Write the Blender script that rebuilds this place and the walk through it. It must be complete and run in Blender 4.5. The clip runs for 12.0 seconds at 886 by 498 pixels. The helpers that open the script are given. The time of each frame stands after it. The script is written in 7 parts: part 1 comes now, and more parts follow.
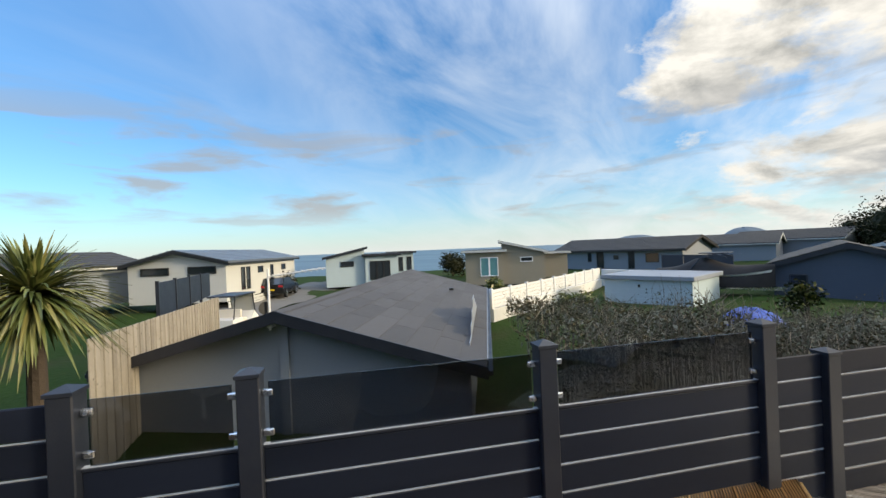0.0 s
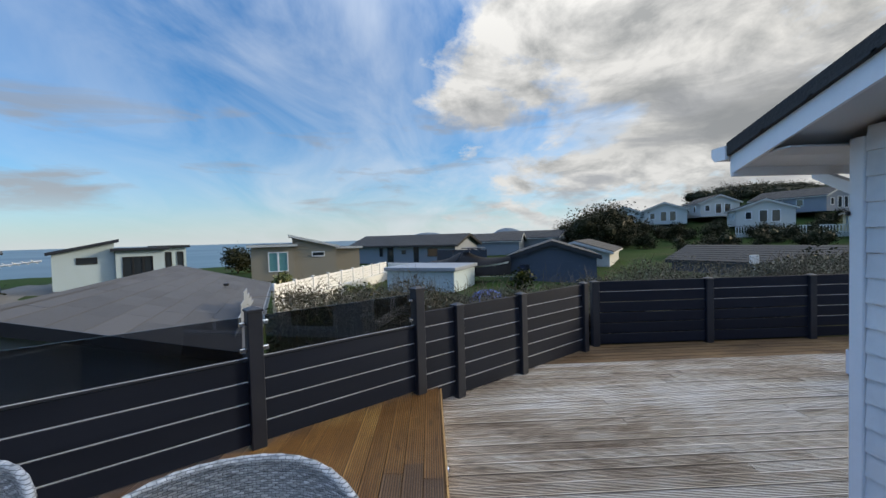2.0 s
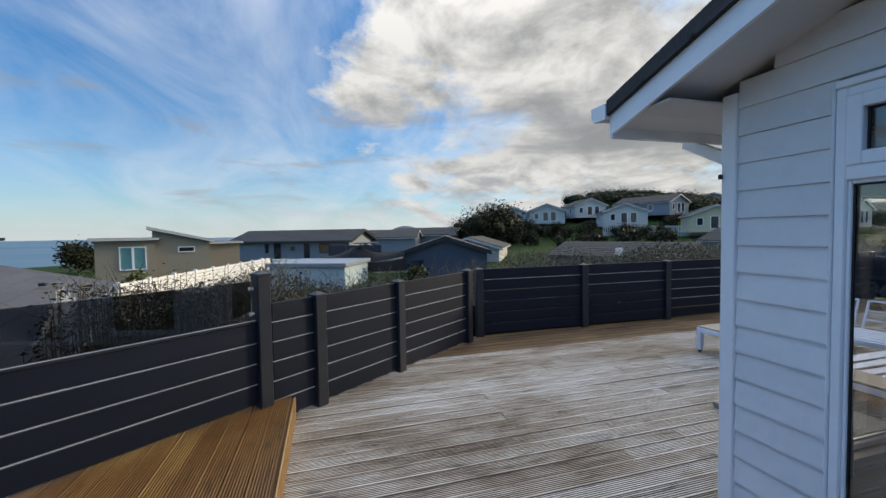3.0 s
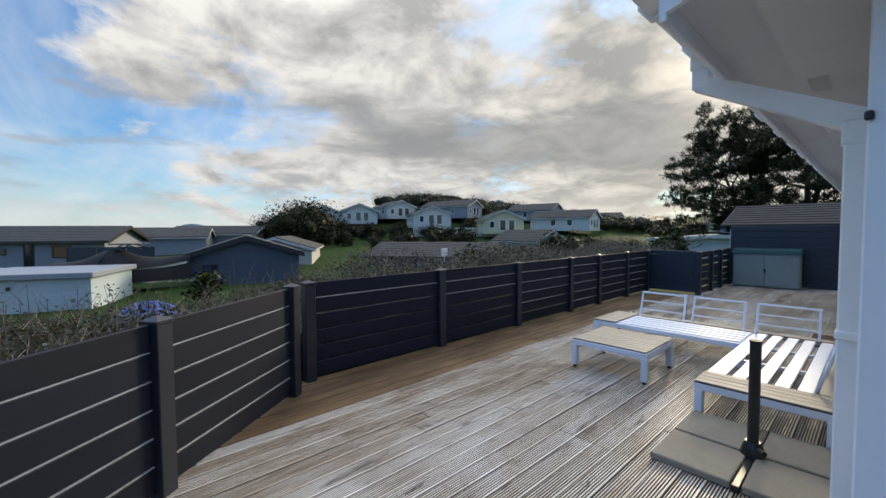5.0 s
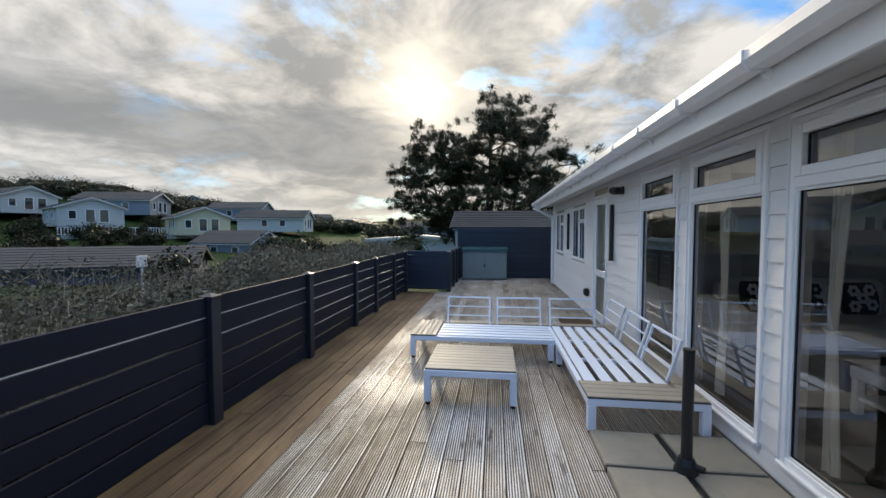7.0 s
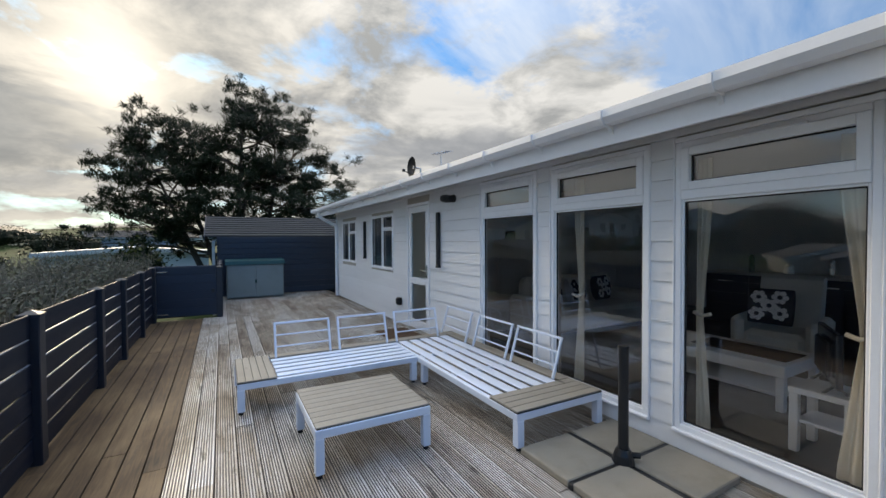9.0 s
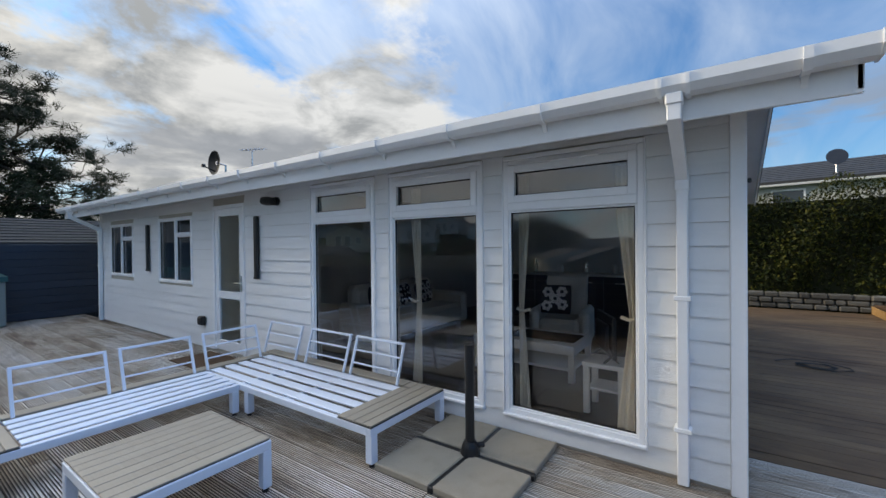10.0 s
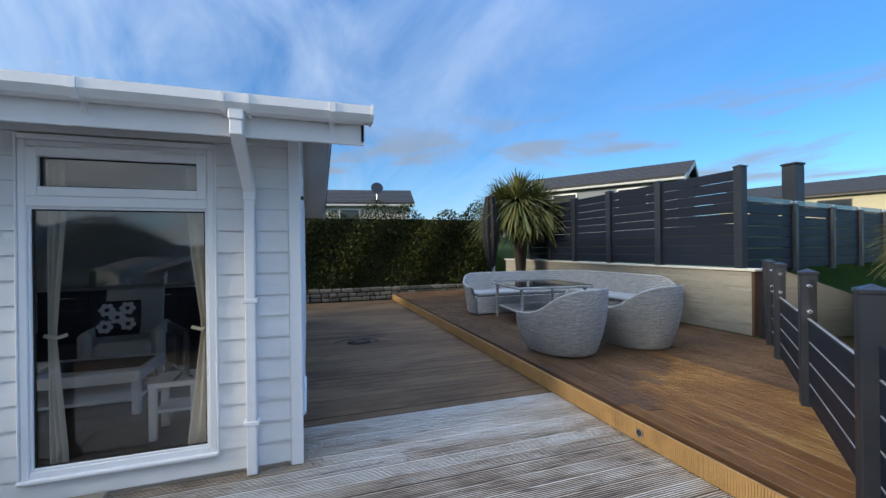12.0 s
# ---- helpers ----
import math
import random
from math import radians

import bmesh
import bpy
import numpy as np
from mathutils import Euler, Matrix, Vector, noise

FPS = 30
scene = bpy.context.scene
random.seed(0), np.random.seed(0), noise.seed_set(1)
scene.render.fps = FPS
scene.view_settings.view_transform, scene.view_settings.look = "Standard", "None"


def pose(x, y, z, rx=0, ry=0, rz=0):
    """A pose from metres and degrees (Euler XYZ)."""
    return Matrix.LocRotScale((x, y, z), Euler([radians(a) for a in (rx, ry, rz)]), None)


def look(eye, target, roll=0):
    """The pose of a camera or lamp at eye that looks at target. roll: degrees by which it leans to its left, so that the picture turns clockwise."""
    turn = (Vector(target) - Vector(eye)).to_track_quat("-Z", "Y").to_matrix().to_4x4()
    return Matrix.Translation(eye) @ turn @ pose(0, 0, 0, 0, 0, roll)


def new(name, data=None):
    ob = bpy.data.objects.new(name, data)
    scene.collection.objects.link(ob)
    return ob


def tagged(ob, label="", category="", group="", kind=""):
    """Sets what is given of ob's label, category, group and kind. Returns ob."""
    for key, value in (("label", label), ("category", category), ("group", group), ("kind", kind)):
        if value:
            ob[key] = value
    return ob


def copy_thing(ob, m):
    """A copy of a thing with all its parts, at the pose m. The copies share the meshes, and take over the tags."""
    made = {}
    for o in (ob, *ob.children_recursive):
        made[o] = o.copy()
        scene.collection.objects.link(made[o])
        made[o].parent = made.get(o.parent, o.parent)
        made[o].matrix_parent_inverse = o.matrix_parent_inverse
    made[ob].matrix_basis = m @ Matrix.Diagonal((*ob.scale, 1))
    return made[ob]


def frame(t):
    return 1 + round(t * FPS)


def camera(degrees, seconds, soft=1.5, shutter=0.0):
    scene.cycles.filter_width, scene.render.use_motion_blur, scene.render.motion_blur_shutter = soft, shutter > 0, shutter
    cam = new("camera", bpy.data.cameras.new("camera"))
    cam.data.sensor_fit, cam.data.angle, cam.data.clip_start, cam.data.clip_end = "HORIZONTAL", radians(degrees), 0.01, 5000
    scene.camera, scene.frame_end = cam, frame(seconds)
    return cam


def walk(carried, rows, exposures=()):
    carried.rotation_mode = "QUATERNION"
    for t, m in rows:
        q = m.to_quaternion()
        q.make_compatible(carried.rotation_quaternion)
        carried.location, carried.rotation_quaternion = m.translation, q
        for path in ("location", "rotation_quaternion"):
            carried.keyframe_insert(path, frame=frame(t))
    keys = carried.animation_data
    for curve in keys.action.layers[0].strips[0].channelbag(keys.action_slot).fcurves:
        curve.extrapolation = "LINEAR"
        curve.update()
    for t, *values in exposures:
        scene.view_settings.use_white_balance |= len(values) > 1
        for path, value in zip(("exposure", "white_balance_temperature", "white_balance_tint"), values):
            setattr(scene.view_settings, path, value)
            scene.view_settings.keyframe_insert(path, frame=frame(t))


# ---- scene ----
LENS = 95.4
PATH = [
    (0, (1.586, -3.532, 1.94), (-0.212, -4.409, 1.935), -2.4),
    (0.5, (1.588, -3.469, 1.925), (-0.24, -4.279, 1.903), -2.2),
    (0.6, (1.805, -3.348, 1.927), (-0.038, -4.12, 1.902), -2.2),
    (0.7, (2.056, -3.208, 1.929), (0.196, -3.936, 1.9), -2.2),
    (0.8, (2.307, -3.068, 1.931), (0.43, -3.752, 1.899), -2.2),
    (0.9, (2.558, -2.928, 1.933), (0.664, -3.568, 1.897), -2.2),
    (1, (2.729, -2.832, 1.935), (0.824, -3.442, 1.896), -2.2),
    (1.5, (2.693, -2.751, 1.895), (0.714, -3.037, 1.844), -2.0),
    (2, (2.396, -2.633, 1.869), (0.398, -2.571, 1.808), -1.6),
    (2.5, (2.115, -2.425, 1.707), (0.146, -2.08, 1.633), -1.2),
    (4.5, (0.453, -1.918, 1.608), (-1.21, -0.811, 1.517), -0.5),
    (5, (0.006, -1.801, 1.608), (-1.463, -0.447, 1.517), -0.3),
    (5.5, (-0.437, -1.658, 1.608), (-1.651, -0.07, 1.518), -0.3),
    (6, (-0.923, -1.528, 1.603), (-1.831, 0.252, 1.512), -0.2),
    (6.5, (-1.369, -1.314, 1.605), (-1.946, 0.598, 1.509), -0.1),
    (7, (-1.784, -1.095, 1.597), (-2.038, 0.887, 1.508), 0.0),
    (9, (-2.934, -0.178, 1.564), (-1.971, 1.575, 1.522), -0.3),
    (9.5, (-3.005, 0.013, 1.569), (-1.687, 1.517, 1.541), -0.4),
    (10, (-3.077, 0.098, 1.569), (-1.432, 1.234, 1.553), -0.6),
    (10.5, (-3.166, 0.101, 1.555), (-1.279, 0.765, 1.553), -0.5),
    (11, (-3.169, 0.022, 1.558), (-1.178, 0.204, 1.561), -0.6),
    (11.5, (-3.164, -0.028, 1.553), (-1.183, -0.306, 1.559), -0.7),
    (12, (-3.157, -0.081, 1.559), (-1.26, -0.715, 1.558), -0.7),
]
cam = camera(LENS, 12.0)
walk(cam, [(t, look(eye, target, roll)) for t, eye, target, roll in PATH],
     exposures=[(0.0, 1.16, 7900, 9), (0.6, 1.10, 7800, 9), (1.5, 0.90, 7250, 10), (2.5, 0.84, 7300, 10), (5.0, 0.92, 7500, 11), (9.0, 0.88, 7450, 10), (10.5, 0.84, 6800, 9), (12.0, 0.96, 6500, 8)])

# ---- sky and sun ----
SUN_YAW, SUN_UP = 10.5, 18.0
sun_dir = Vector((-math.sin(radians(SUN_YAW)) * math.cos(radians(SUN_UP)),
                  math.cos(radians(SUN_YAW)) * math.cos(radians(SUN_UP)), math.sin(radians(SUN_UP))))
sun = new("sun", bpy.data.lights.new("sun", "SUN"))
sun.data.energy, sun.data.angle, sun.data.color = 1.8, radians(10), (1.0, 0.90, 0.74)
sun.matrix_world = look((0, 0, 30), Vector((0, 0, 30)) - sun_dir)

world = bpy.data.worlds.new("sky")
world.use_nodes = True
scene.world = world


class Nodes:
    """Short hand for building a node tree."""

    def __init__(self, tree):
        self.t = tree

    def add(self, kind, inputs=()):
        n = self.t.nodes.new(kind)
        self.feed(n, inputs)
        return n

    def feed(self, n, inputs):
        for k, v in (inputs.items() if isinstance(inputs, dict) else enumerate(inputs)):
            if v is None:
                continue
            if isinstance(v, bpy.types.NodeSocket):
                self.t.links.new(v, n.inputs[k])
            else:
                n.inputs[k].default_value = v

    def math(self, op, a, b=None, c=None, clamp=False):
        n = self.t.nodes.new("ShaderNodeMath")
        n.operation, n.use_clamp = op, clamp
        self.feed(n, [a, b, c])
        return n.outputs[0]

    def vec(self, op, a, b=None):
        n = self.t.nodes.new("ShaderNodeVectorMath")
        n.operation = op
        self.feed(n, [a, b])
        return n.outputs["Value"] if op in ("DOT_PRODUCT", "LENGTH") else n.outputs[0]

    def noise(self, v, scale, detail=4.0, rough=0.55, dist=0.0):
        return self.add("ShaderNodeTexNoise", {"Vector": v, "Scale": scale, "Detail": detail, "Roughness": rough,
                                               "Distortion": dist}).outputs[0]

    def ramp(self, f, stops):
        n = self.add("ShaderNodeValToRGB", [f])
        while len(n.color_ramp.elements) < len(stops):
            n.color_ramp.elements.new(1.0)
        for e, (p, c) in zip(n.color_ramp.elements, stops):
            e.position = p
            e.color = (*c, 1) if isinstance(c, tuple) else (c, c, c, 1)
        return n.outputs[0]

    def mix(self, f, a, b, blend="MIX"):
        n = self.add("ShaderNodeMix")
        n.data_type, n.blend_type = "RGBA", blend
        for k, v in ((0, f), (6, a), (7, b)):
            if isinstance(v, bpy.types.NodeSocket):
                self.t.links.new(v, n.inputs[k])
            elif isinstance(v, tuple):
                n.inputs[k].default_value = (*v, 1) if len(v) == 3 else v
            else:
                n.inputs[k].default_value = v
        return n.outputs[2]


def build_sky():
    N = Nodes(world.node_tree)
    N.t.nodes.clear()
    d = N.vec("NORMALIZE", N.add("ShaderNodeTexCoord").outputs["Generated"])
    sep = N.add("ShaderNodeSeparateXYZ", [d])
    z = N.math("MAXIMUM", sep.outputs[2], 0.0)
    sky = N.add("ShaderNodeTexSky")
    sky.sky_type, sky.sun_disc = "NISHITA", False
    sky.sun_elevation, sky.sun_rotation = radians(SUN_UP), radians(-SUN_YAW)
    sky.air_density, sky.dust_density, sky.ozone_density = 1.0, 0.6, 2.5
    blue = N.mix(1.0, sky.outputs[0], SKY_TINT, "MULTIPLY")
    # cloud layer seen from below
    k = N.math("ADD", z, 0.28)
    flat = N.add("ShaderNodeCombineXYZ", [N.math("DIVIDE", sep.outputs[0], k), N.math("DIVIDE", sep.outputs[1], k), 0.0]).outputs[0]
    sunward = N.vec("DOT_PRODUCT", d, tuple(sun_dir))
    big = N.noise(flat, 1.5, 10.0, 0.60, 0.25)
    wisp_v = N.add("ShaderNodeMapping", {"Vector": flat, "Rotation": (0, 0, radians(35)), "Scale": (0.8, 1.5, 1)}).outputs[0]
    wisp = N.noise(wisp_v, 1.25, 6.0, 0.58, 0.8)
    # cover grows towards the sun's side of the sky
    cover = N.math("MULTIPLY_ADD", N.math("MINIMUM", sunward, 0.62), 0.52, N.math("SUBTRACT", big, 0.135))
    cumulus = N.ramp(cover, [(0.56, 0.0), (0.65, 1.0)])
    cirrus = N.math("MULTIPLY", N.ramp(wisp, [(0.32, 0.0), (0.72, 1.0)]), N.math("MULTIPLY_ADD", sunward, 0.80, 0.62, clamp=True))
    shade = N.noise(N.vec("ADD", flat, (0.05, -0.12, 0.0)), 2.9, 9.0, 0.60, 0.3)
    thick = N.ramp(N.math("MULTIPLY_ADD", sunward, 0.10, shade), [(0.49, 0.0), (0.68, 0.82)])
    glow = N.math("POWER", N.math("MAXIMUM", sunward, 0.0), 10.0)
    core = N.math("POWER", N.math("MAXIMUM", sunward, 0.0), 170.0)
    white = N.mix(glow, CLOUD_LIT, CLOUD_SUN)
    body = N.mix(thick, white, CLOUD_DARK)
    body = N.mix(core, body, CLOUD_CORE)
    out = N.mix(cirrus, blue, CLOUD_THIN)
    out = N.mix(cumulus, out, body)
    # long grey bank below the sun and small grey banks above the sea
    low = N.add("ShaderNodeMapping", {"Vector": d, "Scale": (2.2, 2.2, 11.0)}).outputs[0]
    bank = N.math("MULTIPLY", N.ramp(N.noise(low, 1.3, 6.0, 0.55, 0.4), [(0.50, 0.0), (0.60, 1.0)]),
                  N.ramp(z, [(0.03, 0.0), (0.10, 1.0), (0.24, 0.8), (0.34, 0.0)]))
    out = N.mix(N.math("MULTIPLY", bank, 0.85), out, N.mix(N.math("MULTIPLY", glow, 0.35), CLOUD_BANK, CLOUD_LIT))
    # one long grey bank at the sun's side, ragged at its edges
    side = N.vec("DOT_PRODUCT", d, (-math.cos(radians(SUN_YAW)), -math.sin(radians(SUN_YAW)), 0.0))
    rag = N.noise(N.add("ShaderNodeMapping", {"Vector": d, "Scale": (1.6, 1.6, 6.0)}).outputs[0], 2.2, 7.0, 0.6, 0.5)
    tall = N.math("MULTIPLY_ADD", N.math("SUBTRACT", rag, 0.5), 0.30, z)
    long_bank = N.math("MULTIPLY", N.ramp(tall, [(0.12, 0.0), (0.17, 1.0), (0.25, 1.0), (0.30, 0.0)]),
                       N.math("MULTIPLY", N.ramp(side, [(0.0, 0.0), (0.14, 1.0), (0.66, 1.0), (0.86, 0.0)]), N.ramp(sep.outputs[1], [(0.0, 0.0), (0.2, 1.0)])))
    out = N.mix(N.math("MULTIPLY", long_bank, 0.85), out, N.mix(N.ramp(shade, [(0.36, 1.0), (0.62, 0.0)]), CLOUD_DARK, CLOUD_EDGE))
    haze = N.math("POWER", N.math("SUBTRACT", 1.0, z, clamp=True), 14.0)
    out = N.mix(N.math("MULTIPLY", haze, 0.8), out, N.mix(glow, HAZE, HAZE_SUN))
    # an overcast sky brightens towards the zenith
    lift = N.math("MULTIPLY_ADD", N.math("POWER", z, 4.0), 4.0, 0.88)
    out = N.vec("MULTIPLY", out, N.add("ShaderNodeCombineXYZ", [lift, lift, lift]).outputs[0])
    bg = N.add("ShaderNodeBackground", {"Color": out, "Strength": 0.1})
    N.add("ShaderNodeOutputWorld", [bg.outputs[0]])


SKY_TINT = (0.42, 0.84, 1.22)
CLOUD_LIT, CLOUD_SUN, CLOUD_CORE = (4.6, 4.85, 5.2), (4.5, 4.5, 4.4), (8.0, 7.8, 7.3)
CLOUD_DARK, CLOUD_BANK, CLOUD_THIN = (1.65, 1.85, 2.1), (1.9, 2.15, 2.6), (4.2, 4.9, 6.0)
CLOUD_EDGE = (2.3, 2.5, 2.75)
HAZE, HAZE_SUN = (4.1, 4.6, 5.2), (5.3, 4.9, 3.9)
build_sky()


# ---- materials ----
def paint(name, base, rough=0.5, var=0.12, scale=2.0, fine=60.0, bump=0.15, metal=0.0, stretch=(1, 1, 1), rand=0.0,
          spec=0.5, dirt=0.0, dirt_col=(0.06, 0.05, 0.035), bump_dist=0.01):
    """A solid surface: colour drifting at two scales, worn gloss and fine relief."""
    m = bpy.data.materials.new(name)
    m.use_nodes = True
    N = Nodes(m.node_tree)
    b = m.node_tree.nodes["Principled BSDF"]
    co = N.add("ShaderNodeTexCoord").outputs["Object"]
    v = N.add("ShaderNodeMapping", {"Vector": co, "Scale": stretch}).outputs[0]
    oi = N.add("ShaderNodeObjectInfo").outputs["Random"]
    v = N.vec("ADD", v, N.add("ShaderNodeCombineXYZ", [N.math("MULTIPLY", oi, 37.0), N.math("MULTIPLY", oi, 11.0), 0.0]).outputs[0])
    n1, n2 = N.noise(v, scale, 5.0), N.noise(v, fine, 3.0)
    f = N.math("ADD", N.math("MULTIPLY", N.math("SUBTRACT", n1, 0.5), 2.2 * var), N.math("MULTIPLY", N.math("SUBTRACT", n2, 0.5), 1.2 * var))
    f = N.math("ADD", f, N.math("MULTIPLY", N.math("SUBTRACT", oi, 0.5), 2 * rand))
    gain = N.math("ADD", f, 1.0)
    col = N.vec("MULTIPLY", base, N.add("ShaderNodeCombineXYZ", [gain, gain, gain]).outputs[0])
    if dirt:
        col = N.mix(N.math("MULTIPLY", N.ramp(N.noise(v, scale * 1.7, 7.0, 0.65), [(0.5, 0.0), (0.75, 1.0)]), dirt), col, dirt_col)
    N.t.links.new(col, b.inputs["Base Color"])
    N.t.links.new(N.math("MULTIPLY_ADD", n1, 0.3, rough - 0.15, clamp=True), b.inputs["Roughness"])
    b.inputs["Metallic"].default_value = metal
    b.inputs["Specular IOR Level"].default_value = spec
    if bump:
        bp = N.add("ShaderNodeBump", {"Strength": bump, "Distance": bump_dist, "Height": n2})
        N.t.links.new(bp.outputs[0], b.inputs["Normal"])
    return m


def timber(name, tones, rough=0.5, grain=1.0, wet=0.0, rand=1.0, stain=0.0, furrow=None):
    """Decking boards: long grain along local Y, knots, board to board colour and damp gloss."""
    m = bpy.data.materials.new(name)
    m.use_nodes = True
    N = Nodes(m.node_tree)
    b = m.node_tree.nodes["Principled BSDF"]
    co = N.add("ShaderNodeTexCoord").outputs["Object"]
    oi = N.add("ShaderNodeObjectInfo").outputs["Random"]
    shift = N.add("ShaderNodeCombineXYZ", [N.math("MULTIPLY", oi, 13.0), N.math("MULTIPLY", oi, 71.0), 0.0]).outputs[0]
    v = N.vec("ADD", co, shift)
    long_v = N.add("ShaderNodeMapping", {"Vector": v, "Scale": (14.0, 0.7, 14.0)}).outputs[0]
    g = N.noise(long_v, 2.2, 6.0, 0.65, 1.2)
    patch = N.noise(v, 1.6, 4.0)
    key = N.math("ADD", N.math("MULTIPLY", N.math("SUBTRACT", g, 0.5), 0.9 * grain), N.math("MULTIPLY", N.math("SUBTRACT", patch, 0.5), 0.8))
    key = N.math("ADD", key, N.math("MULTIPLY_ADD", oi, 0.55 * rand, 0.5 - 0.275 * rand), clamp=True)
    if stain:
        # damp and weathered areas that run on from board to board
        pos = N.add("ShaderNodeMapping", {"Vector": N.add("ShaderNodeNewGeometry").outputs["Position"], "Scale": (1.0, 0.45, 1.0)}).outputs[0]
        damp = N.noise(pos, 1.1, 6.0, 0.6, 0.6)
        key = N.math("ADD", key, N.math("MULTIPLY", N.math("SUBTRACT", damp, 0.5), stain), clamp=True)
        patch = damp
    step = 1.0 / (len(tones) - 1)
    col = N.ramp(key, [(i * step, c) for i, c in enumerate(tones)])
    knot = N.add("ShaderNodeTexVoronoi", {"Vector": N.add("ShaderNodeMapping", {"Vector": v, "Scale": (5.0, 1.6, 5.0)}).outputs[0], "Scale": 1.0}).outputs["Distance"]
    col = N.mix(N.math("MULTIPLY", N.ramp(knot, [(0.05, 1.0), (0.14, 0.0)]), 0.7), col, (0.03, 0.018, 0.01))
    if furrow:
        # just below the rib tops the colour turns to the darker furrow tone
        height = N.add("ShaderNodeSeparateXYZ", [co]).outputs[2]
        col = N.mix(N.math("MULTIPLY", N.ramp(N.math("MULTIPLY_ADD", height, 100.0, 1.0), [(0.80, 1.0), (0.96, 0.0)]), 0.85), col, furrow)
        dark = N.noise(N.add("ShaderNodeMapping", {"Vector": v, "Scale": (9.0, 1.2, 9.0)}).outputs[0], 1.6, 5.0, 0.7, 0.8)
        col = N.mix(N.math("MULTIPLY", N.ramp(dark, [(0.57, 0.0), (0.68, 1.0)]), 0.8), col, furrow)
    N.t.links.new(col, b.inputs["Base Color"])
    N.t.links.new(N.math("SUBTRACT", rough + 0.12, N.math("MULTIPLY", N.ramp(patch, [(0.4, 0.0), (0.65, 1.0)]), wet), clamp=True), b.inputs["Roughness"])
    bp = N.add("ShaderNodeBump", {"Strength": 0.5, "Distance": 0.004, "Height": g})
    N.t.links.new(bp.outputs[0], b.inputs["Normal"])
    return m


def glass(name, tint=(1, 1, 1), rough=0.0):
    m = bpy.data.materials.new(name)
    m.use_nodes = True
    b = m.node_tree.nodes["Principled BSDF"]
    b.inputs["Base Color"].default_value = (*tint, 1)
    b.inputs["Transmission Weight"].default_value = 1.0
    b.inputs["Roughness"].default_value = rough
    b.inputs["IOR"].default_value = 1.48
    return m


def leafy(name, tones, rough=0.55, gloss=0.1):
    m = bpy.data.materials.new(name)
    m.use_nodes = True
    N = Nodes(m.node_tree)
    b = m.node_tree.nodes["Principled BSDF"]
    r = N.add("ShaderNodeNewGeometry").outputs["Random Per Island"]
    step = 1.0 / max(1, len(tones) - 1)
    co = N.add("ShaderNodeTexCoord").outputs["Object"]
    key = N.math("ADD", N.math("MULTIPLY", r, 0.75), N.math("MULTIPLY", N.noise(co, 0.8, 3.0), 0.35), clamp=True)
    N.t.links.new(N.ramp(key, [(i * step, c) for i, c in enumerate(tones)]), b.inputs["Base Color"])
    b.inputs["Roughness"].default_value = rough
    b.inputs["Specular IOR Level"].default_value = gloss
    return m


def wicker(name):
    """Woven flat strands: pale and darker grey lengths with dark gaps, round an upright axis."""
    m = bpy.data.materials.new(name)
    m.use_nodes = True
    N = Nodes(m.node_tree)
    b = m.node_tree.nodes["Principled BSDF"]
    co = N.add("ShaderNodeTexCoord").outputs["Object"]
    sp = N.add("ShaderNodeSeparateXYZ", [co])
    far = N.math("GREATER_THAN", N.vec("LENGTH", co), 1.5)
    round_u = N.math("MULTIPLY", N.math("ARCTAN2", sp.outputs[1], sp.outputs[0]), 0.42)
    line_u = N.math("ADD", sp.outputs[0], sp.outputs[1])
    u = N.math("ADD", N.math("MULTIPLY", round_u, N.math("SUBTRACT", 1.0, far)), N.math("MULTIPLY", line_u, far))
    v = N.add("ShaderNodeCombineXYZ", [u, sp.outputs[2], 0.0]).outputs[0]
    br = N.add("ShaderNodeTexBrick", {"Vector": v, "Color1": (0.64, 0.63, 0.61, 1), "Color2": (0.41, 0.41, 0.40, 1), "Mortar": (0.15, 0.15, 0.15, 1), "Scale": 1.0,
                                      "Mortar Size": 0.0016, "Mortar Smooth": 0.7, "Bias": 0.0, "Brick Width": 0.024, "Row Height": 0.0095})
    br.offset, br.offset_frequency = 0.5, 2
    # bands where the strands bunch over the uprights, and odd darker strands
    over = N.math("MULTIPLY", N.math("SINE", N.math("MULTIPLY", u, 116.0)), N.math("SINE", N.math("MULTIPLY", sp.outputs[2], 165.0)))
    strand = N.noise(N.add("ShaderNodeCombineXYZ", [N.math("MULTIPLY", u, 6.0), N.math("MULTIPLY", sp.outputs[2], 70.0), 0.0]).outputs[0], 1.0, 3.0)
    tone = N.math("ADD", N.math("MULTIPLY", over, 0.20), N.ramp(strand, [(0.32, 0.72), (0.62, 1.18)]))
    N.t.links.new(N.mix(1.0, br.outputs["Color"], tone, "MULTIPLY"), b.inputs["Base Color"])
    b.inputs["Roughness"].default_value = 0.5
    bp = N.add("ShaderNodeBump", {"Strength": 0.6, "Distance": 0.004, "Height": N.math("SUBTRACT", 1.0, br.outputs["Fac"])})
    N.t.links.new(bp.outputs[0], b.inputs["Normal"])
    return m


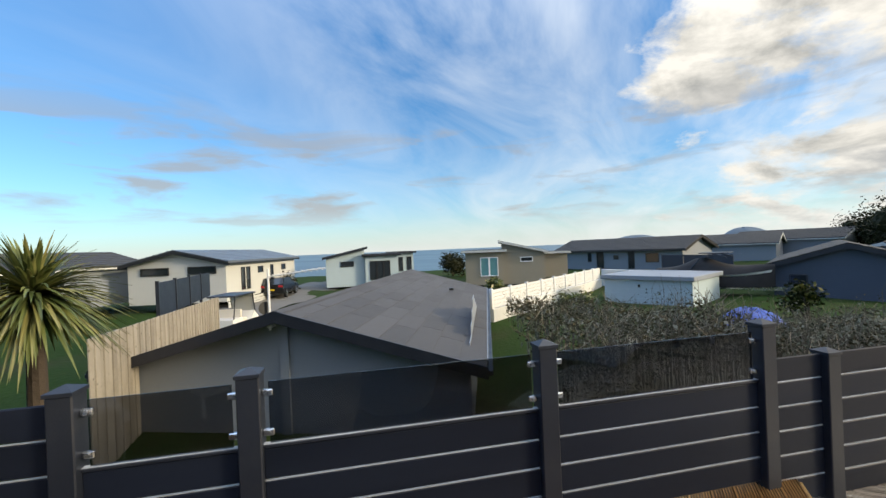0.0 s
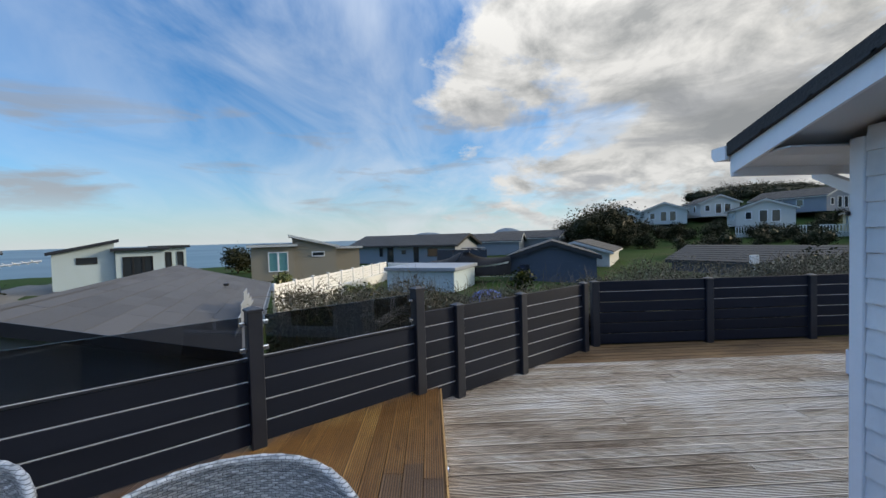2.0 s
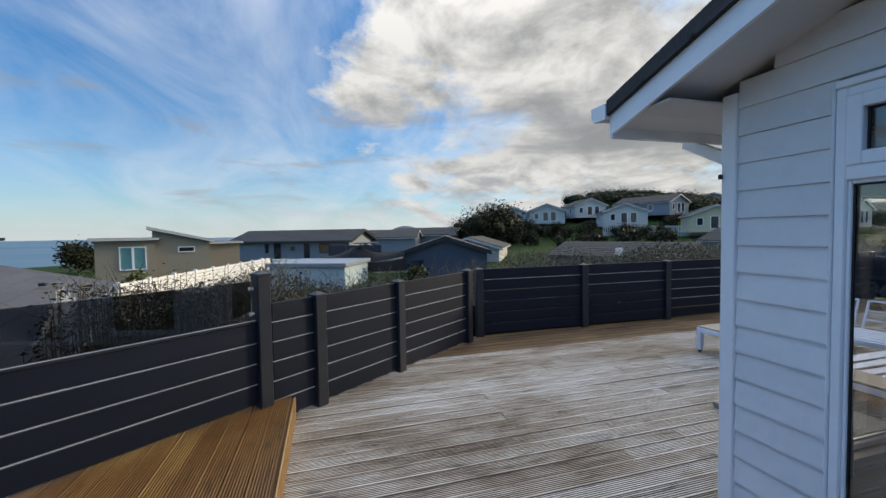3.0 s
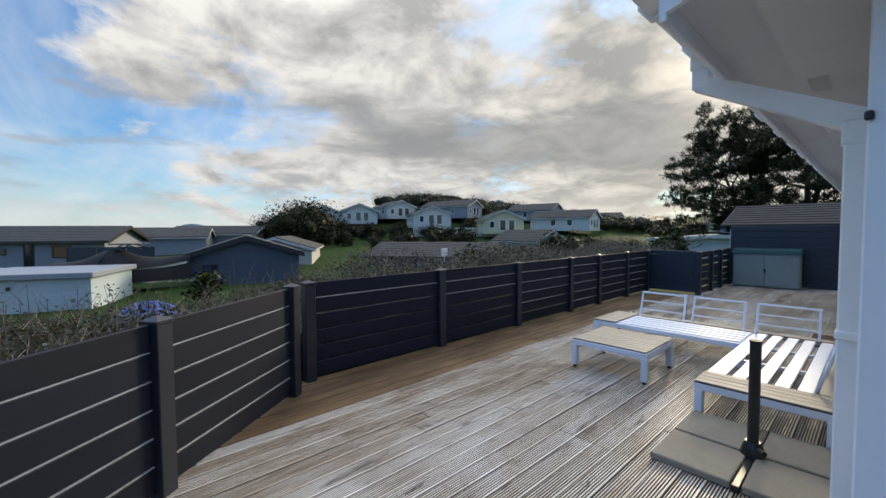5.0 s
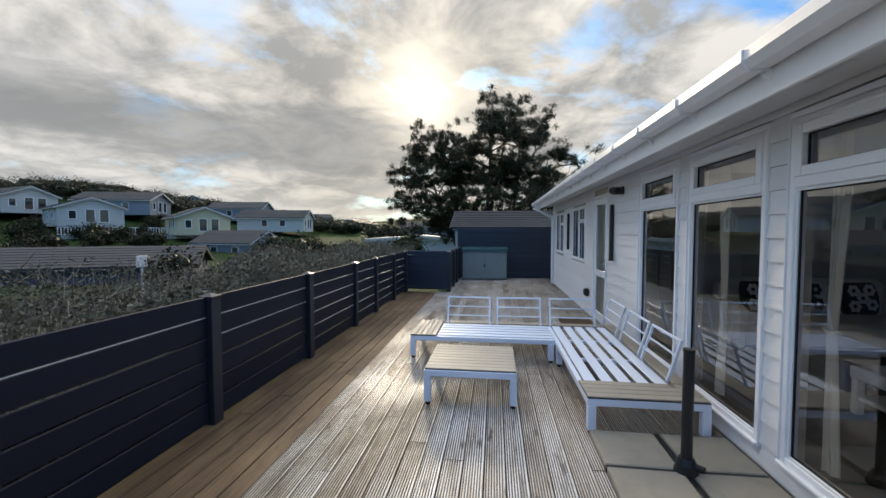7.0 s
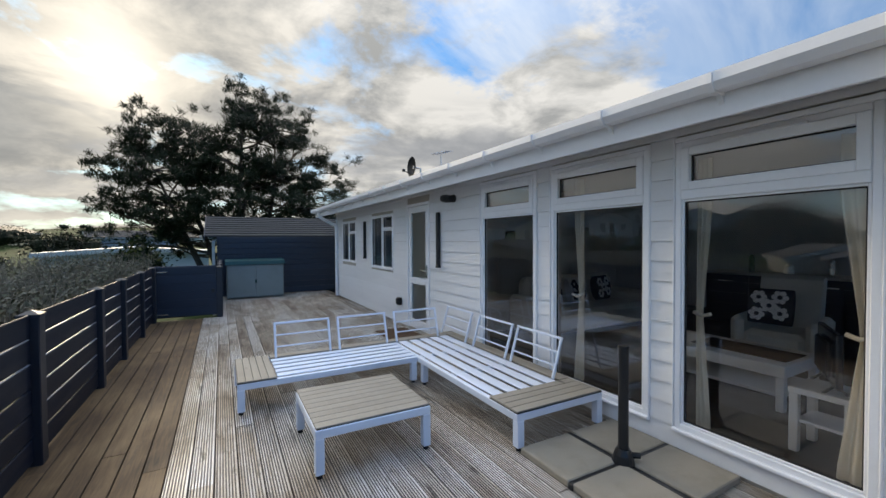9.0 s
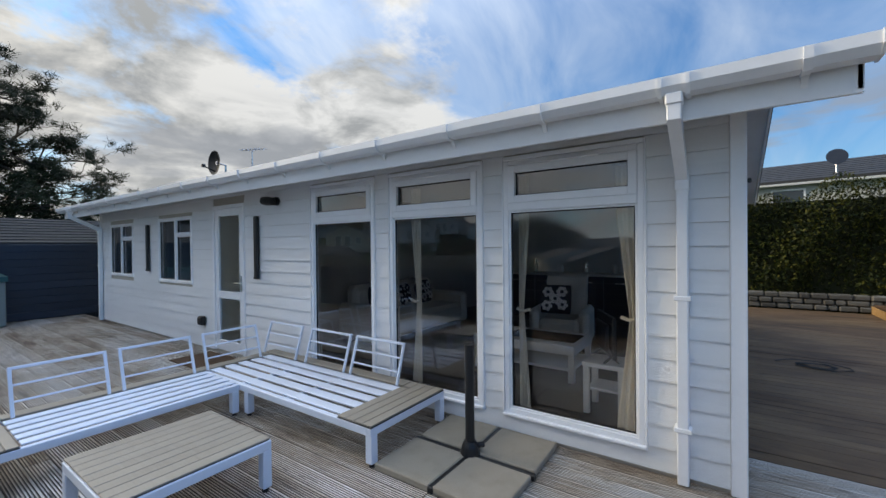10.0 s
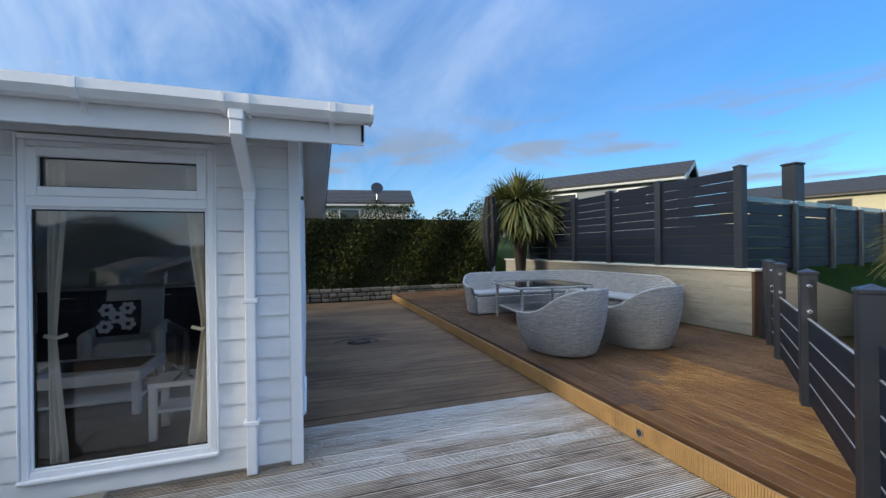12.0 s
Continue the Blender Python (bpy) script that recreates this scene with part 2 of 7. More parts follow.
M_CHAR = paint("charcoal_composite", (0.009, 0.013, 0.024), 0.5, 0.22, 3, 90, 0.12, rand=0.10, stretch=(0.4, 4, 4), spec=0.22)
M_POST = paint("charcoal_post", (0.016, 0.020, 0.030), 0.4, 0.15, 3, 120, 0.08, dirt=0.1, dirt_col=(0.09, 0.09, 0.085))
# pale colour for glints painted on slat and rail edges
M_GLINT = paint("pale_edge_glint", (0.36, 0.38, 0.41), 0.45, 0.3, 2, 60, 0.05)
M_NAVY = paint("navy_board", (0.013, 0.022, 0.040), 0.55, 0.2, 2, 60, 0.2, rand=0.15)
M_STEEL = paint("stainless_steel", (0.6, 0.6, 0.6), 0.25, 0.05, 5, 80, 0.03, metal=1.0)
M_UPVC = paint("white_upvc", (0.86, 0.87, 0.89), 0.35, 0.04, 1.5, 40, 0.02, dirt=0.10, dirt_col=(0.42, 0.43, 0.42))
M_CLAD = paint("pale_grey_cladding", (0.79, 0.795, 0.80), 0.5, 0.05, 1.2, 70, 0.35, rand=0.03, stretch=(6, 0.6, 6), dirt=0.10, dirt_col=(0.33, 0.34, 0.33))
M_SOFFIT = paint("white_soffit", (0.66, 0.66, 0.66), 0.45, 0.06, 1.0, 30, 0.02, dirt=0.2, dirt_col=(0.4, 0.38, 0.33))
M_ALU = paint("white_aluminium", (0.72, 0.78, 0.88), 0.38, 0.04, 3, 60, 0.03)
M_RUBBER = paint("black_rubber", (0.012, 0.012, 0.013), 0.6, 0.2, 6, 60, 0.1)
M_BLACK = paint("black_metal", (0.012, 0.013, 0.015), 0.38, 0.2, 4, 80, 0.06)
M_TILE = paint("dark_roof_tile", (0.030, 0.030, 0.031), 0.72, 0.25, 2, 40, 0.5, rand=0.15, dirt=0.2, dirt_col=(0.06, 0.06, 0.04))
M_SHINGLE = paint("grey_felt_shingle", (0.060, 0.060, 0.064), 0.85, 0.15, 0.8, 120, 0.6, rand=0.16)
M_SLAB = paint("buff_concrete_slab", (0.30, 0.265, 0.21), 0.85, 0.12, 4, 120, 0.6, dirt=0.35, dirt_col=(0.17, 0.15, 0.11))
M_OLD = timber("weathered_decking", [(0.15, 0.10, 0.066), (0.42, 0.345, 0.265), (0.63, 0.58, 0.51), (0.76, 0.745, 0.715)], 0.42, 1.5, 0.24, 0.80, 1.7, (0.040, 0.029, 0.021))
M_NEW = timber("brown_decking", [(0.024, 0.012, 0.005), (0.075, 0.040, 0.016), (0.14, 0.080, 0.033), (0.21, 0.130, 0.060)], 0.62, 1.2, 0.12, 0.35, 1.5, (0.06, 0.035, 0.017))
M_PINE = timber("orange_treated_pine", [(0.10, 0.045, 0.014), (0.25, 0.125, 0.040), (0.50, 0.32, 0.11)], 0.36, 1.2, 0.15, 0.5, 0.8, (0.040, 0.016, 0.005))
M_PINE_BROWN = timber("brown_pine", [(0.06, 0.032, 0.016), (0.14, 0.080, 0.042), (0.25, 0.16, 0.09)], 0.42, 1.1, 0.15, 0.5, 1.0, (0.035, 0.018, 0.009))
M_SLATWOOD = timber("taupe_slat", [(0.22, 0.19, 0.15), (0.31, 0.275, 0.22), (0.36, 0.32, 0.265)], 0.5, 0.5, 0.1, 0.4)
M_FENCEWOOD = timber("silvered_fence_board", [(0.16, 0.14, 0.115), (0.30, 0.27, 0.225), (0.40, 0.37, 0.32)], 0.75, 0.8, 0.0, 0.6)
M_SLEEPER = paint("pale_sleeper", (0.33, 0.31, 0.265), 0.8, 0.25, 1.2, 40, 0.5, stretch=(1, 1, 2), dirt=0.75, dirt_col=(0.20, 0.175, 0.135), rand=0.05)
M_RISER = paint("tan_ribbed_riser", (0.40, 0.245, 0.10), 0.6, 0.3, 3, 60, 0.4, dirt=0.5, dirt_col=(0.17, 0.10, 0.045), rand=0.12)
M_ROT = paint("rusty_end_timber", (0.075, 0.04, 0.022), 0.8, 0.35, 5, 30, 0.8)
M_COPING = paint("buff_coping", (0.58, 0.55, 0.48), 0.8, 0.12, 3, 60, 0.4)
M_STONE = paint("grey_rubble_stone", (0.10, 0.093, 0.078), 0.85, 0.35, 5, 50, 0.8, rand=0.45)
M_WICKER = wicker("grey_wicker")
M_CUSHION = paint("pale_grey_cushion", (0.34, 0.35, 0.36), 0.9, 0.08, 3, 200, 0.3)
M_GLASS = glass("window_glass")
M_GLASS.node_tree.nodes["Principled BSDF"].inputs["IOR"].default_value = 1.7
M_SMOKE = glass("smoked_glass", (0.17, 0.185, 0.21))
M_FROST = glass("frosted_glass", (0.85, 0.95, 0.93), 0.35)
M_DARKPANE = paint("dark_window_pane", (0.02, 0.026, 0.032), 0.08, 0.1, 1, 10, 0.0, spec=0.8)
M_GRASS = paint("grass", (0.019, 0.042, 0.008), 0.95, 0.4, 0.15, 6, 0.8, spec=0.1, dirt=0.9, dirt_col=(0.046, 0.038, 0.020), bump_dist=0.05)
M_ROAD = paint("pale_tarmac", (0.12, 0.115, 0.105), 0.9, 0.2, 0.4, 40, 0.4)
M_SEA = paint("sea_water", (0.035, 0.075, 0.105), 0.34, 0.15, 0.004, 0.05, 0.12, bump_dist=0.6)
M_BARK = paint("bark", (0.055, 0.042, 0.032), 0.9, 0.3, 6, 30, 0.9)
M_TWIG = paint("dry_twigs", (0.15, 0.125, 0.09), 0.9, 0.3, 3, 30, 0.3)
M_SCRUB = paint("dry_undergrowth", (0.075, 0.072, 0.040), 0.95, 0.5, 0.9, 14, 0.8, dirt=0.8, dirt_col=(0.022, 0.026, 0.012), bump_dist=0.05)
M_HOUSE_W = paint("white_boarding", (0.52, 0.53, 0.51), 0.6, 0.05, 0.8, 20, 0.1)
M_HOUSE_B = paint("pale_blue_boarding", (0.40, 0.50, 0.55), 0.6, 0.05, 0.8, 20, 0.1)
M_HOUSE_T = paint("tan_boarding", (0.30, 0.265, 0.205), 0.6, 0.06, 0.8, 20, 0.1)
M_HOUSE_N = paint("slate_blue_boarding", (0.055, 0.075, 0.115), 0.6, 0.1, 0.8, 20, 0.15)
M_HOUSE_G = paint("grey_boarding", (0.22, 0.25, 0.29), 0.6, 0.06, 0.8, 20, 0.1)
M_HOUSE_C = paint("cream_boarding", (0.55, 0.50, 0.34), 0.6, 0.06, 0.8, 20, 0.1)
M_SOLAR = paint("blue_grey_metal_roof", (0.10, 0.12, 0.15), 0.35, 0.12, 1.0, 20, 0.05)
M_WHITEWALL = paint("white_render", (0.66, 0.66, 0.63), 0.8, 0.06, 0.8, 30, 0.3, dirt=0.15, dirt_col=(0.4, 0.38, 0.32))
M_INT = paint("cream_interior_wall", (0.46, 0.42, 0.36), 0.8, 0.04, 1, 30, 0.05)
M_CREAM = paint("cream_leather", (0.70, 0.66, 0.58), 0.5, 0.05, 4, 90, 0.15)
M_CURTAIN = paint("cream_curtain", (0.74, 0.69, 0.58), 0.9, 0.06, 5, 120, 0.2)
M_CARPET = paint("brown_floor", (0.06, 0.047, 0.035), 0.6, 0.12, 2, 60, 0.1)
M_WHITE = paint("white_lacquer", (0.75, 0.75, 0.74), 0.35, 0.03, 2, 40, 0.02)
M_ENAMEL = paint("sage_steel_panel", (0.20, 0.235, 0.235), 0.45, 0.08, 2, 60, 0.05, dirt=0.15)
M_GREEN = paint("dark_green_lid", (0.012, 0.060, 0.058), 0.4, 0.12, 3, 60, 0.05)
M_TARP = paint("blue_tarpaulin", (0.012, 0.06, 0.30), 0.45, 0.2, 3, 20, 0.5)
M_CAR = paint("black_car_paint", (0.006, 0.006, 0.007), 0.18, 0.1, 2, 50, 0.0)
M_COVER = paint("black_boat_cover", (0.010, 0.010, 0.012), 0.8, 0.2, 2, 20, 0.4)
M_RED = paint("red_lens", (0.35, 0.01, 0.01), 0.25, 0.05, 5, 50, 0)
M_YELLOW = paint("yellow_plate", (0.6, 0.42, 0.02), 0.4, 0.05, 5, 50, 0)
# distance haze is put into the islands' blue-grey colour
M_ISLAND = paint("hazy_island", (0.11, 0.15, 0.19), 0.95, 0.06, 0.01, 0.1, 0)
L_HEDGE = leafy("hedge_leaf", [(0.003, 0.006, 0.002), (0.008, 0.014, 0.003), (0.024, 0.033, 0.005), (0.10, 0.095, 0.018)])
L_BRAMBLE = leafy("bramble_leaf", [(0.030, 0.033, 0.017), (0.075, 0.074, 0.042), (0.14, 0.13, 0.085), (0.26, 0.23, 0.165)])
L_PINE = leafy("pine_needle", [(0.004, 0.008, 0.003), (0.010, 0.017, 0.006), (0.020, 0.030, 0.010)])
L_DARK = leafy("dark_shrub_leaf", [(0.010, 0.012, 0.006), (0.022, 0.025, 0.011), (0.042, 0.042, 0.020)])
L_PALM = leafy("sword_leaf", [(0.035, 0.045, 0.014), (0.075, 0.10, 0.03), (0.15, 0.17, 0.055), (0.26, 0.22, 0.09)], 0.4, 0.35)


# ---- mesh helpers ----
class Mesh:
    """Collects faces, then becomes one mesh."""

    def __init__(self):
        self.v, self.f = [], []

    def quad(self, *pts):
        n = len(self.v)
        self.v += [tuple(p) for p in pts]
        self.f.append(tuple(range(n, n + len(pts))))
        return self

    def box(self, x0, x1, y0, y1, z0, z1, bev=0.0):
        n = len(self.v)
        if bev <= 0:
            self.v += [(x, y, z) for z in (z0, z1) for y in (y0, y1) for x in (x0, x1)]
            self.f += [tuple(n + i for i in f) for f in ((0, 2, 3, 1), (4, 5, 7, 6), (0, 1, 5, 4), (2, 6, 7, 3), (0, 4, 6, 2), (1, 3, 7, 5))]
            return self
        bev = min(bev, 0.45 * min(x1 - x0, y1 - y0, z1 - z0))
        bm = bmesh.new()
        bmesh.ops.create_cube(bm, size=1)
        for q in bm.verts:
            q.co = ((x0 + x1) / 2 + q.co.x * (x1 - x0), (y0 + y1) / 2 + q.co.y * (y1 - y0), (z0 + z1) / 2 + q.co.z * (z1 - z0))
        bmesh.ops.bevel(bm, geom=bm.edges[:], offset=bev, segments=1, affect="EDGES")
        bm.verts.index_update()
        self.v += [tuple(q.co) for q in bm.verts]
        self.f += [tuple(n + q.index for q in f.verts) for f in bm.faces]
        bm.free()
        return self

    def prism(self, outline, lo, hi, axis="y"):
        """An outline (a, b) pushed along an axis; y: (x, z), x: (y, z), z: (x, y)."""
        n, k = len(self.v), len(outline)
        put = {"y": lambda a, b, c: (a, c, b), "x": lambda a, b, c: (c, a, b), "z": lambda a, b, c: (a, b, c)}[axis]
        self.v += [put(a, b, c) for c in (lo, hi) for a, b in outline]
        self.f += [(n + i, n + (i + 1) % k, n + k + (i + 1) % k, n + k + i) for i in range(k)]
        self.f += [tuple(n + i for i in reversed(range(k))), tuple(n + k + i for i in range(k))]
        return self

    def tube(self, pts, r, sides=8, cap=True):
        pts = [Vector(p) for p in pts]
        n = len(self.v)
        rs = r if isinstance(r, (list, tuple)) else [r] * len(pts)
        for i, p in enumerate(pts):
            d = (pts[min(i + 1, len(pts) - 1)] - pts[max(i - 1, 0)]).normalized()
            a = d.orthogonal().normalized() if abs(d.z) > 0.95 else d.cross(Vector((0, 0, 1))).normalized()
            b = d.cross(a)
            for j in range(sides):
                w = 2 * math.pi * j / sides
                self.v.append(tuple(p + rs[i] * (a * math.cos(w) + b * math.sin(w))))
        for i in range(len(pts) - 1):
            for j in range(sides):
                q = (j + 1) % sides
                self.f.append((n + i * sides + j, n + i * sides + q, n + (i + 1) * sides + q, n + (i + 1) * sides + j))
        if cap:
            self.f += [tuple(n + j for j in reversed(range(sides))), tuple(n + (len(pts) - 1) * sides + j for j in range(sides))]
        return self

    def grid(self, rows, close=False):
        """Rows of points joined into a sheet."""
        n, w = len(self.v), len(rows[0])
        for r in rows:
            self.v += [tuple(p) for p in r]
        for i in range(len(rows) - 1):
            for j in range(w if close else w - 1):
                q = (j + 1) % w
                self.f.append((n + i * w + j, n + i * w + q, n + (i + 1) * w + q, n + (i + 1) * w + j))
        return self

    def data(self, name, mat, smooth=False):
        me = bpy.data.meshes.new(name)
        me.from_pydata(self.v, [], self.f)
        me.materials.append(mat)
        bm = bmesh.new()
        bm.from_mesh(me)
        if len(self.f) < 20000:
            bmesh.ops.recalc_face_normals(bm, faces=bm.faces)
        bm.to_mesh(me)
        bm.free()
        if smooth:
            me.polygons.foreach_set("use_smooth", [True] * len(me.polygons))
        return me


def thing(name, label, category, m=None, group="", kind=""):
    e = new(name)
    e.empty_display_size = 0.1
    if m is not None:
        e.matrix_world = m
    return tagged(e, label, category, group, kind)


def part(name, mesh, mat, parent, label="", smooth=False, m=None):
    ob = new(name, mesh if isinstance(mesh, bpy.types.Mesh) else mesh.data(name, mat, smooth))
    ob.parent = parent
    if m is not None:
        ob.matrix_basis = m
    if label:
        ob["label"] = label
    return ob


def solid(name, mesh, mat, label="", category="", kind="structure", smooth=False, m=None):
    ob = new(name, mesh.data(name, mat, smooth))
    if m is not None:
        ob.matrix_world = m
    return tagged(ob, label, category, kind=kind)


def smoothstep(a, b, x):
    t = np.clip((x - a) / (b - a), 0, 1)
    return t * t * (3 - 2 * t)


# ---- ground, sea and islands ----
def ground_height(x, y):
    h = -1.5 + 0 * x
    h = h - 0.7 * np.exp(-(((x + 9) / 9) ** 2 + ((y + 8) / 6) ** 2))
    h = h + 10.2 * np.exp(-((x + 95) ** 2 + (y - 75) ** 2) / (2 * 31.0 ** 2))
    h = h + 9 * np.exp(-((x + 40) ** 2 / 9000.0 + (y - 260) ** 2 / 5000.0)) + 1.6 * smoothstep(30, 120, y)
    h = h + smoothstep(-4.4, -4.0, x) * smoothstep(-7.5, -5.0, y) * 0.9
    up = smoothstep(9.9, 10.6, x) * smoothstep(-20, -8, -y)
    h = np.maximum(h, -1.5 + up * 3.0 + smoothstep(10, 40, x) * 1.4)
    back = smoothstep(1.35, 1.75, x + 0.18 * (y + 6.4)) * smoothstep(6.42, 6.6, -y)
    h = np.maximum(h, -1.5 + back * 2.65 + back * smoothstep(8, 20, -y) * 1.4)
    sea = -0.87 * x - 0.5 * y
    h = h - 22 * smoothstep(62, 130, sea)
    h = h + 0.12 * np.sin(x * 0.7) * np.sin(y * 0.63) * smoothstep(12, 25, np.hypot(x, y))
    return h


def gz(x, y):
    return float(ground_height(np.float64(x), np.float64(y)))


def build_ground():
    u = np.concatenate([-np.geomspace(500, 16, 46), np.linspace(-15.5, 15.5, 94), np.geomspace(16, 500, 46)])
    X, Y = np.meshgrid(u, u)
    Z = ground_height(X, Y)
    under = (X > -4.1) & (X < 9.4) & (Y > -6.3) & (Y < 12.9)
    Z = np.where(under, -0.6, Z)
    m = Mesh()
    m.grid(np.stack([X, Y, Z], -1).tolist())
    solid("ground", m, M_GRASS, smooth=True)
    s = Mesh()
    s.grid([[(x, y, -16.0) for x in np.linspace(-4800, 4800, 25)] for y in np.linspace(-4800, 4800, 25)])
    solid("water", s, M_SEA)
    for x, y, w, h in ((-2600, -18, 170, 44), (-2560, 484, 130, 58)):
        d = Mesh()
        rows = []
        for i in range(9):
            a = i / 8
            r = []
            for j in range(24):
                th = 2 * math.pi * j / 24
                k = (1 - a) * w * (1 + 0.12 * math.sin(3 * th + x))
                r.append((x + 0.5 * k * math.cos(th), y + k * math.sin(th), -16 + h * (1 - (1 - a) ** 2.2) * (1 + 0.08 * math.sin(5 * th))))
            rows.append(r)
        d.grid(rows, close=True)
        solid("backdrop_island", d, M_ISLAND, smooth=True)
    road = Mesh()
    pts = [(-9 - 1.6 * i, -23.5 - 0.75 * i) for i in range(18)]
    road.grid([[(x + 0.42 * k, y - 0.9 * k, gz(x, y) + 0.06) for k in (-3, 0, 3)] for x, y in pts])
    solid("road", road, M_ROAD)


build_ground()


# ---- decks: every board a piece ----
def board_mesh(width, length, grooved=True, thick=0.028):
    """A deck board with ribs, along local Y from 0 to length, its top at 0."""
    w = width / 2
    out = [(-w, -thick), (w, -thick), (w, -0.004), (w - 0.004, 0.0)]
    if grooved:
        n = 7
        p = (2 * w - 0.016) / n
        for i in range(n):
            a = w - 0.008 - i * p
            out += [(a - 0.46 * p, 0.0), (a - 0.52 * p, -0.011), (a - 0.94 * p, -0.011), (a - p, 0.0)]
    out += [(-w + 0.004, 0.0), (-w, -0.004)]
    return Mesh().prism(out, 0.002, length - 0.002, "y")


_boards = {}


def lay(parent, mat, x, y, z, length, along, width=0.138, grooved=True):
    key = (mat.name, round(length, 2), width, grooved)
    if key not in _boards:
        _boards[key] = board_mesh(width, round(length, 2), grooved).data("deck_board", mat)
    ob = part("deck_board", _boards[key], mat, parent)
    rng = random.uniform
    ob.matrix_basis = pose(x, y, z + rng(-0.0025, 0.0015), rng(-0.05, 0.05), rng(-0.5, 0.5), 0 if along == "y" else -90)
    return ob


LENGTHS = [1.8, 2.4, 3.0, 3.6, 4.2]


def deck_rows(parent, mats, lo, hi, a_of, z, along, pitch=0.144, grooved=True):
    """Fill a strip with rows of boards; a_of gives the ends of the row at an offset."""
    c = lo + pitch / 2
    while c < hi - pitch / 3:
        a, b = a_of(c)
        while b - a > 0.12:
            n = random.choice(LENGTHS)
            if b - a - n < 0.9:
                n = b - a
            n = round(n, 1) if n != b - a else n
            mat = mats(c, a)
            if mat is M_PINE and b - a > 2.4:
                n = random.choice((1.5, 1.8))
            if along == "y":
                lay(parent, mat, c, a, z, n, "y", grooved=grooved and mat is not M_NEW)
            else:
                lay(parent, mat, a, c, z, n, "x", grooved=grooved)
            a += n
        c += pitch


DIAG = Vector((-0.607, 0.795, 0))
B_POST = Vector((-1.969, -2.724, 0))
UPPER = Vector((-0.614, 0.789, 0))
A_POST = Vector((-0.90, -4.085, 0))
STEP_Y, RAISED = -2.56, 0.20


def build_decks():
    base = Mesh().prism([(-4.16, -0.10), (-2.20, -2.60), (9.3, -2.60), (9.3, 0.15), (0.1, 0.15), (0.1, 12.9), (-2.95, 12.9), (-2.95, 9.4), (-4.16, 9.4)], -0.5, -0.034, "z")
    floor = solid("floor", base, M_NEW, "weathered grooved timber decking with worn grey ribs", "deck")
    upper = Mesh().prism([(-2.14, STEP_Y - 0.01), (0.83, -6.25), (0.83, -6.33), (9.3, -6.33), (9.3, STEP_Y - 0.01)], -0.5, RAISED - 0.034, "z")
    high = solid("floor_raised", upper, M_NEW, "raised orange treated pine decking", "deck")

    def ends(c):
        low = -2.47 - (c + 2.26) * 1.31 if c < -1.98 else STEP_Y
        top = 9.4 if c < -2.95 else 12.9
        return max(low, STEP_Y), (top if c < 0.0 else -0.01)

    deck_rows(floor, lambda c, a: M_NEW if c > 0.56 or c < -3.3 else M_OLD, -4.15, 9.3, ends, 0.0, "y")

    def raised_ends(c):
        t = (c - A_POST.y) / UPPER.y
        x = A_POST.x + UPPER.x * t
        return max(x - 0.14, -2.16), 9.3

    # boards that start below x = -0.9 take the orange tones, the rest brown
    deck_rows(high, lambda c, a: M_PINE if a < -0.9 else M_PINE_BROWN, -6.33, STEP_Y - 0.024, raised_ends, RAISED, "x")
    # riser of the step: two ribbed boards on edge
    x = -2.1
    while x < 9.2:
        n = min(1.8, 9.3 - x)
        r = Mesh().box(x, x + n - 0.004, STEP_Y - 0.02, STEP_Y, 0.004, 0.166, 0.003)
        k = x + 0.006
        while k < x + n - 0.02:
            r.box(k, k + 0.010, STEP_Y, STEP_Y + 0.006, 0.005, 0.165)
            k += 0.018
        part("riser_board", r, M_RISER, high)
        x += n
    light = thing("deck_light", "small round steel light set in the step riser", "light", pose(-0.62, STEP_Y + 0.012, 0.085))
    part("rim", Mesh().tube([(0, -0.01, 0), (0, 0.006, 0)], 0.034, 20), M_STEEL, light)
    part("lens", Mesh().tube([(0, -0.004, 0), (0, 0.0075, 0)], 0.024, 20), M_DARKPANE, light, "dull grey lens")


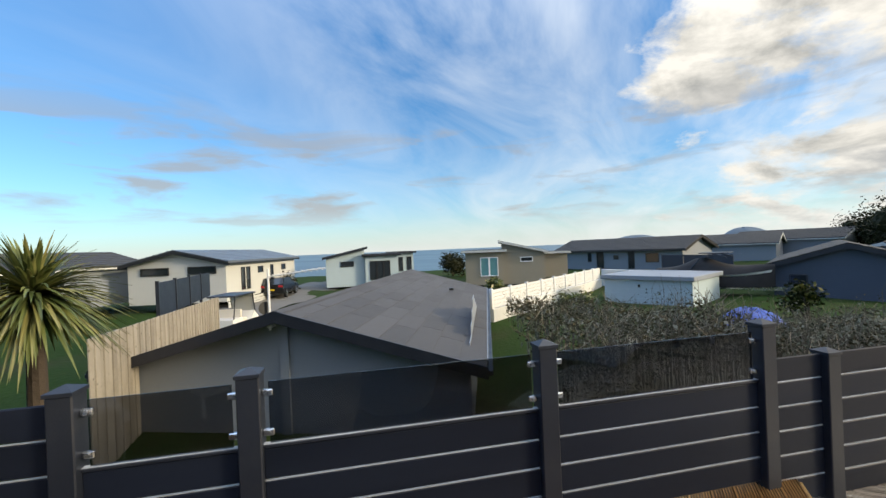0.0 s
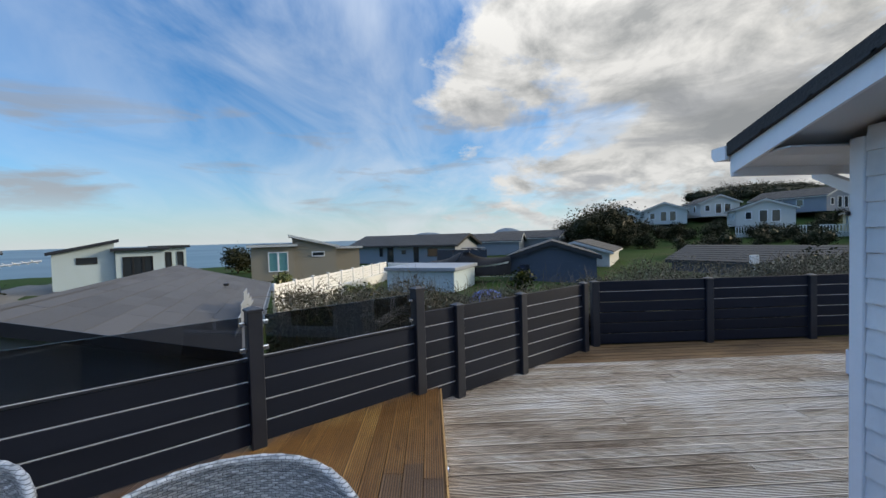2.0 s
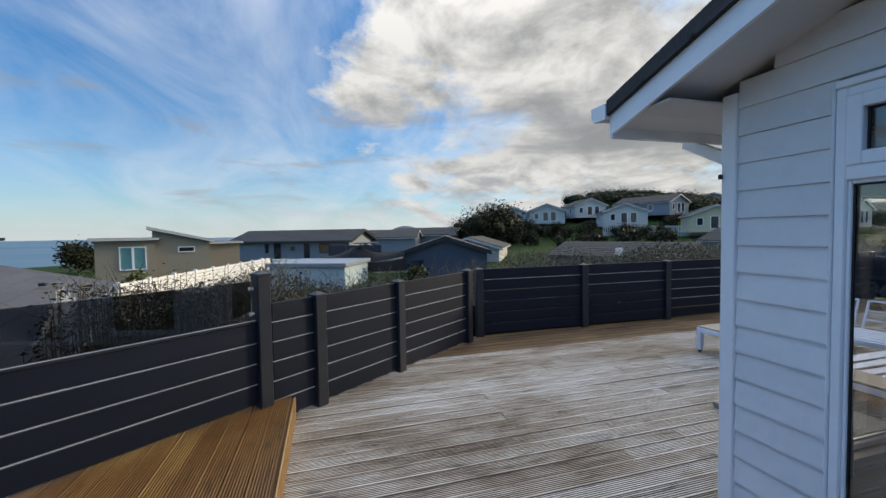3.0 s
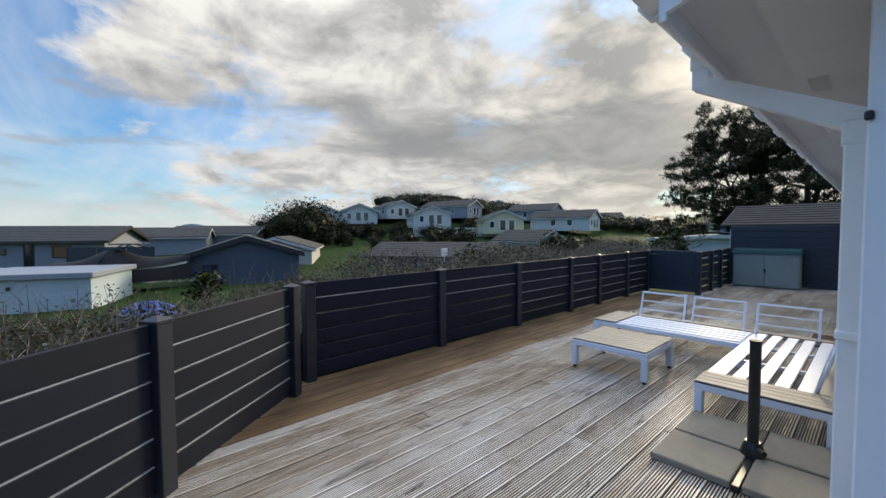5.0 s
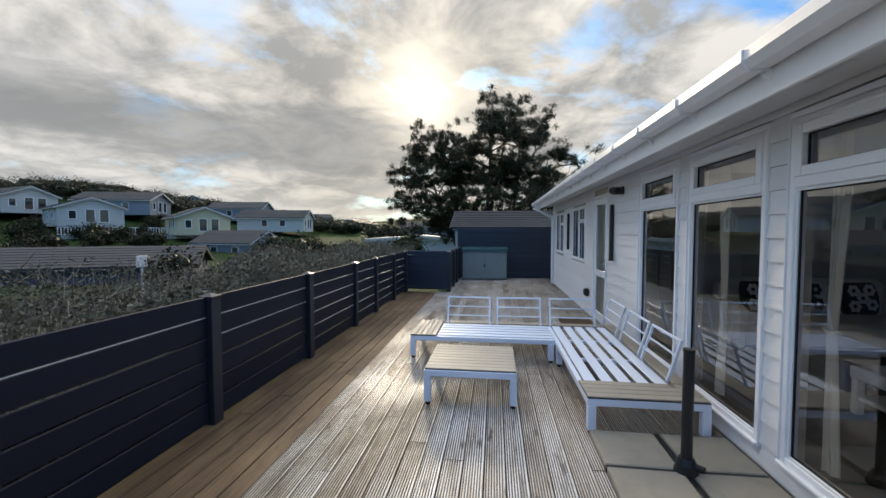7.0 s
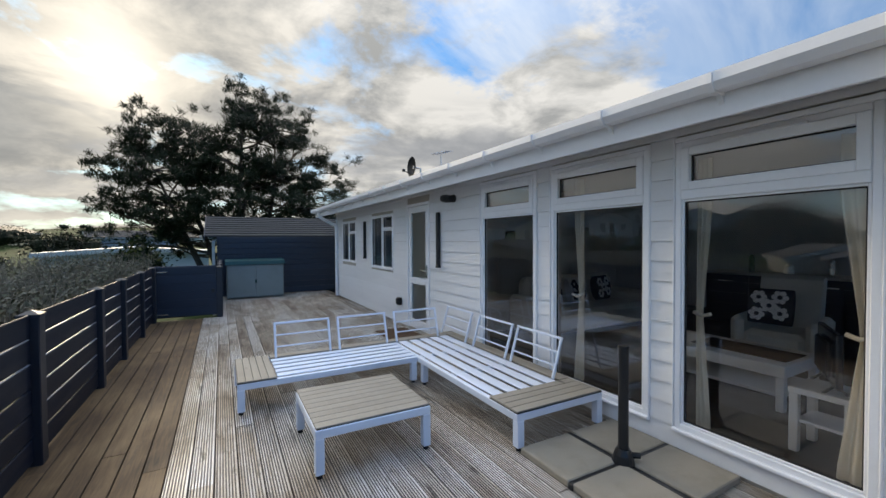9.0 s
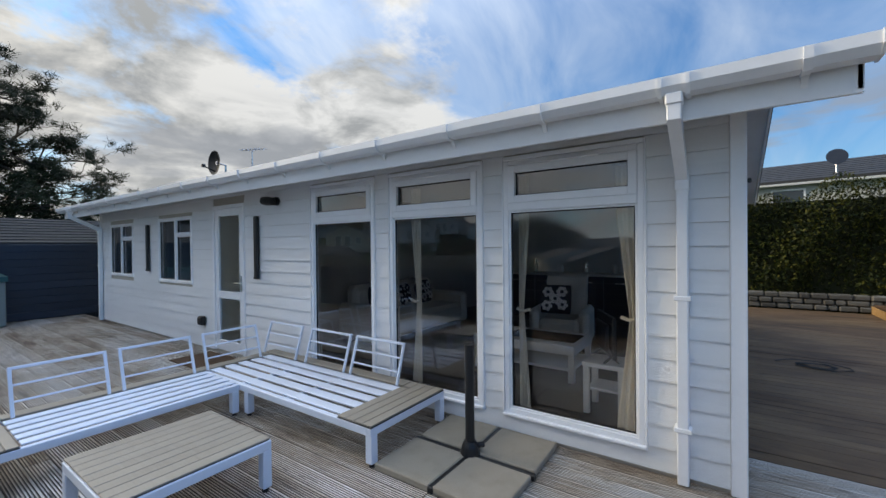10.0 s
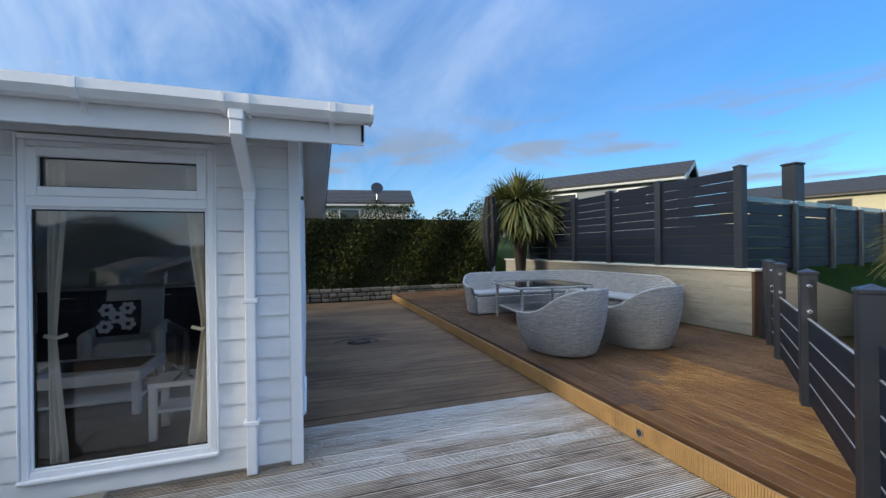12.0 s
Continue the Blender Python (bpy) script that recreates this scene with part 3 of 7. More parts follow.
# ---- fences ----
def fence(name, label, start, angle, posts, z0, post_h, bays, slat_h=0.163, gap=0.011, mat=M_CHAR, cap=True, post_w=0.115, group="", strips=None):
    """bays: (from, to, slats, glass from, glass to). Posts and slats along local X. strips: pale painted glints at the
    upper joints of each bay.
    """
    f = thing(name, label, "fence", pose(start[0], start[1], z0, 0, 0, angle), group)
    h = post_w / 2
    for s in posts:
        p = part("post", Mesh().box(s - h, s + h, -h, h, -0.03, post_h - 0.03, 0.006), M_POST, f)
        if cap:
            c = Mesh()
            e = h + 0.006
            c.box(s - e, s + e, -e, e, post_h - 0.031, post_h - 0.012)
            c.quad((s - e, -e, post_h - 0.012), (s + e, -e, post_h - 0.012), (s, 0, post_h + 0.016))
            c.quad((s + e, -e, post_h - 0.012), (s + e, e, post_h - 0.012), (s, 0, post_h + 0.016))
            c.quad((s + e, e, post_h - 0.012), (s - e, e, post_h - 0.012), (s, 0, post_h + 0.016))
            c.quad((s - e, e, post_h - 0.012), (s - e, -e, post_h - 0.012), (s, 0, post_h + 0.016))
            part("cap", c, M_POST, p)
    for bay, (a, b, n, g0, g1) in enumerate(bays):
        for i in range(n):
            za = 0.03 + i * (slat_h + gap)
            # added pale strips imitate the sky's glint on the slats' top edges
            if strips and i >= n - strips[bay]:
                part("joint_strip", Mesh().box(a, b, -0.0075, 0.0075, za - gap + 0.0005, za - gap + 0.0045), M_GLINT, f, "thin pale strip painted as a glint between slats")
            part("slat", Mesh().box(a, b, -0.009, 0.009, za, za + slat_h, 0.006), mat, f)
        top = 0.03 + n * (slat_h + gap)
        if g1 > g0:
            part("rail", Mesh().box(a, b, -0.018, 0.018, top - 0.006, top + 0.012, 0.003), M_POST, f)
            # added pale strip imitates the highlight along the rail's top
            part("rail_edge", Mesh().box(a, b, -0.016, 0.016, top + 0.0125, top + 0.0145), M_GLINT, f, "thin pale strip painted as the rail's highlight")
            g = part("glass_panel", Mesh().box(a + 0.035, b - 0.035, -0.004, 0.004, max(g0, top + 0.015), g1, 0.001), M_SMOKE, f, "smoked glass panel")
            g.visible_shadow = False
            for s in (a + 0.03, b - 0.03):
                for zc in (max(g0, top) + 0.07, g1 - 0.06):
                    c = Mesh().box(s - 0.028, s + 0.028, -0.012, 0.012, zc - 0.018, zc + 0.018, 0.005)
                    c.tube([(s, -0.022, zc), (s, 0.022, zc)], 0.013, 10)
                    part("clamp", c, M_STEEL, f, "polished steel glass clamp")
    return f


def bays_of(posts, n, g0=0.0, g1=0.0):
    return [(a + 0.055, b - 0.055, n, g0, g1) for a, b in zip(posts, posts[1:])]


def build_fences():
    ang = math.degrees(math.atan2(DIAG.y, DIAG.x))
    run = [0.039, 1.944, 3.697, 5.39, 6.57, 8.0, 9.28]
    fence("deck_fence", "charcoal slatted composite fence along the deck edge", (-4.115, 0), 90, run, 0.0, 1.075, bays_of(run, 6), strips=(1, 2, 4, 5, 5, 5))
    low = [0.48, 1.62, 3.12]
    fence("deck_fence", "charcoal slatted composite fence across the deck corner", B_POST, ang, low, 0.0, 1.09, [(0.0, 0.425, 6, 0, 0)] + bays_of(low, 6), strips=(5, 5, 5))
    s0 = A_POST - UPPER * 3.05
    up_ang = math.degrees(math.atan2(UPPER.y, UPPER.x))
    up = [0.10, 0.54, 1.37, 3.05, 4.69]
    fence("glass_topped_fence", "charcoal fence topped with smoked glass panels on raised deck", s0, up_ang, up, RAISED, 1.14,
          [(0.16, 0.48, 6, 0, 0)] + bays_of(up[1:], 4, 0.73, 1.07), strips=(5, 3, 3, 3))
    side = [0.0, 1.05, 1.95, 2.95]
    fence("side_fence", "dark slatted fence with open gaps beside the gate", (-2.98, 9.44), 90, side, 0.0, 1.06, bays_of(side, 6), 0.145, 0.03)
    tall = [0.0, 1.52, 2.86, 4.10, 5.2, 6.2]
    fence("wall_top_fence", "tall charcoal slatted fence standing on the retaining wall", (1.32, -6.46), 0, tall, 1.2, 1.60, bays_of(tall, 9), 0.1625, 0.0065, cap=True, post_w=0.13)
    nb = [1.77, 3.35, 4.77, 6.19, 7.6]
    fence("neighbour_fence", "charcoal fence with glass above along the next plot", (1.32, -6.46), -80, nb, 1.12, 1.16,
          [(0.07, 1.71, 6, 1.1, 1.22)] + bays_of(nb, 6, 1.1, 1.22), 0.17, 0.012)
    # gate
    g = thing("gate", "dark navy boarded deck gate with steel strap hinges", "gate", pose(-4.17, 9.41, 0.0))
    part("gate_frame", Mesh().box(0.0, 1.14, -0.02, 0.02, 0.06, 1.08, 0.006), M_NAVY, g)
    for i in range(6):
        part("board", Mesh().box(0.02, 1.12, -0.032, -0.022, 0.08 + i * 0.165, 0.235 + i * 0.165, 0.003), M_NAVY, g)
    for z in (0.13, 0.97):
        hg = Mesh().box(0.0, 0.06, -0.042, -0.034, z - 0.035, z + 0.035, 0.003)
        hg.prism([(0.05, z - 0.022), (0.30, z - 0.007), (0.30, z + 0.007), (0.05, z + 0.022)], -0.040, -0.034, "y")
        part("strap_hinge", hg, M_STEEL, g, "galvanised strap hinge")
    part("latch", Mesh().box(1.04, 1.10, -0.05, -0.032, 0.52, 0.60, 0.004), M_BLACK, g)
    # solid fence closing the end of the deck
    back = thing("end_fence", "tall solid navy board fence at the deck's end", "fence", pose(-3.0, 12.80, 0))
    for i in range(10):
        part("board", Mesh().box(0, 3.9, -0.02, 0.02, 0.02 + i * 0.168, 0.183 + i * 0.168, 0.006), M_NAVY, back)
    for s in (0.0, 1.3, 2.6, 3.85):
        part("post", Mesh().box(s - 0.05, s + 0.05, 0.02, 0.11, 0, 1.70, 0.006), M_NAVY, back)


# ---- retaining wall of sleepers ----
def build_retaining_wall():
    w = thing("retaining_wall", "pale stained ribbed retaining wall with buff coping", "wall", pose(1.10, -6.36, RAISED))
    n = 26
    for i in range(n):
        z0 = 0.0 + i * 0.037
        part("ribbed_course", Mesh().box(0.0, 7.9, -0.20, 0.0 - 0.002 * (i % 2), z0, z0 + 0.0355, 0.003), M_SLEEPER, w)
    part("end_timber", Mesh().box(-0.05, -0.002, -0.22, 0.012, 0, 0.96, 0.01), M_ROT, w, "rotted dark brown end timber")
    for i in range(6):
        part("coping", Mesh().box(-0.08 + i * 1.34, 1.255 + i * 1.34, -0.30, 0.04, 0.965, 1.0, 0.006), M_COPING, w)
    s = thing("garden_wall", "low grey rubble stone wall under the hedge", "wall", pose(9.36, 0, 0))
    rng = random.Random(5)
    for row in range(3):
        y = -6.2
        while y < 1.6:
            l = rng.uniform(0.18, 0.42)
            st = Mesh().box(0.0 + rng.uniform(0, 0.03), 0.25, y, y + l - 0.015, row * 0.13, row * 0.13 + 0.12, 0.025)
            part("stone", st, M_STONE, s)
            y += l


# ---- the lodge ----
WINS = [(0.531, 1.59), (1.80, 2.86), (3.08, 4.11)]
EAVE_X, EAVE_Y0, EAVE_Y1 = -0.458, -0.44, 12.08
LODGE_W, LODGE_L, WALL_TOP = 6.2, 11.45, 2.40
SLOPE = 0.317


def wall_boxes(lo, hi, z0, z1, holes):
    """The rectangles left of a wall once its holes are cut out."""
    cuts = sorted({lo, hi, *[e for h in holes for e in h[:2]]})
    out = []
    for a, b in zip(cuts, cuts[1:]):
        z = z0
        for h in sorted([h for h in holes if h[0] <= a + 1e-6 and h[1] >= b - 1e-6], key=lambda h: h[2]):
            if h[2] > z:
                out.append((a, b, z, h[2]))
            z = max(z, h[3])
        if z < z1:
            out.append((a, b, z, z1))
    return out


def window(name, label, m, w, z0, z1, rail=None, split=None, glassmat=None):
    """A framed window in local X (0 to w), Y out of the wall towards -Y."""
    t = thing(name, label, "window", m, kind="structure")
    fw = 0.044
    fr = Mesh()
    fr.box(0, fw, -0.028, 0.05, z0, z1, 0.006).box(w - fw, w, -0.028, 0.05, z0, z1, 0.006)
    fr.box(fw - 0.002, w - fw + 0.002, -0.026, 0.05, z0, z0 + fw, 0.006).box(fw - 0.002, w - fw + 0.002, -0.026, 0.05, z1 - fw, z1, 0.006)
    panes = [(fw, w - fw, z0 + fw, z1 - fw)]
    if rail:
        fr.box(fw - 0.002, w - fw + 0.002, -0.032, 0.05, rail - 0.035, rail + 0.03, 0.006)
        panes = [(fw, w - fw, z0 + fw, rail - 0.035), (fw, w - fw, rail + 0.03, z1 - fw)]
    if split:
        fr.box(split - 0.03, split + 0.03, -0.03, 0.05, z0 + fw - 0.002, z1 - fw + 0.002, 0.006)
        panes = [(fw, split - 0.03, z0 + fw, z1 - fw), (split + 0.03, w - fw, z0 + fw, z1 - fw)]
        if w < 1.5:
            zt = z1 - 0.30
            fr.box(split + 0.028, w - fw + 0.002, -0.03, 0.05, zt - 0.025, zt + 0.025, 0.005)
            panes[1:] = [(split + 0.03, w - fw, z0 + fw, zt - 0.025), (split + 0.03, w - fw, zt + 0.025, z1 - fw)]
    part("window_frame", fr, M_UPVC, t)
    if rail:
        cs = Mesh()
        for q in ((-0.013, -0.001, z0 - 0.03, z1 + 0.035), (w + 0.001, w + 0.013, z0 - 0.03, z1 + 0.035), (0, w, z1 + 0.001, z1 + 0.035)):
            cs.box(q[0], q[1], -0.036, -0.001, q[2], q[3], 0.005)
        part("casing", cs, M_UPVC, t)
    for i, (a, b, c, d) in enumerate(panes):
        bead = Mesh()
        sash = 0.016 if not (rail and i == 1) else 0.058
        for q in ((a, a + sash, c, d), (b - sash, b, c, d), (a + sash, b - sash, c, c + sash), (a + sash, b - sash, d - sash, d)):
            bead.box(q[0], q[1], -0.016 if sash < 0.03 else -0.038, 0.03, q[2], q[3], 0.004)
        part("sash", bead, M_UPVC, t)
        g = part("pane", Mesh().box(a + sash - 0.004, b - sash + 0.004, 0.008, 0.014, c + sash - 0.004, d - sash + 0.004), glassmat or M_GLASS, t)
        g.visible_shadow = False
        gs = Mesh()
        a, b, c, d = a + sash, b - sash, c + sash, d - sash
        for q in ((a, a + 0.008, c, d), (b - 0.008, b, c, d), (a, b, c, c + 0.008), (a, b, d - 0.008, d)):
            gs.box(q[0], q[1], -0.004, 0.0075, q[2], q[3])
        part("gasket", gs, M_RUBBER, t)
    if rail:
        part("trickle_vent", Mesh().box(w * 0.3, w * 0.72, -0.045, -0.026, z1 - 0.048, z1 - 0.030, 0.005), M_UPVC, t)
        part("window_sill", Mesh().box(-0.01, w + 0.01, -0.05, 0.02, z0 - 0.022, z0 + 0.004, 0.006), M_UPVC, t)
    return t


def build_lodge():
    holes_f = [(a, b, 0.178, 2.26) for a, b in WINS] + [(5.58, 6.46, 0.04, 2.20), (7.14, 8.43, 0.98, 2.10), (9.60, 10.87, 1.015, 2.08)]
    holes_g = [(0.51, 1.51, 0.178, 2.26), (2.2, 4.2, 0.05, 2.26)]
    front = Mesh()
    for a, b, c, d in wall_boxes(0.0, LODGE_L, 0.0, WALL_TOP, holes_f):
        front.box(0.0, 0.12, a, b, c, d)
    wf = solid("wall_front", front, M_INT, "pale grey boarded lodge front wall", "wall")
    gable = Mesh()
    for a, b, c, d in wall_boxes(0.0, LODGE_W, 0.0, WALL_TOP, holes_g):
        gable.box(max(a, 0.121), b, 0.0, 0.12, c, d)
    top = WALL_TOP + SLOPE * LODGE_W / 2
    gable.prism([(0.121, WALL_TOP + 0.002), (LODGE_W, WALL_TOP + 0.002), (LODGE_W / 2, top)], 0.0, 0.12, "y")
    wg = solid("wall_gable", gable, M_INT, "pale blue grey boarded gable wall", "wall")
    rest = Mesh().box(LODGE_W - 0.12, LODGE_W, 0.121, LODGE_L - 0.121, 0, WALL_TOP)
    rest.box(0.121, LODGE_W, LODGE_L - 0.12, LODGE_L, 0, WALL_TOP)
    rest.prism([(0.1, WALL_TOP + 0.002), (LODGE_W, WALL_TOP + 0.002), (LODGE_W / 2, top)], LODGE_L - 0.12, LODGE_L, "y")
    solid("wall_back", rest, M_CLAD)
    solid("wall_partition", Mesh().box(0.121, LODGE_W - 0.121, 5.0, 5.1, 0.12, WALL_TOP), M_INT)
    solid("floor_inside", Mesh().box(0.121, LODGE_W - 0.121, 0.121, LODGE_L - 0.121, 0.02, 0.12), M_CARPET)
    solid("ceiling", Mesh().box(0.121, LODGE_W - 0.121, 0.121, LODGE_L - 0.121, WALL_TOP + 0.003, WALL_TOP + 0.04), M_WHITE)

    # lapped boards
    rise = 0.1518
    def clad(parent, lo, hi, holes, zt, put, edge=None):
        z = 0.033
        while z < zt - 0.03:
            z1 = min(z + rise, zt)
            spans = [(lo, hi)]
            if edge:
                spans = [edge(z)]
            for h in holes:
                if h[2] - 0.02 < z1 - 0.06 and h[3] > z + 0.04:
                    spans = [q for s in spans for q in ((s[0], min(s[1], h[0])), (max(s[0], h[1]), s[1])) if q[1] - q[0] > 0.03]
            for a, b in spans:
                part("cladding_board", put(a, b, z, z1), M_CLAD, parent)
            z += rise

    def put_front(a, b, z, z1):
        return Mesh().prism([(-0.001, z), (-0.022, z), (-0.022, z + 0.012), (-0.009, z1 - 0.002), (-0.001, z1 - 0.002)], a + 0.001, b - 0.001, "y")

    def put_gable(a, b, z, z1):
        return Mesh().prism([(-0.001, z), (-0.022, z), (-0.022, z + 0.012), (-0.009, z1 - 0.002), (-0.001, z1 - 0.002)], a + 0.001, b - 0.001, "x")

    clad(wf, 0.055, LODGE_L - 0.05, holes_f, WALL_TOP - 0.01, put_front)
    clad(wg, 0.055, LODGE_W, holes_g, top - 0.15, put_gable, lambda z: (max(0.055, (z + 0.07 - 2.455) / SLOPE), min(LODGE_W, LODGE_W - (z + 0.07 - 2.455) / SLOPE)))
    solid("trim_corner", Mesh().box(-0.032, 0.055, -0.032, 0.054, 0.0, WALL_TOP, 0.006), M_UPVC)
    solid("trim_far_corner", Mesh().box(-0.032, 0.0, LODGE_L - 0.05, LODGE_L + 0.03, 0.0, WALL_TOP, 0.006), M_UPVC)

    # windows and door on the front; local X runs towards -Y so that -Y local faces the deck
    def on_front(y1):
        return pose(0, y1, 0, 0, 0, -90)
    for i, (a, b) in enumerate(WINS):
        window("window_%d" % (i + 1), "tall white framed window with a top light above", on_front(b), b - a, 0.178, 2.26, rail=1.885)
    window("window_4", "small white framed casement window", on_front(8.43), 1.29, 0.98, 2.10, split=0.70)
    window("window_5", "small white framed casement window", on_front(10.87), 1.27, 1.015, 2.08, split=0.66)
    window("window_6", "tall white framed gable window", pose(0.51, 0, 0), 1.0, 0.178, 2.26, rail=1.885)
    window("window_7", "white framed sliding patio doors", pose(2.2, 0, 0), 2.0, 0.05, 2.26, split=1.0)
    d = thing("door_1", "white half glazed back door with frosted panes", "door", on_front(6.46), kind="structure")
    w = 0.88
    part("door_frame", Mesh().box(0, 0.05, -0.03, 0.06, 0.04, 2.20, 0.005).box(w - 0.05, w, -0.03, 0.06, 0.04, 2.20, 0.005).box(0.048, w - 0.048, -0.028, 0.06, 2.15, 2.20, 0.005), M_UPVC, d)
    leaf = Mesh()
    for q in ((0.055, 0.155, 0.05, 2.145), (w - 0.155, w - 0.055, 0.05, 2.145), (0.153, w - 0.153, 0.05, 0.20), (0.153, w - 0.153, 2.04, 2.145), (0.153, w - 0.153, 0.82, 0.93)):
        leaf.box(q[0], q[1], -0.012, 0.04, q[2], q[3], 0.005)
    lf = part("leaf", leaf, M_UPVC, d)
    for c, e in ((0.20, 0.82), (0.93, 2.04)):
        g = part("pane", Mesh().box(0.15, w - 0.15, 0.01, 0.02, c, e), M_FROST, lf, "frosted glass pane")
    hd = Mesh().box(w - 0.12, w - 0.085, -0.024, -0.012, 0.95, 1.17, 0.005)
    hd.tube([(w - 0.10, -0.02, 1.07), (w - 0.10, -0.055, 1.07), (w - 0.21, -0.058, 1.07)], 0.009, 8)
    part("handle", hd, M_STEEL, lf, "steel lever handle")
    mat = thing("door_mat", "brown coir door mat on the decking", "mat", pose(-0.36, 6.02, 0.002))
    part("mat", Mesh().box(-0.28, 0.28, -0.42, 0.42, 0, 0.018, 0.006), paint("coir", (0.09, 0.05, 0.025), 0.95, 0.3, 8, 120, 0.9), mat)

    # roof: two slopes of lapped tile courses, bargeboards, fascia and gutters
    roof = thing("lodge_roof", "low dark tiled lodge roof with white fascia", "roof")
    ridge_x = LODGE_W / 2
    z_at = lambda x: 2.31 + SLOPE * (x - EAVE_X)
    up = Mesh().prism([(EAVE_X, z_at(EAVE_X)), (ridge_x, z_at(ridge_x)), (ridge_x, z_at(ridge_x) + 0.09), (EAVE_X, z_at(EAVE_X) + 0.09)], EAVE_Y0 + 0.03, EAVE_Y1 - 0.03, "y")
    far = 2 * ridge_x - EAVE_X
    up.prism([(ridge_x, z_at(ridge_x)), (far, z_at(EAVE_X)), (far, z_at(EAVE_X) + 0.09), (ridge_x, z_at(ridge_x) + 0.09)], EAVE_Y0 + 0.03, EAVE_Y1 - 0.03, "y")
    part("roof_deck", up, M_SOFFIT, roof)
    nx = 11
    for i in range(nx):
        for mirror in (False, True):
            xa = EAVE_X - 0.05 + i * (ridge_x - EAVE_X + 0.05) / nx
            xb = xa + (ridge_x - EAVE_X + 0.05) / nx + 0.03
            o = [(xa, z_at(xa) + 0.094), (xb, z_at(xb) + 0.094), (xb, z_at(xb) + 0.106), (xa, z_at(xa) + 0.135)]
            if mirror:
                o = [(2 * ridge_x - x, z) for x, z in o]
            part("tile_course", Mesh().prism(o, EAVE_Y0 - 0.03, EAVE_Y1 + 0.03, "y"), M_TILE, roof)
    part("ridge_cap", Mesh().prism([(ridge_x - 0.16, z_at(ridge_x) + 0.07), (ridge_x, z_at(ridge_x) + 0.16), (ridge_x + 0.16, z_at(ridge_x) + 0.07)], EAVE_Y0 - 0.04, EAVE_Y1 + 0.04, "y"), M_TILE, roof)
    part("fascia", Mesh().box(EAVE_X - 0.022, EAVE_X, EAVE_Y0 + 0.001, EAVE_Y1, 2.245, 2.438, 0.004), M_UPVC, roof)
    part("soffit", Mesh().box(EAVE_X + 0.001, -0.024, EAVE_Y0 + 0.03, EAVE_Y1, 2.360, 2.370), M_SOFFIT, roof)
    vent = Mesh()
    for k in range(10):
        for j in range(22):
            y = 0.95 + k * 1.05 + j * 0.013
            vent.box(-0.27, -0.19, y, y + 0.005, 2.3575, 2.3602)
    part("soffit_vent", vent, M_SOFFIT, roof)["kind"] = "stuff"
    for y in (EAVE_Y0, EAVE_Y1 - 0.02):
        for mirror in (False, True):
            o = [(EAVE_X - 0.022, z_at(EAVE_X) - 0.045), (ridge_x, z_at(ridge_x) - 0.045), (ridge_x, z_at(ridge_x) + 0.092), (EAVE_X - 0.022, z_at(EAVE_X) + 0.085)]
            if mirror:
                o = [(2 * ridge_x - x, z) for x, z in o]
            part("bargeboard", Mesh().prism(o, y, y + 0.022, "y"), M_UPVC, roof)
            t = [(x, z + (0.14 if k < 2 else 0.095)) for k, (x, z) in enumerate(o)]
            part("verge_strip", Mesh().prism(t, y - 0.028, y + 0.0, "y"), M_TILE, roof)
    # gutter section, its fittings and the downpipes
    def trough(pairs):
        return [(-0.478 + (x + 0.462) * 1.2, 2.372 + (z - 2.28) * 1.28) for x, z in pairs]
    sec = trough([(-0.475, 2.280), (-0.545, 2.280), (-0.572, 2.31), (-0.572, 2.352), (-0.562, 2.352), (-0.559, 2.313), (-0.538, 2.290), (-0.482, 2.290), (-0.468, 2.352), (-0.462, 2.352), (-0.462, 2.31)])
    gutter = part("gutter", Mesh().prism(sec, EAVE_Y0 - 0.03, EAVE_Y1 + 0.03, "y"), M_UPVC, roof)
    shut = trough([(-0.460, 2.278), (-0.548, 2.278), (-0.578, 2.308), (-0.578, 2.356), (-0.460, 2.356)])
    for y in (EAVE_Y0 - 0.042, EAVE_Y1 + 0.03):
        part("stop_end", Mesh().prism(shut, y, y + 0.012, "y"), M_UPVC, gutter)
    clasp = trough([(-0.462, 2.270), (-0.55, 2.270), (-0.580, 2.305), (-0.580, 2.350), (-0.5725, 2.350), (-0.5725, 2.31), (-0.5455, 2.2795), (-0.462, 2.2795)])
    spots = [-0.233] + [1.055 + 0.72 * k for k in range(15)]
    for y in spots:
        part("bracket", Mesh().prism(clasp, y - 0.018, y + 0.018, "y"), M_UPVC, gutter)
        part("bracket_foot", Mesh().prism([(-0.480, 2.310), (-0.520, 2.360), (-0.480, 2.360)], y - 0.014, y + 0.014, "y"), M_UPVC, gutter)
    for y in (0.305, 11.36):
        for e in (-0.075, 0.055):
            part("union_collar", Mesh().prism(clasp, y + e, y + e + 0.022, "y"), M_UPVC, gutter)
        dp = Mesh()
        dp.box(-0.590, -0.520, y - 0.035, y + 0.035, 2.23, 2.375, 0.006)
        dp.prism([(-0.590, 2.235), (-0.520, 2.275), (-0.02, 2.025), (-0.09, 1.965)], y - 0.033, y + 0.033, "y")
        dp.box(-0.095, -0.028, y - 0.033, y + 0.033, 0.01, 1.98, 0.006)
        pipe = part("downpipe", dp, M_UPVC, roof)
        part("socket", Mesh().box(-0.102, -0.022, y - 0.04, y + 0.04, 1.91, 2.00, 0.006), M_UPVC, pipe)
        part("outlet", Mesh().box(-0.597, -0.513, y - 0.042, y + 0.042, 2.315, 2.378, 0.008), M_UPVC, pipe)
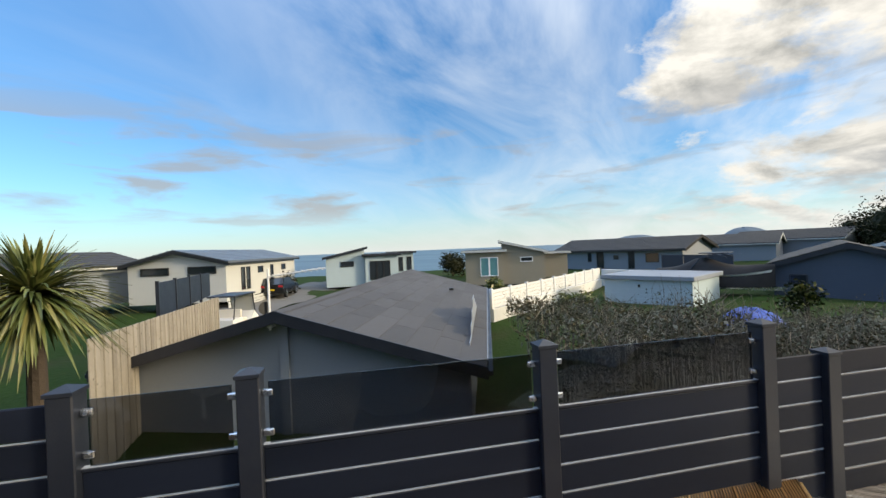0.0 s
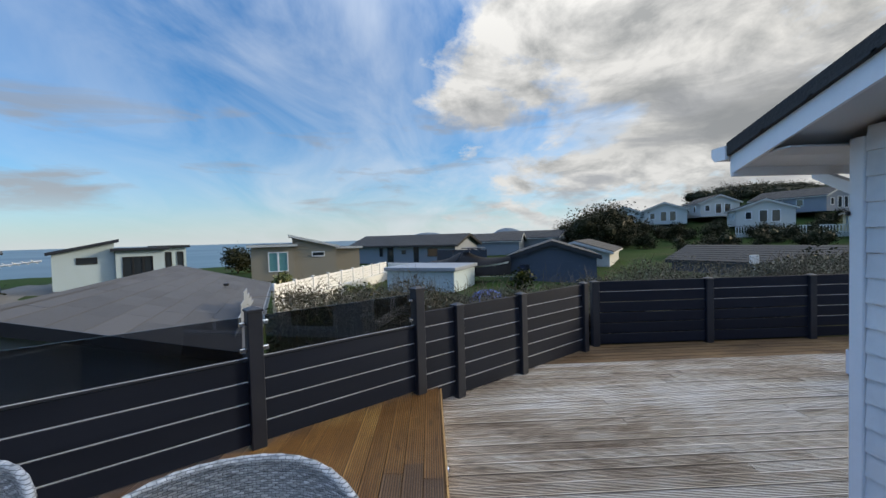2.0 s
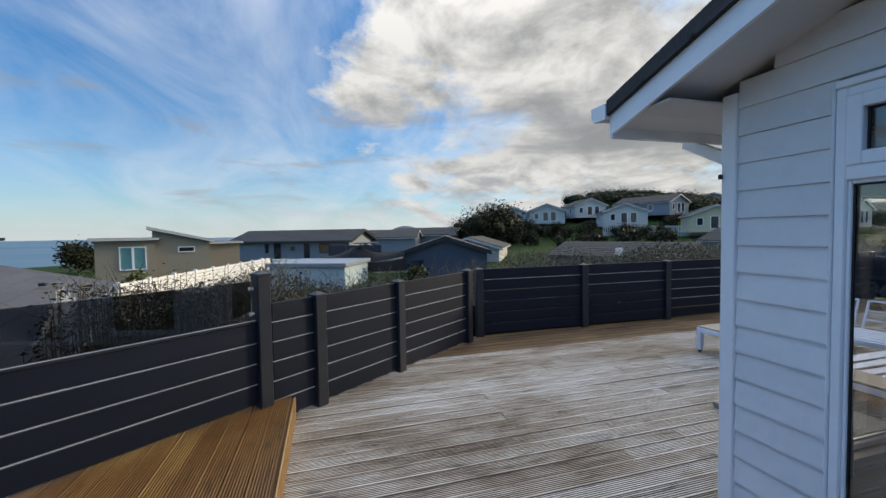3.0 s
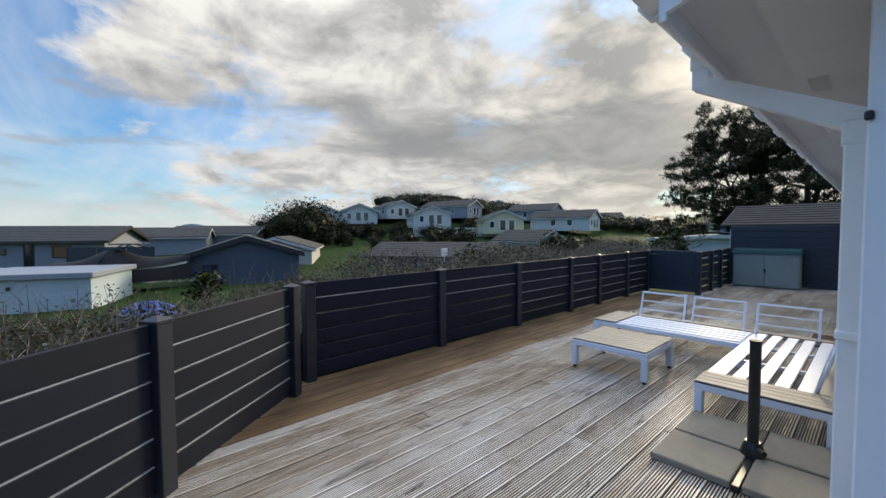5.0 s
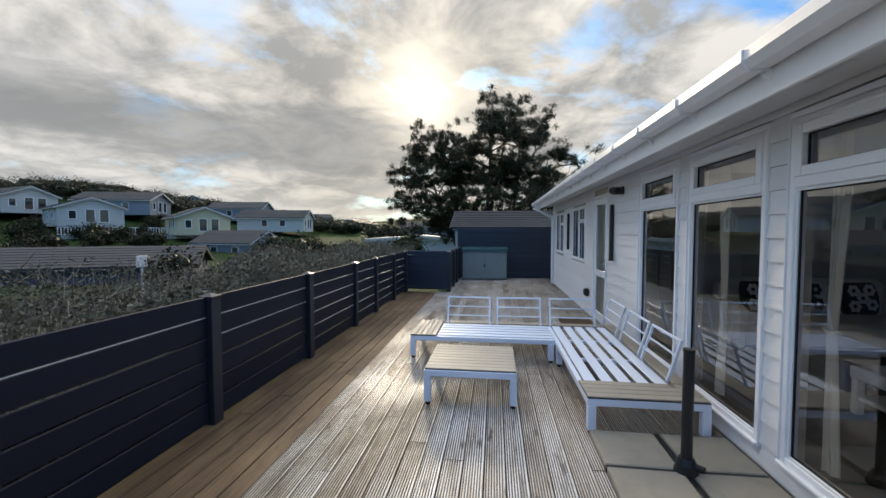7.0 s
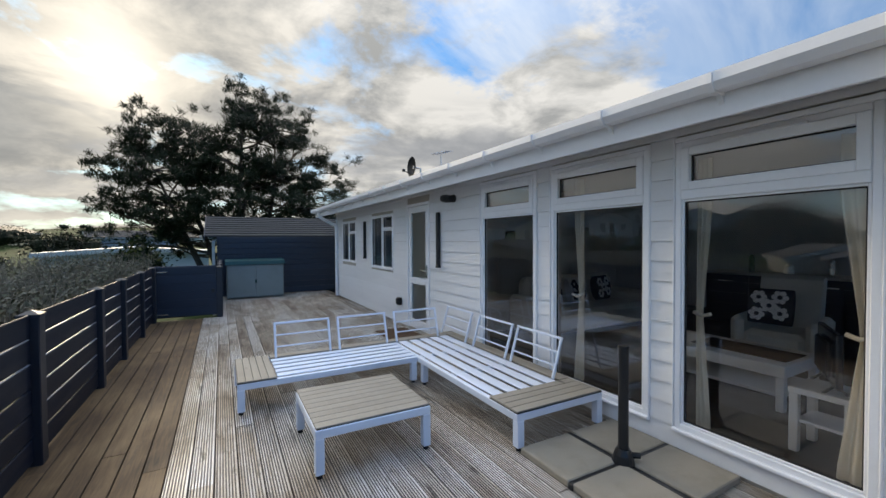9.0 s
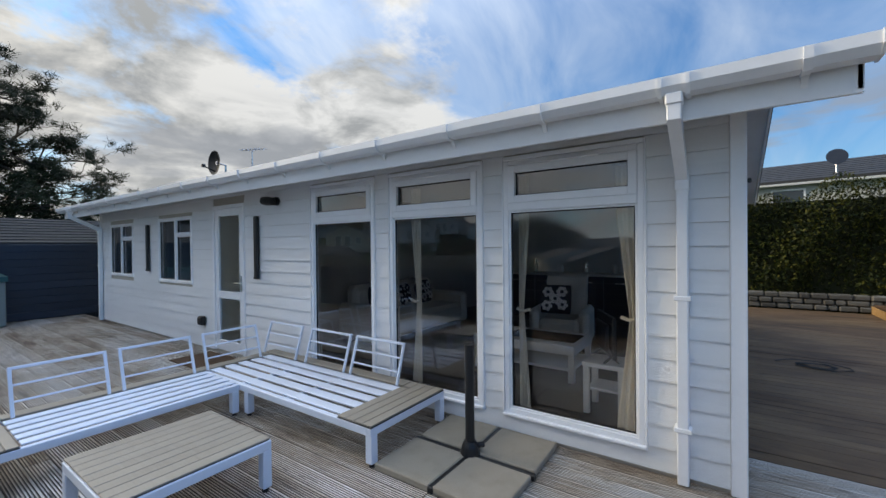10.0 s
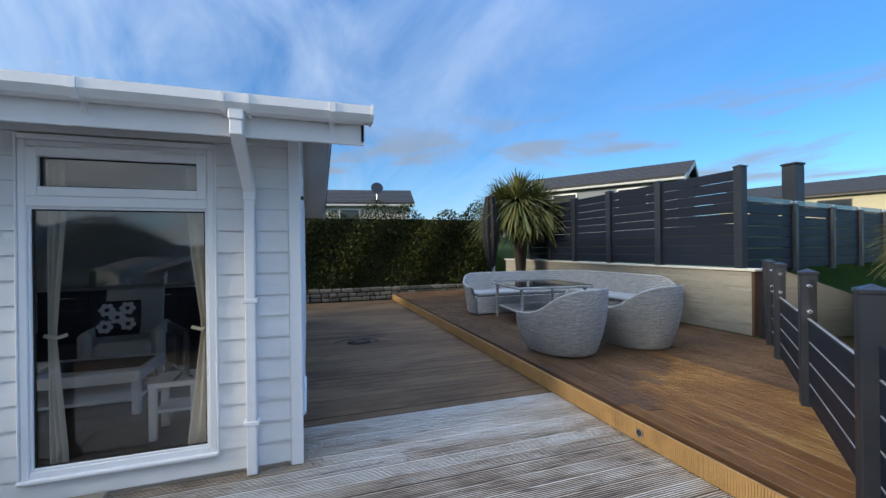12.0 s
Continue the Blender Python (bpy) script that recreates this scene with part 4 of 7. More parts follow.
        for z in (0.35, 1.2):
            part("clip", Mesh().box(-0.10, -0.022, y - 0.05, y + 0.05, z, z + 0.03, 0.004), M_UPVC, pipe)

    lamp = thing("wall_light", "black swivelling outdoor spotlight on the wall", "light", pose(-0.024, 4.78, 2.16))
    part("mount", Mesh().tube([(0, 0, 0), (-0.03, 0, 0)], 0.055, 16), M_BLACK, lamp)
    part("arm", Mesh().tube([(-0.02, 0, 0), (-0.09, 0.02, 0)], 0.02, 10), M_BLACK, lamp)
    part("head", Mesh().tube([(-0.08, -0.04, -0.01), (-0.10, 0.06, 0.0), (-0.11, 0.14, 0.01)], [0.05, 0.058, 0.05], 14), M_BLACK, lamp)
    for y, z0, z1, wd in ((5.23, 1.16, 1.99, 0.07), (8.82, 1.17, 2.01, 0.07)):
        b = thing("wall_bar", "narrow vertical black strip light on the wall", "light", pose(-0.024, y, z0))
        part("housing", Mesh().box(-0.05, 0.0, -wd / 2, wd / 2, 0, z1 - z0, 0.008), M_BLACK, b)
        part("end_cap", Mesh().box(-0.054, 0.0, -wd / 2 - 0.003, wd / 2 + 0.003, -0.01, 0.02, 0.004), M_RUBBER, b)
    so = thing("outdoor_socket", "black weatherproof socket box on the wall", "socket", pose(-0.024, 6.76, 0.375))
    part("box", Mesh().box(-0.07, 0, -0.06, 0.06, 0, 0.14, 0.012), M_BLACK, so)
    part("flap", Mesh().box(-0.085, -0.068, -0.05, 0.05, 0.02, 0.12, 0.008), M_RUBBER, so)
    sv = thing("gable_camera", "small black fixture on the gable trim", "fixture", pose(-0.03, -0.033, 1.93))
    part("body", Mesh().box(-0.008, 0.014, -0.02, 0.0, 0, 0.028, 0.005), M_BLACK, sv)
    dish = thing("satellite_dish", "dark round satellite dish on the lodge roof", "dish", pose(1.2, 8.43, z_at(1.2) + 0.12))
    rows = []
    for i in range(6):
        r = 0.04 + 0.20 * i / 5
        rows.append([(-0.18 - 0.9 * r * r + 0.0, r * math.cos(a), 0.32 + r * math.sin(a)) for a in [2 * math.pi * k / 20 for k in range(20)]])
    part("reflector", Mesh().grid(rows, close=True), M_BLACK, dish)
    part("mast", Mesh().tube([(0, 0, -0.1), (0, 0, 0.30), (-0.18, 0, 0.32)], 0.02, 8), M_STEEL, dish)
    part("feed_arm", Mesh().tube([(-0.18, 0, 0.14), (-0.42, 0, 0.22)], 0.012, 6).box(-0.46, -0.40, -0.03, 0.03, 0.20, 0.26, 0.008), M_BLACK, dish)
    ae = thing("tv_aerial", "thin metal aerial standing on the lodge roof", "aerial", pose(1.5, 7.97, z_at(1.5) + 0.1))
    part("mast", Mesh().tube([(0, 0, -0.1), (0, 0, 0.52)], 0.012, 6), M_STEEL, ae)
    part("boom", Mesh().tube([(0, -0.42, 0.50), (0, 0.40, 0.58)], 0.008, 6), M_STEEL, ae)
    for k in range(8):
        y = -0.38 + k * 0.10
        part("rod", Mesh().tube([(-0.09, y, 0.505 + 0.09 * (y + 0.4)), (0.09, y, 0.505 + 0.09 * (y + 0.4))], 0.004, 5), M_STEEL, ae)
    vt = thing("roof_vent", "dark dome vent on the lodge roof", "vent", pose(1.0, 3.80, z_at(1.0) + 0.10))
    part("stack", Mesh().tube([(0, 0, -0.05), (0, 0, 0.07)], 0.06, 12), M_BLACK, vt)
    part("cowl", Mesh().tube([(0, 0, 0.07), (0, 0, 0.11), (0, 0, 0.14)], [0.09, 0.085, 0.04], 14), M_BLACK, vt)


build_decks()
build_fences()
build_retaining_wall()
build_lodge()


# ---- things on the main deck ----
def build_corner_sofa():
    s = thing("garden_sofa", "white aluminium corner garden sofa without cushions", "sofa", pose(0, 0, 0))
    top = 0.289
    # seat frames: one wing along X, one along Y
    def rails(x0, x1, y0, y1, name):
        f = Mesh()
        for q in ((x0, x1, y0, y0 + 0.045), (x0, x1, y1 - 0.045, y1), (x0, x0 + 0.045, y0 + 0.045, y1 - 0.045), (x1 - 0.045, x1, y0 + 0.045, y1 - 0.045)):
            f.box(q[0], q[1], q[2], q[3], top - 0.062, top - 0.004, 0.005)
        part(name, f, M_ALU, s)
    rails(-2.83, -1.06, 3.83, 4.66, "seat_frame")
    rails(-1.055, -0.15, 2.125, 4.68, "seat_frame")
    for i in range(5):
        y = 3.885 + i * 0.132
        part("slat", Mesh().box(-2.49, -1.065, y, y + 0.088, top - 0.006, top + 0.008, 0.004), M_ALU, s)
        x = -1.00 + i * 0.146
        part("slat", Mesh().box(x, x + 0.100, 2.49, 4.52, top - 0.006, top + 0.008, 0.004), M_ALU, s)
    for y in (3.15, 3.85):
        part("cross_bar", Mesh().box(-1.005, -0.20, y, y + 0.04, top - 0.04, top - 0.008, 0.003), M_ALU, s)
    part("cross_bar", Mesh().box(-1.82, -1.78, 3.875, 4.61, top - 0.04, top - 0.008, 0.003), M_ALU, s)
    for x0, x1, y0, y1 in ((-2.83, -2.50, 3.83, 4.66), (-1.055, -0.15, 2.125, 2.48)):
        e = part("end_table", Mesh().box(x0, x1, y0, y1, top - 0.003, top + 0.004, 0.002), M_BLACK, s)
        n = 5 if x1 - x0 < 0.5 else 4
        for i in range(n):
            if n == 5:
                a = x0 + 0.006 + i * 0.0645
                part("wood_slat", Mesh().box(a, a + 0.060, y0 + 0.004, y1 - 0.004, top + 0.004, top + 0.016, 0.003), M_SLATWOOD, e, "taupe wood effect slat")
            else:
                a = y0 + 0.006 + i * 0.088
                part("wood_slat", Mesh().box(x0 + 0.004, x1 - 0.004, a, a + 0.082, top + 0.004, top + 0.016, 0.003), M_SLATWOOD, e, "taupe wood effect slat")
    for x0, x1, y0, y1 in ((-2.49, -0.30, 4.535, 4.66), (-0.285, -0.15, 2.49, 4.68)):
        part("back_ledge", Mesh().box(x0, x1, y0, y1, top - 0.003, top + 0.016, 0.003), M_SLATWOOD, s, "taupe wood effect ledge behind the backrests")
    for x, y in ((-2.80, 3.86), (-2.80, 4.63), (-1.10, 3.86), (-1.02, 3.74), (-1.02, 2.155), (-0.18, 2.155), (-0.18, 4.65), (-1.10, 4.63)):
        lg = part("leg", Mesh().box(x - 0.032, x + 0.032, y - 0.032, y + 0.032, 0.03, top - 0.06, 0.005), M_ALU, s)
        part("foot", Mesh().tube([(x, y, 0.002), (x, y, 0.035)], 0.02, 10), M_RUBBER, lg)

    def back(cx, cy, ang, w):
        m = pose(cx, cy, top + 0.008, 0, 0, ang) @ pose(0, 0, 0, -17)
        f = Mesh()
        for q in (-w / 2, w / 2 - 0.024):
            f.box(q, q + 0.024, -0.012, 0.012, 0, 0.385, 0.004)
        f.box(-w / 2 + 0.024, w / 2 - 0.024, -0.011, 0.011, 0.361, 0.385, 0.004)
        b = part("backrest_frame", f, M_ALU, s, m=m)
        for z in (0.11, 0.235):
            part("back_rail", Mesh().box(-w / 2 + 0.02, w / 2 - 0.02, -0.008, 0.008, z, z + 0.016, 0.003), M_ALU, b)
    for cx in (-2.14, -1.445, -0.73):
        back(cx, 4.515, 0, 0.61)
    for cy in (4.36, 3.565, 2.85):
        back(-0.305, cy, -90, 0.64)

    t = thing("coffee_table", "white metal garden coffee table with taupe slatted top", "table", pose(-2.0, 2.885, 0))
    w, d, h = 0.84, 0.79, 0.335
    fr = Mesh()
    for q in ((-w / 2, w / 2, -d / 2, -d / 2 + 0.04), (-w / 2, w / 2, d / 2 - 0.04, d / 2), (-w / 2, -w / 2 + 0.04, -d / 2 + 0.04, d / 2 - 0.04), (w / 2 - 0.04, w / 2, -d / 2 + 0.04, d / 2 - 0.04)):
        fr.box(q[0], q[1], q[2], q[3], h - 0.065, h - 0.006, 0.005)
    part("frame", fr, M_ALU, t)
    part("underlay", Mesh().box(-w / 2 + 0.01, w / 2 - 0.01, -d / 2 + 0.01, d / 2 - 0.01, h - 0.006, h, 0.002), M_BLACK, t)
    for i in range(9):
        a = -d / 2 + 0.008 + i * 0.0871
        part("slat", Mesh().box(-w / 2 + 0.006, w / 2 - 0.006, a, a + 0.082, h, h + 0.012, 0.003), M_SLATWOOD, t, "taupe wood effect slat")
    for x in (-w / 2 + 0.03, w / 2 - 0.03):
        for y in (-d / 2 + 0.03, d / 2 - 0.03):
            lg = part("leg", Mesh().box(x - 0.03, x + 0.03, y - 0.03, y + 0.03, 0.03, h - 0.064, 0.005), M_ALU, t)
            part("foot", Mesh().tube([(x, y, 0.002), (x, y, 0.035)], 0.02, 10), M_RUBBER, lg)


def build_parasol_base():
    b = thing("parasol_base", "black parasol pole on a steel cross base", "parasol base", pose(-0.55, 1.62, 0.002))
    cr = Mesh().box(-0.50, 0.50, -0.022, 0.022, 0, 0.042, 0.005).box(-0.022, 0.022, -0.50, -0.023, 0, 0.042, 0.005).box(-0.022, 0.022, 0.023, 0.50, 0, 0.042, 0.005)
    part("cross", cr, M_BLACK, b)
    part("collar", Mesh().tube([(0, 0, 0.045), (0, 0, 0.10), (0, 0, 0.14)], [0.075, 0.062, 0.045], 16), M_BLACK, b)
    part("knob", Mesh().tube([(0.03, -0.03, 0.10), (0.075, -0.075, 0.10)], 0.02, 8), M_RUBBER, b)
    part("pole", Mesh().tube([(0, 0, 0.1), (0, 0, 0.83)], 0.034, 16), M_BLACK, b)
    part("pole_cap", Mesh().tube([(0, 0, 0.83), (0, 0, 0.845)], 0.037, 16), M_RUBBER, b)
    for sx in (-1, 1):
        for sy in (-1, 1):
            g = thing("paving_slab", "buff square concrete slab weighing the parasol base", "slab", pose(-0.55 + sx * 0.262, 0.04 + 1.58 + sy * 0.25, 0.002, 0, 0, sx * 0.6), "slabs on the parasol base")
            part("slab", Mesh().box(-0.234, 0.234, -0.234, 0.234, 0, 0.05, 0.007), M_SLAB, g)


def build_storage_box():
    b = thing("storage_box", "sage metal storage box with a dark green lid", "storage box", pose(-2.83, 12.10, 0.0))
    part("body", Mesh().box(0.0, 1.44, 0.0, 0.55, 0.02, 0.93, 0.008), M_ENAMEL, b)
    for a, c in ((0.02, 0.715), (0.725, 1.42)):
        d = part("door", Mesh().box(a, c, -0.018, -0.001, 0.05, 0.92, 0.006), M_ENAMEL, b)
        part("handle", Mesh().box((c if a < 0.1 else a) - 0.02, (c if a < 0.1 else a) + 0.02, -0.03, -0.018, 0.42, 0.52, 0.004), M_GREEN, d)
    part("lid", Mesh().prism([(-0.05, 0.932), (0.60, 0.932), (0.60, 1.07), (-0.03, 1.03)], -0.03, 1.47, "x"), M_GREEN, b, "dark green sloping lid")
    s = thing("neighbour_shed", "dark timber outbuilding with a tiled pitched roof", "shed", pose(-3.10, 13.40, 0))
    part("wall", Mesh().box(0.1, 4.6, 0.1, 3.4, -1.2, 1.78), M_NAVY, s)
    part("gable", Mesh().prism([(0.1, 1.78), (3.4, 1.78), (1.75, 2.33)], 0.1, 4.6, "x"), M_NAVY, s)
    for i in range(9):
        for mir in (False, True):
            ya, yb = -0.25 + i * 0.2222, -0.25 + (i + 1) * 0.2222 + 0.03
            za, zb = 1.70 + (ya + 0.25) * 0.335, 1.70 + (yb + 0.25) * 0.335
            o = [(ya, za), (yb, zb), (yb, zb + 0.02), (ya, za + 0.05)]
            if mir:
                o = [(3.5 - y, z) for y, z in o]
            part("tile_course", Mesh().prism(o, -0.25, 4.95, "x"), M_TILE, s)
    part("bargeboard", Mesh().prism([(-0.28, 1.60), (1.75, 2.28), (1.75, 2.40), (-0.28, 1.72)], -0.28, -0.255, "x"), M_NAVY, s)
    part("pale_post", Mesh().box(-0.08, 0.0, -0.1, -0.02, -1.0, 1.6, 0.01), M_HOUSE_W, s)


# ---- woven furniture on the raised deck ----
def weave(point, nu, nv, du, dv, amp=0.007, thick=0.03):
    """A woven shell: point(u, v) with its outward normal; strands go over and under."""
    m = Mesh()
    for side in (1, -1):
        rows = []
        for j in range(nv + 1):
            r = []
            for i in range(nu + 1):
                p, n = point(i / nu, j / nv)
                a = math.pi * i / du
                row = math.floor(j / dv)
                f = abs(math.sin(math.pi * (j / dv % 1.0))) ** 0.6
                o = amp * (f * (0.6 + 0.9 * math.sin(a + math.pi * (row % 2))))
                r.append(p + n * (side * thick / 2 + side * o))
            rows.append(r if side == 1 else r[::-1])
        m.grid(rows)
    return m


def tub_shape(u, v, front=0.30):
    """A tub chair's shell: u round from one arm to the other, v from foot to rim."""
    a = radians(-28 + 236 * u)
    back = max(0.0, math.sin(a)) ** 1.4
    top = 0.50 + 0.33 * smoothstep(-0.4, 1.0, math.sin(a))
    z = 0.02 + (top - 0.02) * v
    r = 0.355 + 0.145 * max(0.0, math.sin(1.75 * v)) ** 0.8 + 0.02 * back * v
    reach = 1.0 if math.sin(a) > 0 else 1.8
    p = Vector((r * math.cos(a), r * math.sin(a) * reach, z))
    n = Vector((math.cos(a), math.sin(a), -0.2)).normalized()
    return p, n


def build_tub_chair():
    c = thing("tub_chair", "grey woven rattan tub chair on the raised deck", "chair", pose(1.36, -3.27, RAISED, 0, 0, 106), "tub chairs at the outdoor table")
    shell = part("shell", weave(tub_shape, 252, 124, 3.0, 2.0, 0.004), M_WICKER, c, smooth=True)
    rim = [tub_shape(i / 60, 1.0)[0] + Vector((0, 0, 0.002)) for i in range(61)]
    m = Mesh()
    n = len(rim)
    rr = [0.017 + 0.0025 * (i % 2) for i in range(n)]
    m.tube(rim, rr, 10)
    part("rim", m, M_WICKER, shell, "thick woven rim", smooth=True)
    for u in (0.0, 1.0):
        part("arm_edge", Mesh().tube([tub_shape(u, v / 10)[0] for v in range(11)], 0.021, 10), M_WICKER, shell, smooth=True)
    seat = Mesh()
    rows = []
    for j in range(8):
        k = j / 7
        rows.append([(k * (0.315 * math.cos(a)), k * 0.315 * math.sin(a), 0.40) for a in [2 * math.pi * i / 32 for i in range(32)]])
    seat.grid(rows, close=True)
    part("seat", seat, M_WICKER, c)
    cu = Mesh()
    prof = [(0.0, 0.405), (0.27, 0.405), (0.295, 0.425), (0.295, 0.445), (0.27, 0.468), (0.0, 0.474)]
    cu.grid([[(r * math.cos(a), r * math.sin(a), z) for a in [2 * math.pi * i / 36 for i in range(36)]] for r, z in prof], close=True)
    part("seat_cushion", cu, M_CUSHION, c, "pale grey round seat pad", smooth=True)
    skirt = Mesh()
    skirt.grid([[(0.30 * math.cos(a), 0.30 * math.sin(a), z) for a in [radians(-152 + 124 * i / 20) for i in range(21)]] for z in (0.02, 0.2, 0.40)])
    part("front_skirt", skirt, M_WICKER, c)
    copy_thing(c, pose(1.30, -4.44, RAISED, 0, 0, 104))


def build_rattan_set():
    t = thing("outdoor_table", "woven rattan dining table with a dark glass top", "table", pose(3.5, -4.2, RAISED, 0, 0, -6))
    h = 0.69
    part("glass_top", Mesh().box(-0.70, 0.70, -0.70, 0.70, h, h + 0.010, 0.003), M_DARKPANE, t, "dark glass top")
    fr = Mesh()
    for q in ((-0.71, 0.71, -0.71, -0.65), (-0.71, 0.71, 0.65, 0.71), (-0.71, -0.65, -0.65, 0.65), (0.65, 0.71, -0.65, 0.65)):
        fr.box(q[0], q[1], q[2], q[3], h - 0.045, h - 0.001, 0.01)
    part("frame", fr, M_WICKER, t)
    for x in (-0.6, 0.6):
        for y in (-0.6, 0.6):
            part("leg", Mesh().box(x - 0.022, x + 0.022, y - 0.022, y + 0.022, 0, h - 0.045, 0.005), M_WICKER, t)
    part("lower_shelf", Mesh().box(-0.58, 0.58, -0.58, 0.58, 0.20, 0.235, 0.008), M_WICKER, t)

    # L shaped sofa: back path swept round a rounded corner
    s = thing("rattan_sofa", "grey woven rattan corner sofa with rounded back", "sofa", pose(0.1, -0.12, RAISED))
    path = [(4.25, -3.12), (4.72, -3.12), (4.95, -3.25), (5.02, -3.5), (5.02, -5.2), (4.95, -5.55), (4.75, -5.85), (4.45, -6.0), (4.1, -6.03), (2.3, -6.03), (2.1, -5.96), (2.02, -5.8), (2.02, -5.45)]
    pts = []
    for a, b in zip(path, path[1:]):
        k = max(2, int(math.hypot(b[0] - a[0], b[1] - a[1]) / 0.012))
        pts += [(a[0] + (b[0] - a[0]) * i / k, a[1] + (b[1] - a[1]) * i / k) for i in range(k)]
    for _ in range(12):
        pts = [pts[0]] + [((p[0] + q[0] + r[0]) / 3, (p[1] + q[1] + r[1]) / 3) for p, q, r in zip(pts, pts[1:], pts[2:])] + [pts[-1]]
    n = len(pts) - 1

    def shape(u, v):
        i = min(n - 1, int(u * n))
        p, q = pts[i], pts[min(n, i + 3)]
        d = Vector((q[0] - p[0], q[1] - p[1], 0)).normalized()
        out = Vector((-d.y, d.x, 0))
        e = min(u, 1 - u)
        top = 0.56 + 0.24 * smoothstep(0.03, 0.14, e)
        f = Vector((p[0], p[1], 0)) + out * (-0.07 + 0.11 * v) + Vector((0, 0, 0.02 + (top - 0.02) * v))
        return f, out
    back = part("back", weave(shape, n, 66, 4.0, 3.0, 0.006, 0.035), M_WICKER, s, smooth=True)
    part("rim", Mesh().tube([shape(i / 120, 1.0)[0] for i in range(121)], 0.023, 8), M_WICKER, back, smooth=True)
    part("seat_base", Mesh().box(4.30, 4.92, -5.4, -3.22, 0.03, 0.36, 0.02).box(2.15, 4.92, -5.92, -5.41, 0.03, 0.36, 0.02), M_WICKER, s)
    for a, b in ((-5.35, -4.30), (-4.28, -3.24)):
        part("seat_cushion", Mesh().box(4.29, 4.90, a, b, 0.36, 0.45, 0.03), M_CUSHION, s)
    for a, b in ((2.18, 3.22), (3.24, 4.28)):
        part("seat_cushion", Mesh().box(a, b, -5.90, -5.35, 0.36, 0.45, 0.03), M_CUSHION, s)
    part("front_panel", Mesh().box(4.27, 4.30, -5.4, -3.2, 0.02, 0.36, 0.01), M_WICKER, s)

    u = thing("closed_parasol", "folded dark grey parasol hanging on its pole", "parasol", pose(6.4, -4.59, RAISED))
    part("pole", Mesh().tube([(0, 0, 0), (0, 0, 2.75)], 0.028, 12), M_BLACK, u)
    rows = []
    for j in range(13):
        v = j / 12
        r = 0.05 + 0.15 * math.sin(math.pi * min(1, 0.15 + 0.8 * (1 - v))) ** 1.2
        rows.append([((r * (1 + 0.22 * math.cos(8 * a + v))) * math.cos(a), r * (1 + 0.22 * math.cos(8 * a + v)) * math.sin(a), 0.85 + 1.85 * v) for a in [2 * math.pi * i / 48 for i in range(48)]])
    part("canopy", Mesh().grid(rows, close=True), M_COVER, u, "folded charcoal fabric", smooth=True)
    part("base", Mesh().tube([(0, 0, 0), (0, 0, 0.06)], 0.24, 20), M_BLACK, u)
    part("crank", Mesh().box(-0.05, 0.05, -0.09, -0.03, 0.75, 0.90, 0.01), M_WHITE, u)
    c = thing("loose_cable", "tangle of black cable lying on the decking", "cable", pose(3.70, -0.88, 0.004))
    pts = []
    rng = random.Random(3)
    for i in range(60):
        a = i * 0.45
        r = 0.09 + 0.05 * rng.random() + (0.012 * max(0, i - 45))
        pts.append((r * math.cos(a) + 0.02 * rng.random(), 1.5 * r * math.sin(a), 0.008 + 0.01 * rng.random()))
    part("cable", Mesh().tube(pts, 0.006, 5), M_RUBBER, c)


